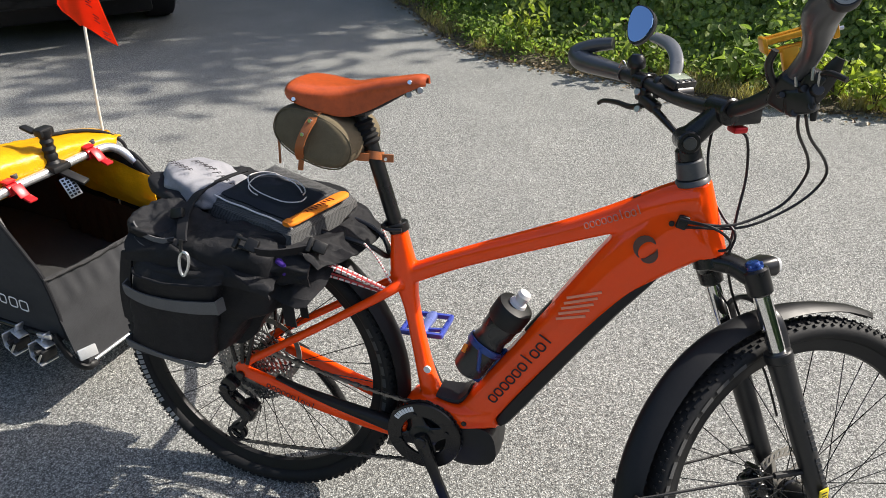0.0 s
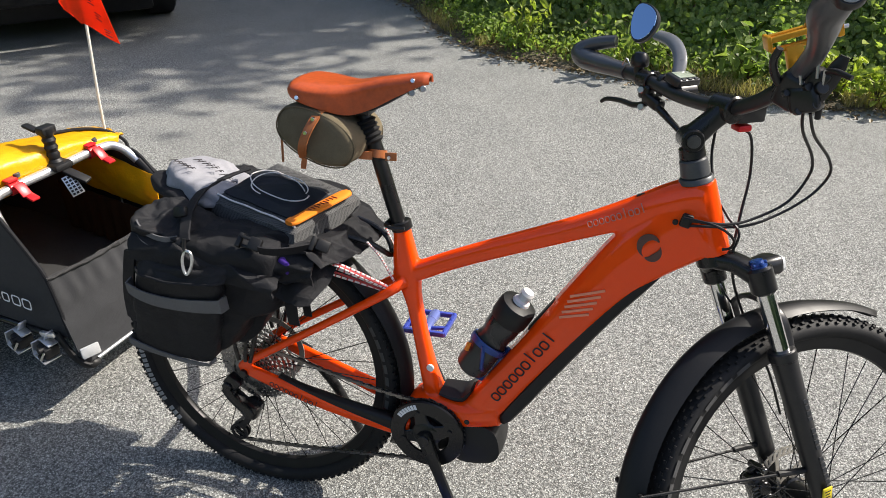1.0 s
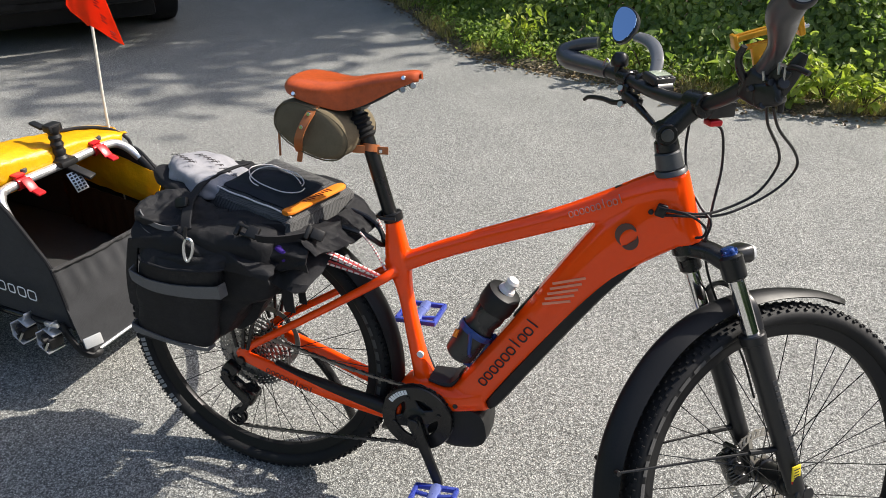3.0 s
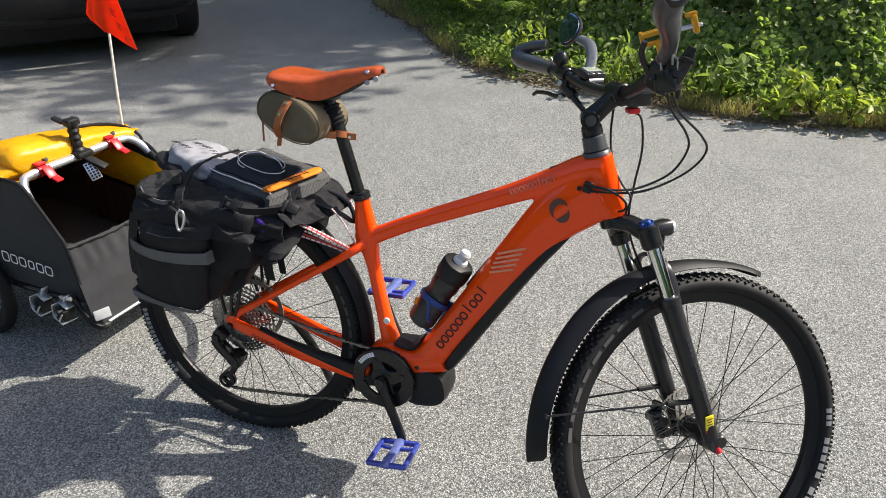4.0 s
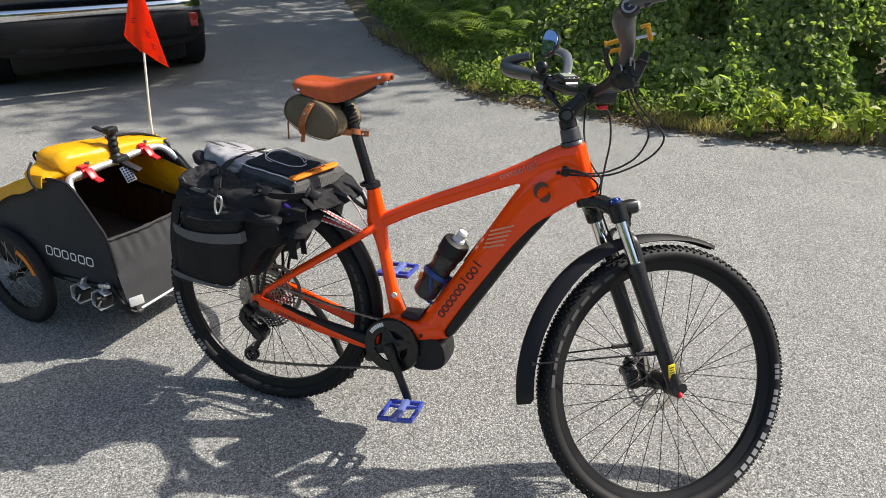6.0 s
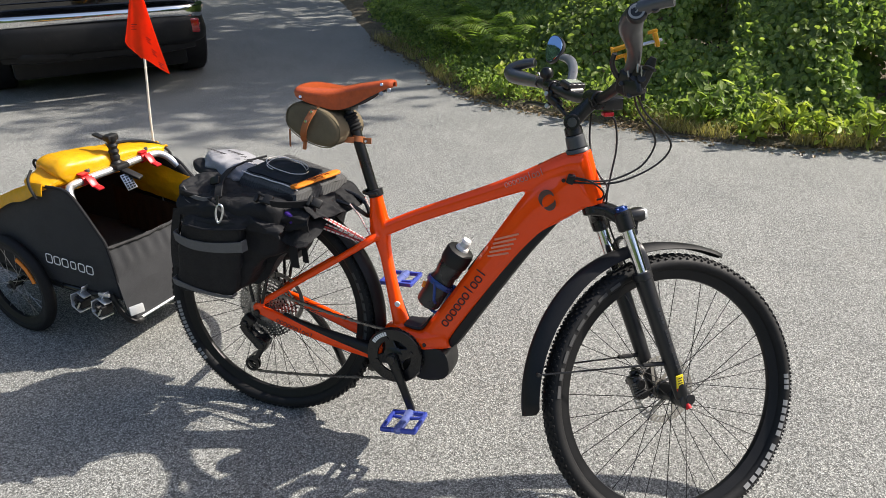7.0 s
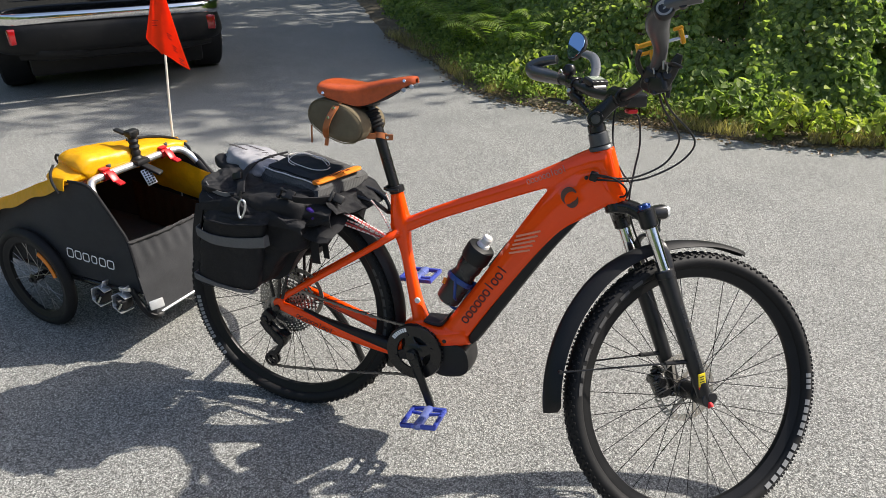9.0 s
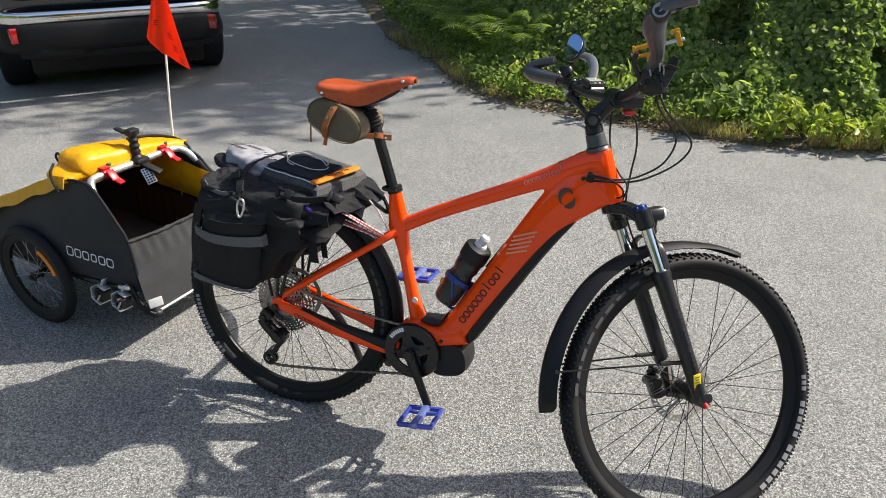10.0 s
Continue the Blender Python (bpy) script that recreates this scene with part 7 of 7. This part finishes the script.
    E_, A_, B_, D_ = V(-0.052, -0.066, 0.786), V(0.184, -0.142, 0.778), V(0.228, 0.078, 0.784), V(-0.004, 0.132, 0.814)

    def quad(u, v, lift=0.0):
        p = E_.lerp(A_, u).lerp(D_.lerp(B_, u), v)
        r = min(u, 1 - u, v, 1 - v)
        return p + V(0, 0, lift + 0.022 * min(1, r * 6) ** 0.5 + 0.004 * noise.noise(V(u * 5, v * 5, 3)))

    bm = B()
    top = lambda u, v: quad(u, v)
    panel(bm, top, 30, 30, 0.006)
    part("mesh_top", bm, MESH_CLOTH, pouch, "grey mesh cloth", sharp=75)
    bm = B()

    def skirt(u, v):
        k = u * 4
        i = min(int(k), 3)
        C = [(0, 0), (1, 0), (1, 1), (0, 1), (0, 0)]
        a, b = C[i], C[i + 1]
        q = quad(a[0] + (b[0] - a[0]) * (k - i), a[1] + (b[1] - a[1]) * (k - i))
        mid = (E_ + A_ + B_ + D_) / 4
        out = (q - mid)
        return q + V(out.x * 0.06, out.y * 0.06, -0.045) * v + V(0, 0, 0.006 * noise.noise(V(u * 30, v * 4, 1)))

    panel(bm, skirt, 64, 5, 0.004)
    part("mesh_side", bm, MESH_CLOTH, pouch, "grey mesh side wall", sharp=80)
    bm = B()
    panel(bm, lambda u, v: quad(0.10 + 0.80 * u, 0.08 + 0.58 * v, 0.006), 24, 20, 0.003)
    part("dark_panel", bm, NAVY, pouch, "smooth dark navy panel")
    bm = B()
    loop1 = [tuple(quad(0.44 + 0.34 * math.cos(t) + 0.05 * t / 6, 0.44 + 0.20 * math.sin(t) - 0.05 * math.cos(t), 0.012)) for t in np.linspace(0.6, 6.6, 30)]
    loop2 = [tuple(quad(0.50 + 0.28 * math.cos(t), 0.42 + 0.24 * math.sin(t), 0.013)) for t in np.linspace(0.2, 4.6, 24)]
    tube(bm, loop1, 0.0014, 6)
    tube(bm, loop2, 0.0014, 6)
    tube(bm, [tuple(quad(u, 0.045, 0.004)) for u in np.linspace(0.05, 0.98, 20)], 0.002, 6)
    part("white_cord", bm, SHOCK_WHITE, pouch, "loops of thin white cord")
    bm = B()
    a, b = quad(0.93, 0.02, 0.012), quad(0.97, 0.86, 0.016)
    d = (b - a).normalized()
    side = d.cross(V(0, 0, 1)).normalized()
    rows = [(*a.lerp(b, t), w, 0.005) for t, w in ((0, 0.009), (0.03, 0.014), (0.1, 0.016), (0.9, 0.016), (0.97, 0.014), (1.0, 0.009))]
    sweep(bm, rows, 14, up=tuple(side), power=3)
    strap = part("orange_tab", bm, ORANGE_PLASTIC, pouch, "orange moulded tab with dark bars")
    bm = B()
    for k in range(9):
        c = a.lerp(b, 0.34 + 0.05 * k) + V(0, 0, 0.0056)
        tube(bm, [tuple(c - side * 0.006), tuple(c + side * (0.003 + 0.003 * (k % 3)))], 0.0013, 5)
    part("tab_print", bm, worn("dark_red_print", (0.20, 0.02, 0.012), 0.6), strap)
    # pale cloth bag
    cloth = thing("grey_bag", "pale grey cloth bag with dark handwritten bars lying on the load", "bag", LEAN)
    bm = B()
    m = tilt(-0.104, 0.020, 0.792, -8, 8, -24)
    soft_box(bm, (0.118, 0.088, 0.032), m, 24, 3.0, 0.014, 16, 13.0)
    part("cloth", bm, GREY_CLOTH, cloth, "faded grey cloth")
    bm = B()
    for row, (n, y) in enumerate(((5, -0.012), (9, 0.022))):
        for k in range(n):
            p = m @ V(-0.075 + 0.017 * k + 0.01 * row, -0.045 + y + 0.02 * row, 0.0405 - 0.004 * abs(k - 4) * 0.5)
            ex, ey = m.to_3x3() @ V(1, 0, 0), m.to_3x3() @ V(0, 1, 0)
            t = 0.010
            for q0, q1 in (((0, -t), (0.001, t)), ((0, t), (0.008, t * 0.7)), ((0.001, 0), (0.008, 0.002))):
                tube(bm, [tuple(p + ex * q0[0] + ey * q0[1]), tuple(p + ex * q1[0] + ey * q1[1])], 0.0009, 4)
    part("ink_bars", bm, INK, cloth, "dark ink strokes", kind="stuff")
    bm = B()
    soft_box(bm, (0.100, 0.075, 0.020), tilt(-0.138, -0.002, 0.776, -8, 9, -24), 14, 3.6, 0.010, 14, 17.0)
    part("dark_edge", bm, NYLON_GREY, cloth, "charcoal lower edge")
    # black carrying strap over the load down to the carabiner
    strap = thing("carry_strap", "black webbing strap with a clip over the load", "strap", LEAN)
    bm = B()
    rows = smooth_path([(-0.030, 0.05, 0.826, 0, 0), (-0.050, 0.0, 0.822, 0, 0), (-0.066, -0.07, 0.812, 0, 0), (-0.055, -0.14, 0.792, 0, 0), (-0.016, -0.208, 0.786, 0, 0), (0.002, -0.236, 0.772, 0, 0)], 6)
    sweep(bm, [(*r[:3], 0.012, 0.003) for r in rows], 8, up=(1, 0, 0.3), power=4)
    part("webbing", bm, NYLON_GREY, strap)
    bm = B()
    tube(bm, [(0.001, -0.236, 0.779), (0.001, -0.240, 0.760), (0.007, -0.241, 0.753)], 0.004, 8, 3)
    part("hook", bm, PLASTIC, strap)
    car = thing("carabiner", "small bare metal carabiner hanging on the strap", "carabiner", LEAN)
    bm = B()
    c = V(0.005, -0.242, 0.731)
    pts = [(math.cos(t) * 0.0105 * (1.0 + 0.22 * math.sin(t)), 0.026 * math.sin(t)) for t in np.linspace(0, 2 * math.pi, 25)[:-1]]
    sweep(bm, [(c.x + x + 0.18 * z, c.y, c.z + z, 0.0030, 0.0030) for x, z in pts], 8, closed=True)
    part("ring", bm, ALLOY, car)
    # purple scrap showing under the flap
    bm = B()
    soft_box(bm, (0.020, 0.012, 0.016), tilt(0.176, -0.168, 0.722, 0, 20, 0), 5, 3.0, 0.004, 30, 4.0)
    scrap = part("purple_cloth", bm, PURPLE, None, pose_in=LEAN)
    tagged(scrap, label="scrap of purple cloth stuffed under the flap", category="cloth")
    # striped shock cord from the load to the frame
    cord = thing("shock_cord", "red and white striped elastic cord tied to the frame", "cord", LEAN)
    runs = [[(0.165, -0.120, 0.715), (0.235, -0.075, 0.685), (0.335, -0.036, 0.636)], [(0.172, -0.118, 0.704), (0.24, -0.072, 0.673), (0.342, -0.034, 0.628)], [(0.30, -0.05, 0.745), (0.325, -0.04, 0.71), (0.352, -0.03, 0.655)], [(0.31, 0.03, 0.745), (0.335, 0.025, 0.70), (0.356, 0.02, 0.655)], [(0.18, -0.11, 0.696), (0.25, -0.068, 0.662), (0.348, -0.03, 0.624)], [(0.225, -0.145, 0.748), (0.285, -0.080, 0.690), (0.345, -0.034, 0.640)], [(0.232, -0.143, 0.742), (0.290, -0.078, 0.682), (0.350, -0.032, 0.634)], [(0.238, -0.140, 0.736), (0.294, -0.075, 0.676), (0.352, -0.030, 0.628)]]
    for k, r in enumerate(runs):
        bm = B()
        tube(bm, r, 0.0024, 8, 5)
        c = part("strand", bm, SHOCK_WHITE if k not in (1, 6) else SHOCK_RED, cord)
        bm = B()
        P = smooth_path(r, 30)
        for j in range(k % 3, len(P) - 2, 4):
            tube(bm, [tuple(P[j]), tuple(P[j + 1])], 0.0026, 8)
        part("stripe", bm, SHOCK_RED, c)


add_top_load()


def add_saddle_bag():
    bag = thing("saddle_bag", "olive canvas barrel bag strapped under the saddle", "saddle bag", LEAN)
    bm = B()
    # a barrel across the bicycle with flat ends and a corded seam round each
    lie = V(math.cos(radians(20)), 0, -math.sin(radians(20)))
    rows = []
    for y, k in ((-0.080, 0.60), (-0.079, 0.84), (-0.074, 0.95), (-0.066, 0.985), (-0.03, 1.0), (0.03, 1.0), (0.066, 0.985), (0.074, 0.95), (0.079, 0.84), (0.080, 0.60)):
        rows.append((0.203, y, 0.964 - 0.004 * math.cos(y * 20), 0.087 * k, 0.050 * k))
    sweep(bm, rows, 44, up=tuple(lie), power=2.35)
    for v in bm.verts:
        w = noise.noise(v.co * 14) * 0.0028 + noise.noise(v.co * 34 + V(3, 1, 2)) * 0.0010
        v.co += (v.co - V(0.203, 0, 0.964)).normalized() * w
    body = part("body", bm, CANVAS, bag, "waxed olive canvas", sharp=60)
    for s in (-1, 1):
        bm = B()
        lift = lie.cross(V(0, 1, 0))
        ring = []
        for t in np.linspace(0, 2 * math.pi, 45)[:-1]:
            ct, st = math.cos(t), math.sin(t)
            p = V(0.203, s * 0.0735, 0.960) + lie * 0.0840 * math.copysign(abs(ct) ** 0.85, ct) + lift * 0.0485 * math.copysign(abs(st) ** 0.85, st)
            ring.append((*p, 0.0015, 0.0015))
        sweep(bm, ring, 6, closed=True)
        part("piping", bm, CANVAS, body, "corded seam")
    bm = B()

    def strap(u, v):
        a = radians(-62 + 250 * u)
        x = 0.214 - 0.040 * u + 0.018 * (v - 0.5)
        return V(x, -0.034 - 0.066 * math.sin(radians(14 + 140 * u)) ** 0.8, 1.020 - 0.108 * u)

    panel(bm, strap, 20, 3, 0.004)
    st = part("strap", bm, STRAP, bag, "tan leather strap")
    for u in (0.2, 0.42):
        bm = B()
        p = strap(u, 0.5)
        cyl(bm, p + V(0, 0.002, 0), p + V(0, -0.006, 0.001), 0.004)
        part("stud", bm, CHROME, st)
    bm = B()
    panel(bm, lambda u, v: V(0.170 + 0.011 * v - 0.006 * u, -0.066 + 0.004 * u, 0.914 - 0.024 * u), 6, 2, 0.003)
    part("strap_tail", bm, STRAP, bag)
    bm = B()
    panel(bm, lambda u, v: V(0.103 + 0.004 * v, -0.03, 0.935 - 0.050 * u), 6, 2, 0.003)
    part("strap_tail", bm, STRAP, bag)
    bm = B()
    c = V(0.303, 0, 0.920)
    lathe(bm, [(0.0165, -0.008), (0.0195, -0.008), (0.0195, 0.008), (0.0165, 0.008)], 24, Matrix.Translation(c) @ Matrix.Rotation(radians(90 - 16), 4, "X") @ Matrix.Rotation(radians(0), 4, "Y"), close=True)
    panel(bm, lambda u, v: V(0.30 - 0.05 * u, -0.020 - 0.01 * math.sin(3 * u), 0.912 + 0.016 * v + 0.004 * u), 6, 2, 0.003)
    panel(bm, lambda u, v: V(0.325 + 0.022 * u, -0.014 + 0.006 * u, 0.912 + 0.016 * v), 4, 2, 0.003)
    post = part("post_strap", bm, STRAP, bag, "tan leather strap round the post")
    bm = B()
    cyl(bm, (0.334, -0.012, 0.92), (0.334, -0.019, 0.92), 0.004)
    part("stud", bm, CHROME, post)


add_saddle_bag()


def add_bottle():
    a, b = V(0.524, -0.004, 0.462), V(0.634, -0.004, 0.668)
    d = (b - a).normalized()
    m = Matrix.Translation(a) @ d.to_track_quat("Y", "Z").to_matrix().to_4x4()
    bottle = thing("water_bottle", "smoky black sports bottle with white nozzle in its cage", "bottle", LEAN)
    bm = B()
    lathe(bm, [(0, 0.0), (0.030, 0.0), (0.0355, 0.006), (0.0365, 0.02), (0.0365, 0.092), (0.033, 0.102), (0.033, 0.116), (0.0365, 0.126), (0.0365, 0.160), (0.034, 0.168), (0, 0.168)], 32, m)
    body = part("body", bm, SMOKE, bottle, "dark smoky plastic")
    bm = B()
    lathe(bm, [(0.0385, 0.156), (0.0405, 0.161), (0.0405, 0.193), (0.038, 0.201), (0.024, 0.206), (0, 0.206)], 32, m)
    part("cap", bm, PLASTIC, bottle, "black screw cap")
    bm = B()
    lathe(bm, [(0.020, 0.204), (0.018, 0.212), (0.0125, 0.216), (0.0125, 0.226), (0.015, 0.231), (0.012, 0.238), (0, 0.239)], 22, m)
    part("nozzle", bm, CLEAR, bottle, "white nozzle")
    bm = B()
    for r in range(4):
        for k in range(14):
            t = radians(150 + 15 * k + 7 * (r % 2))
            p = m @ V(0.0368 * math.cos(t), 0.014 + 0.013 * r, 0.0368 * math.sin(t))
            bmesh.ops.create_uvsphere(bm, u_segments=6, v_segments=4, radius=0.0016, matrix=Matrix.Translation(p))
    part("dot_print", bm, PRINT_FAINT, body, "grey dotted print", kind="stuff")
    bm = B()
    for k in range(6):
        t = radians(235 + 9.5 * k)
        for h in (0.080,):
            c = m @ Matrix.Rotation(-t, 4, "Y") @ Matrix.Translation((0.0368, h, 0))
            box(bm, (0.001, 0.013, 0.0045), c, 0)
        c = m @ Matrix.Rotation(-t + 0.2, 4, "Y") @ Matrix.Translation((0.0408, 0.176, 0))
        box(bm, (0.001, 0.006, 0.003), c, 0)
    part("word_print", bm, WHITE, body, "white printed bars")
    # cage
    bm = B()
    axis_in = V(0.846, 0, -0.533)
    base = a + d * 0.02
    for s in (-1, 1):
        pts = []
        for t in np.linspace(0, 1, 9):
            ang = radians(90 * s + (150 * s) * 0)  # side arms
            pts.append(tuple(a + d * (0.015 + 0.075 * t) + V(0, s * 0.039, 0) * min(1, t * 3) + axis_in * (0.03 * (1 - t) - 0.010 * t)))
        tube(bm, pts, 0.0045, 8)
    ring = []
    for t in np.linspace(0, 2 * math.pi, 29)[:-1]:
        ring.append(tuple(m @ V(0.0395 * math.cos(t), 0.078 + 0.012 * math.cos(t * 1), 0.0395 * math.sin(t))))
    sweep(bm, [(*p, 0.0085, 0.0028) for p in ring], 10, up=tuple(d), power=3, closed=True)
    tube(bm, [tuple(a + d * 0.10 + axis_in * 0.040), tuple(a + d * 0.02 + axis_in * 0.043), tuple(a - d * 0.008 + axis_in * 0.034), tuple(a - d * 0.008)], 0.005, 8, 3)
    part("bottle_cage", bm, CAGE_BLUE, bike, "blue anodised bottle cage")
    bm = B()
    box(bm, (0.012, 0.02, 0.09), Matrix.Translation(V(0.669, 0.0, 0.622)) @ Matrix.Rotation(radians(32), 4, "Y"), 0.003)
    for z in (0.0, 0.06):
        cyl(bm, V(0.656 + z * 0.60, 0, 0.588 + z), V(0.648 + z * 0.60, 0, 0.593 + z), 0.006)
    part("cage_boss", bm, PLASTIC, bike)
    bm = B()
    tube(bm, [(0.524, -0.030, 0.540), (0.520, -0.036, 0.524)], 0.005, 8)
    part("cage_clip", bm, ORANGE_PLASTIC, bike)


add_bottle()


# ---- plants along the edge ----
def add_plants():
    rng = np.random.default_rng(12)
    # tufts of grass
    V_, F_ = [], []
    for i in range(8000):
        p, out = edge_at(rng.uniform(0.16, 0.95))
        o = abs(rng.normal(0.0, 0.13)) - 0.01
        if noise.noise(Vector((p.x * 2.1, p.y * 2.1, 4))) < -0.1 and o < 0.15:
            continue
        q = p + out * o
        h = rng.uniform(0.04, 0.16) * (0.6 + o)
        t = rng.uniform(0, 6.28)
        w = V(math.cos(t), math.sin(t), 0) * rng.uniform(0.002, 0.004)
        lean = V(rng.normal(0, 0.5), rng.normal(0, 0.5), 0) * h * 0.8
        b = V(q.x, q.y, 0.02)
        i0 = len(V_)
        V_ += [tuple(b - w), tuple(b + w), tuple(b + V(0, 0, h * 0.6) + lean * 0.4 + w * 0.7), tuple(b + V(0, 0, h * 0.6) + lean * 0.4 - w * 0.7), tuple(b + V(0, 0, h) + lean)]
        F_ += [(i0, i0 + 1, i0 + 2, i0 + 3), (i0 + 3, i0 + 2, i0 + 4)]
    data = bpy.data.meshes.new("verge_grass")
    data.from_pydata(V_, [], F_)
    tagged(part_data("verge_grass", data, GRASS, smooth=False), label="dry yellow-green grass along the drive edge", category="grass", kind="stuff")
    # dry leaf litter on the verge and along the rim of the drive
    spots = []
    for i in range(5000):
        p, out = edge_at(rng.uniform(0.16, 0.95))
        q = p + out * (0.07 + rng.normal(0, 0.09))
        spots.append((q.x, q.y, 0.012 + max(0.0, (q - p).dot(out)) * 0.12))
    w = leaves_mesh("leaf_litter", spots, LITTER, None, size=(0.014, 0.034), seed=15, droop=0.0, flat=0.12)
    tagged(w, label="dry brown leaf litter along the drive edge", category="leaf litter", kind="stuff")
    # low weeds
    spots = []
    for i in range(420):
        p, out = edge_at(rng.uniform(0.2, 0.92) if i < 240 else rng.uniform(0.24, 0.52))
        o = abs(rng.normal(0.0, 0.16)) + 0.10
        c = p + out * o
        for k in range(12):
            spots.append((c.x + rng.normal(0, 0.06), c.y + rng.normal(0, 0.06), abs(rng.normal(0.07, 0.06)) + 0.02))
    w = leaves_mesh("low_weeds", spots, LEAF, None, size=(0.020, 0.045), seed=9, droop=-0.1)
    tagged(w, label="low leafy weeds at the foot of the hedge", category="weeds", kind="stuff")

    def sapling(name, x, y, h, n, seed, mat, label, leaf=(0.05, 0.09)):
        r = np.random.default_rng(seed)
        t = thing(name, label, "plant", pose(x, y, 0.03))
        bm = B()
        sp = []
        for k in range(n):
            a = r.uniform(0, 6.28)
            top = V(math.cos(a) * h * 0.7 * r.uniform(0.3, 1), math.sin(a) * h * 0.5 * r.uniform(0.3, 1) - 0.05, h * r.uniform(0.55, 1.0))
            mid = top * 0.5 + V(0, 0, h * 0.14)
            tube(bm, [(0, 0, 0), tuple(mid), tuple(top)], 0.004, 5, 4, 0.0015)
            for j in range(9):
                q = mid.lerp(top, j / 7) if j > 2 else (mid * (0.4 + 0.2 * j))
                sp.append(tuple(q + V(*r.normal(0, 0.018, 3))))
        part("stem_cluster", bm, TWIG, t, kind="stuff")
        leaves_mesh("leaves", sp, mat, t, size=leaf, seed=seed, width=0.5, droop=0.05)

    sapling("yellow_sapling", 1.84, 3.50, 0.30, 11, 3, LEAF_YELLOW, "young plant with bright yellow-green leaves by the hedge")
    sapling("yellow_sapling", 2.35, 3.54, 0.24, 9, 4, LEAF_YELLOW, "young plant with bright yellow-green leaves by the hedge")
    sapling("yellow_sapling", 2.05, 3.47, 0.20, 8, 13, LEAF_YELLOW, "small bright yellow-green seedling by the hedge")
    sapling("yellow_sapling", 2.62, 3.60, 0.25, 11, 14, LEAF_YELLOW, "young plant with bright yellow-green leaves by the hedge")
    sapling("yellow_sapling", 1.62, 3.44, 0.17, 7, 16, LEAF_YELLOW, "small bright yellow-green seedling by the hedge")
    sapling("yellow_sapling", -0.15, 3.95, 0.34, 9, 6, LEAF_YELLOW, "young plant with bright yellow-green leaves by the hedge")
    sapling("broadleaf_weed", 1.35, 3.62, 0.36, 10, 7, LEAF, "dark broad-leaved weed at the foot of the hedge", (0.07, 0.12))
    sapling("broadleaf_weed", 0.75, 3.72, 0.33, 9, 8, LEAF, "dark broad-leaved weed at the foot of the hedge", (0.07, 0.12))
    sapling("broadleaf_weed", 2.7, 3.85, 0.40, 10, 10, LEAF, "dark broad-leaved weed at the foot of the hedge", (0.07, 0.12))

    def fern(x, y, seed, h=0.75):
        r = np.random.default_rng(seed)
        f = thing("fern", "arching green fern beside the drive", "fern", pose(x, y, 0.03), group="ferns by the drive")
        for k in range(11):
            # one frond: an arching stalk with two rows of narrow, drooping leaflets that taper to the tip
            a = 6.28 * (k + r.uniform(-0.3, 0.3)) / 11
            reach, tall = r.uniform(0.40, 0.66), h * r.uniform(0.8, 1.1)
            line = [V(math.cos(a) * reach * t, math.sin(a) * reach * t, tall * (1.55 * t - 1.05 * t * t)) for t in np.linspace(0, 1, 31)]
            vs, fs = [], []
            for j in range(5, 30):
                d = (line[j + 1] - line[j - 1]).normalized()
                side = d.cross(V(0, 0, 1)).normalized()
                t = (j - 5) / 25
                ln = 0.125 * math.sin(math.pi * (0.12 + 0.88 * t) ** 0.8) + 0.008
                for s in (-1, 1):
                    b = line[j]
                    tip = b + side * s * ln + d * ln * 0.30 - V(0, 0, ln * r.uniform(0.15, 0.45))
                    w = d * 0.0068
                    m1 = b.lerp(tip, 0.5) + V(0, 0, ln * 0.06)
                    i0 = len(vs)
                    vs += [tuple(b - w * 0.7), tuple(b + w * 0.7), tuple(m1 + w), tuple(tip), tuple(m1 - w)]
                    fs += [(i0, i0 + 1, i0 + 2, i0 + 4), (i0 + 4, i0 + 2, i0 + 3)]
            data = bpy.data.meshes.new("frond")
            data.from_pydata(vs, [], fs)
            frond = part_data("frond", data, FERN, f, smooth=False)
            bm = B()
            tube(bm, [tuple(p) for p in line[::3]], 0.0026, 4, 0, 0.0008)
            part("stalk", bm, TWIG, frond)

    for x, y, s, h in ((-1.55, 6.05, 1, 0.7), (-1.15, 5.35, 2, 0.85), (-0.70, 5.00, 3, 0.85), (-2.0, 6.7, 5, 0.7), (-0.30, 4.75, 6, 0.8), (-0.85, 5.75, 7, 1.0), (0.05, 4.95, 8, 0.95)):
        fern(x, y, s, h)


add_plants()
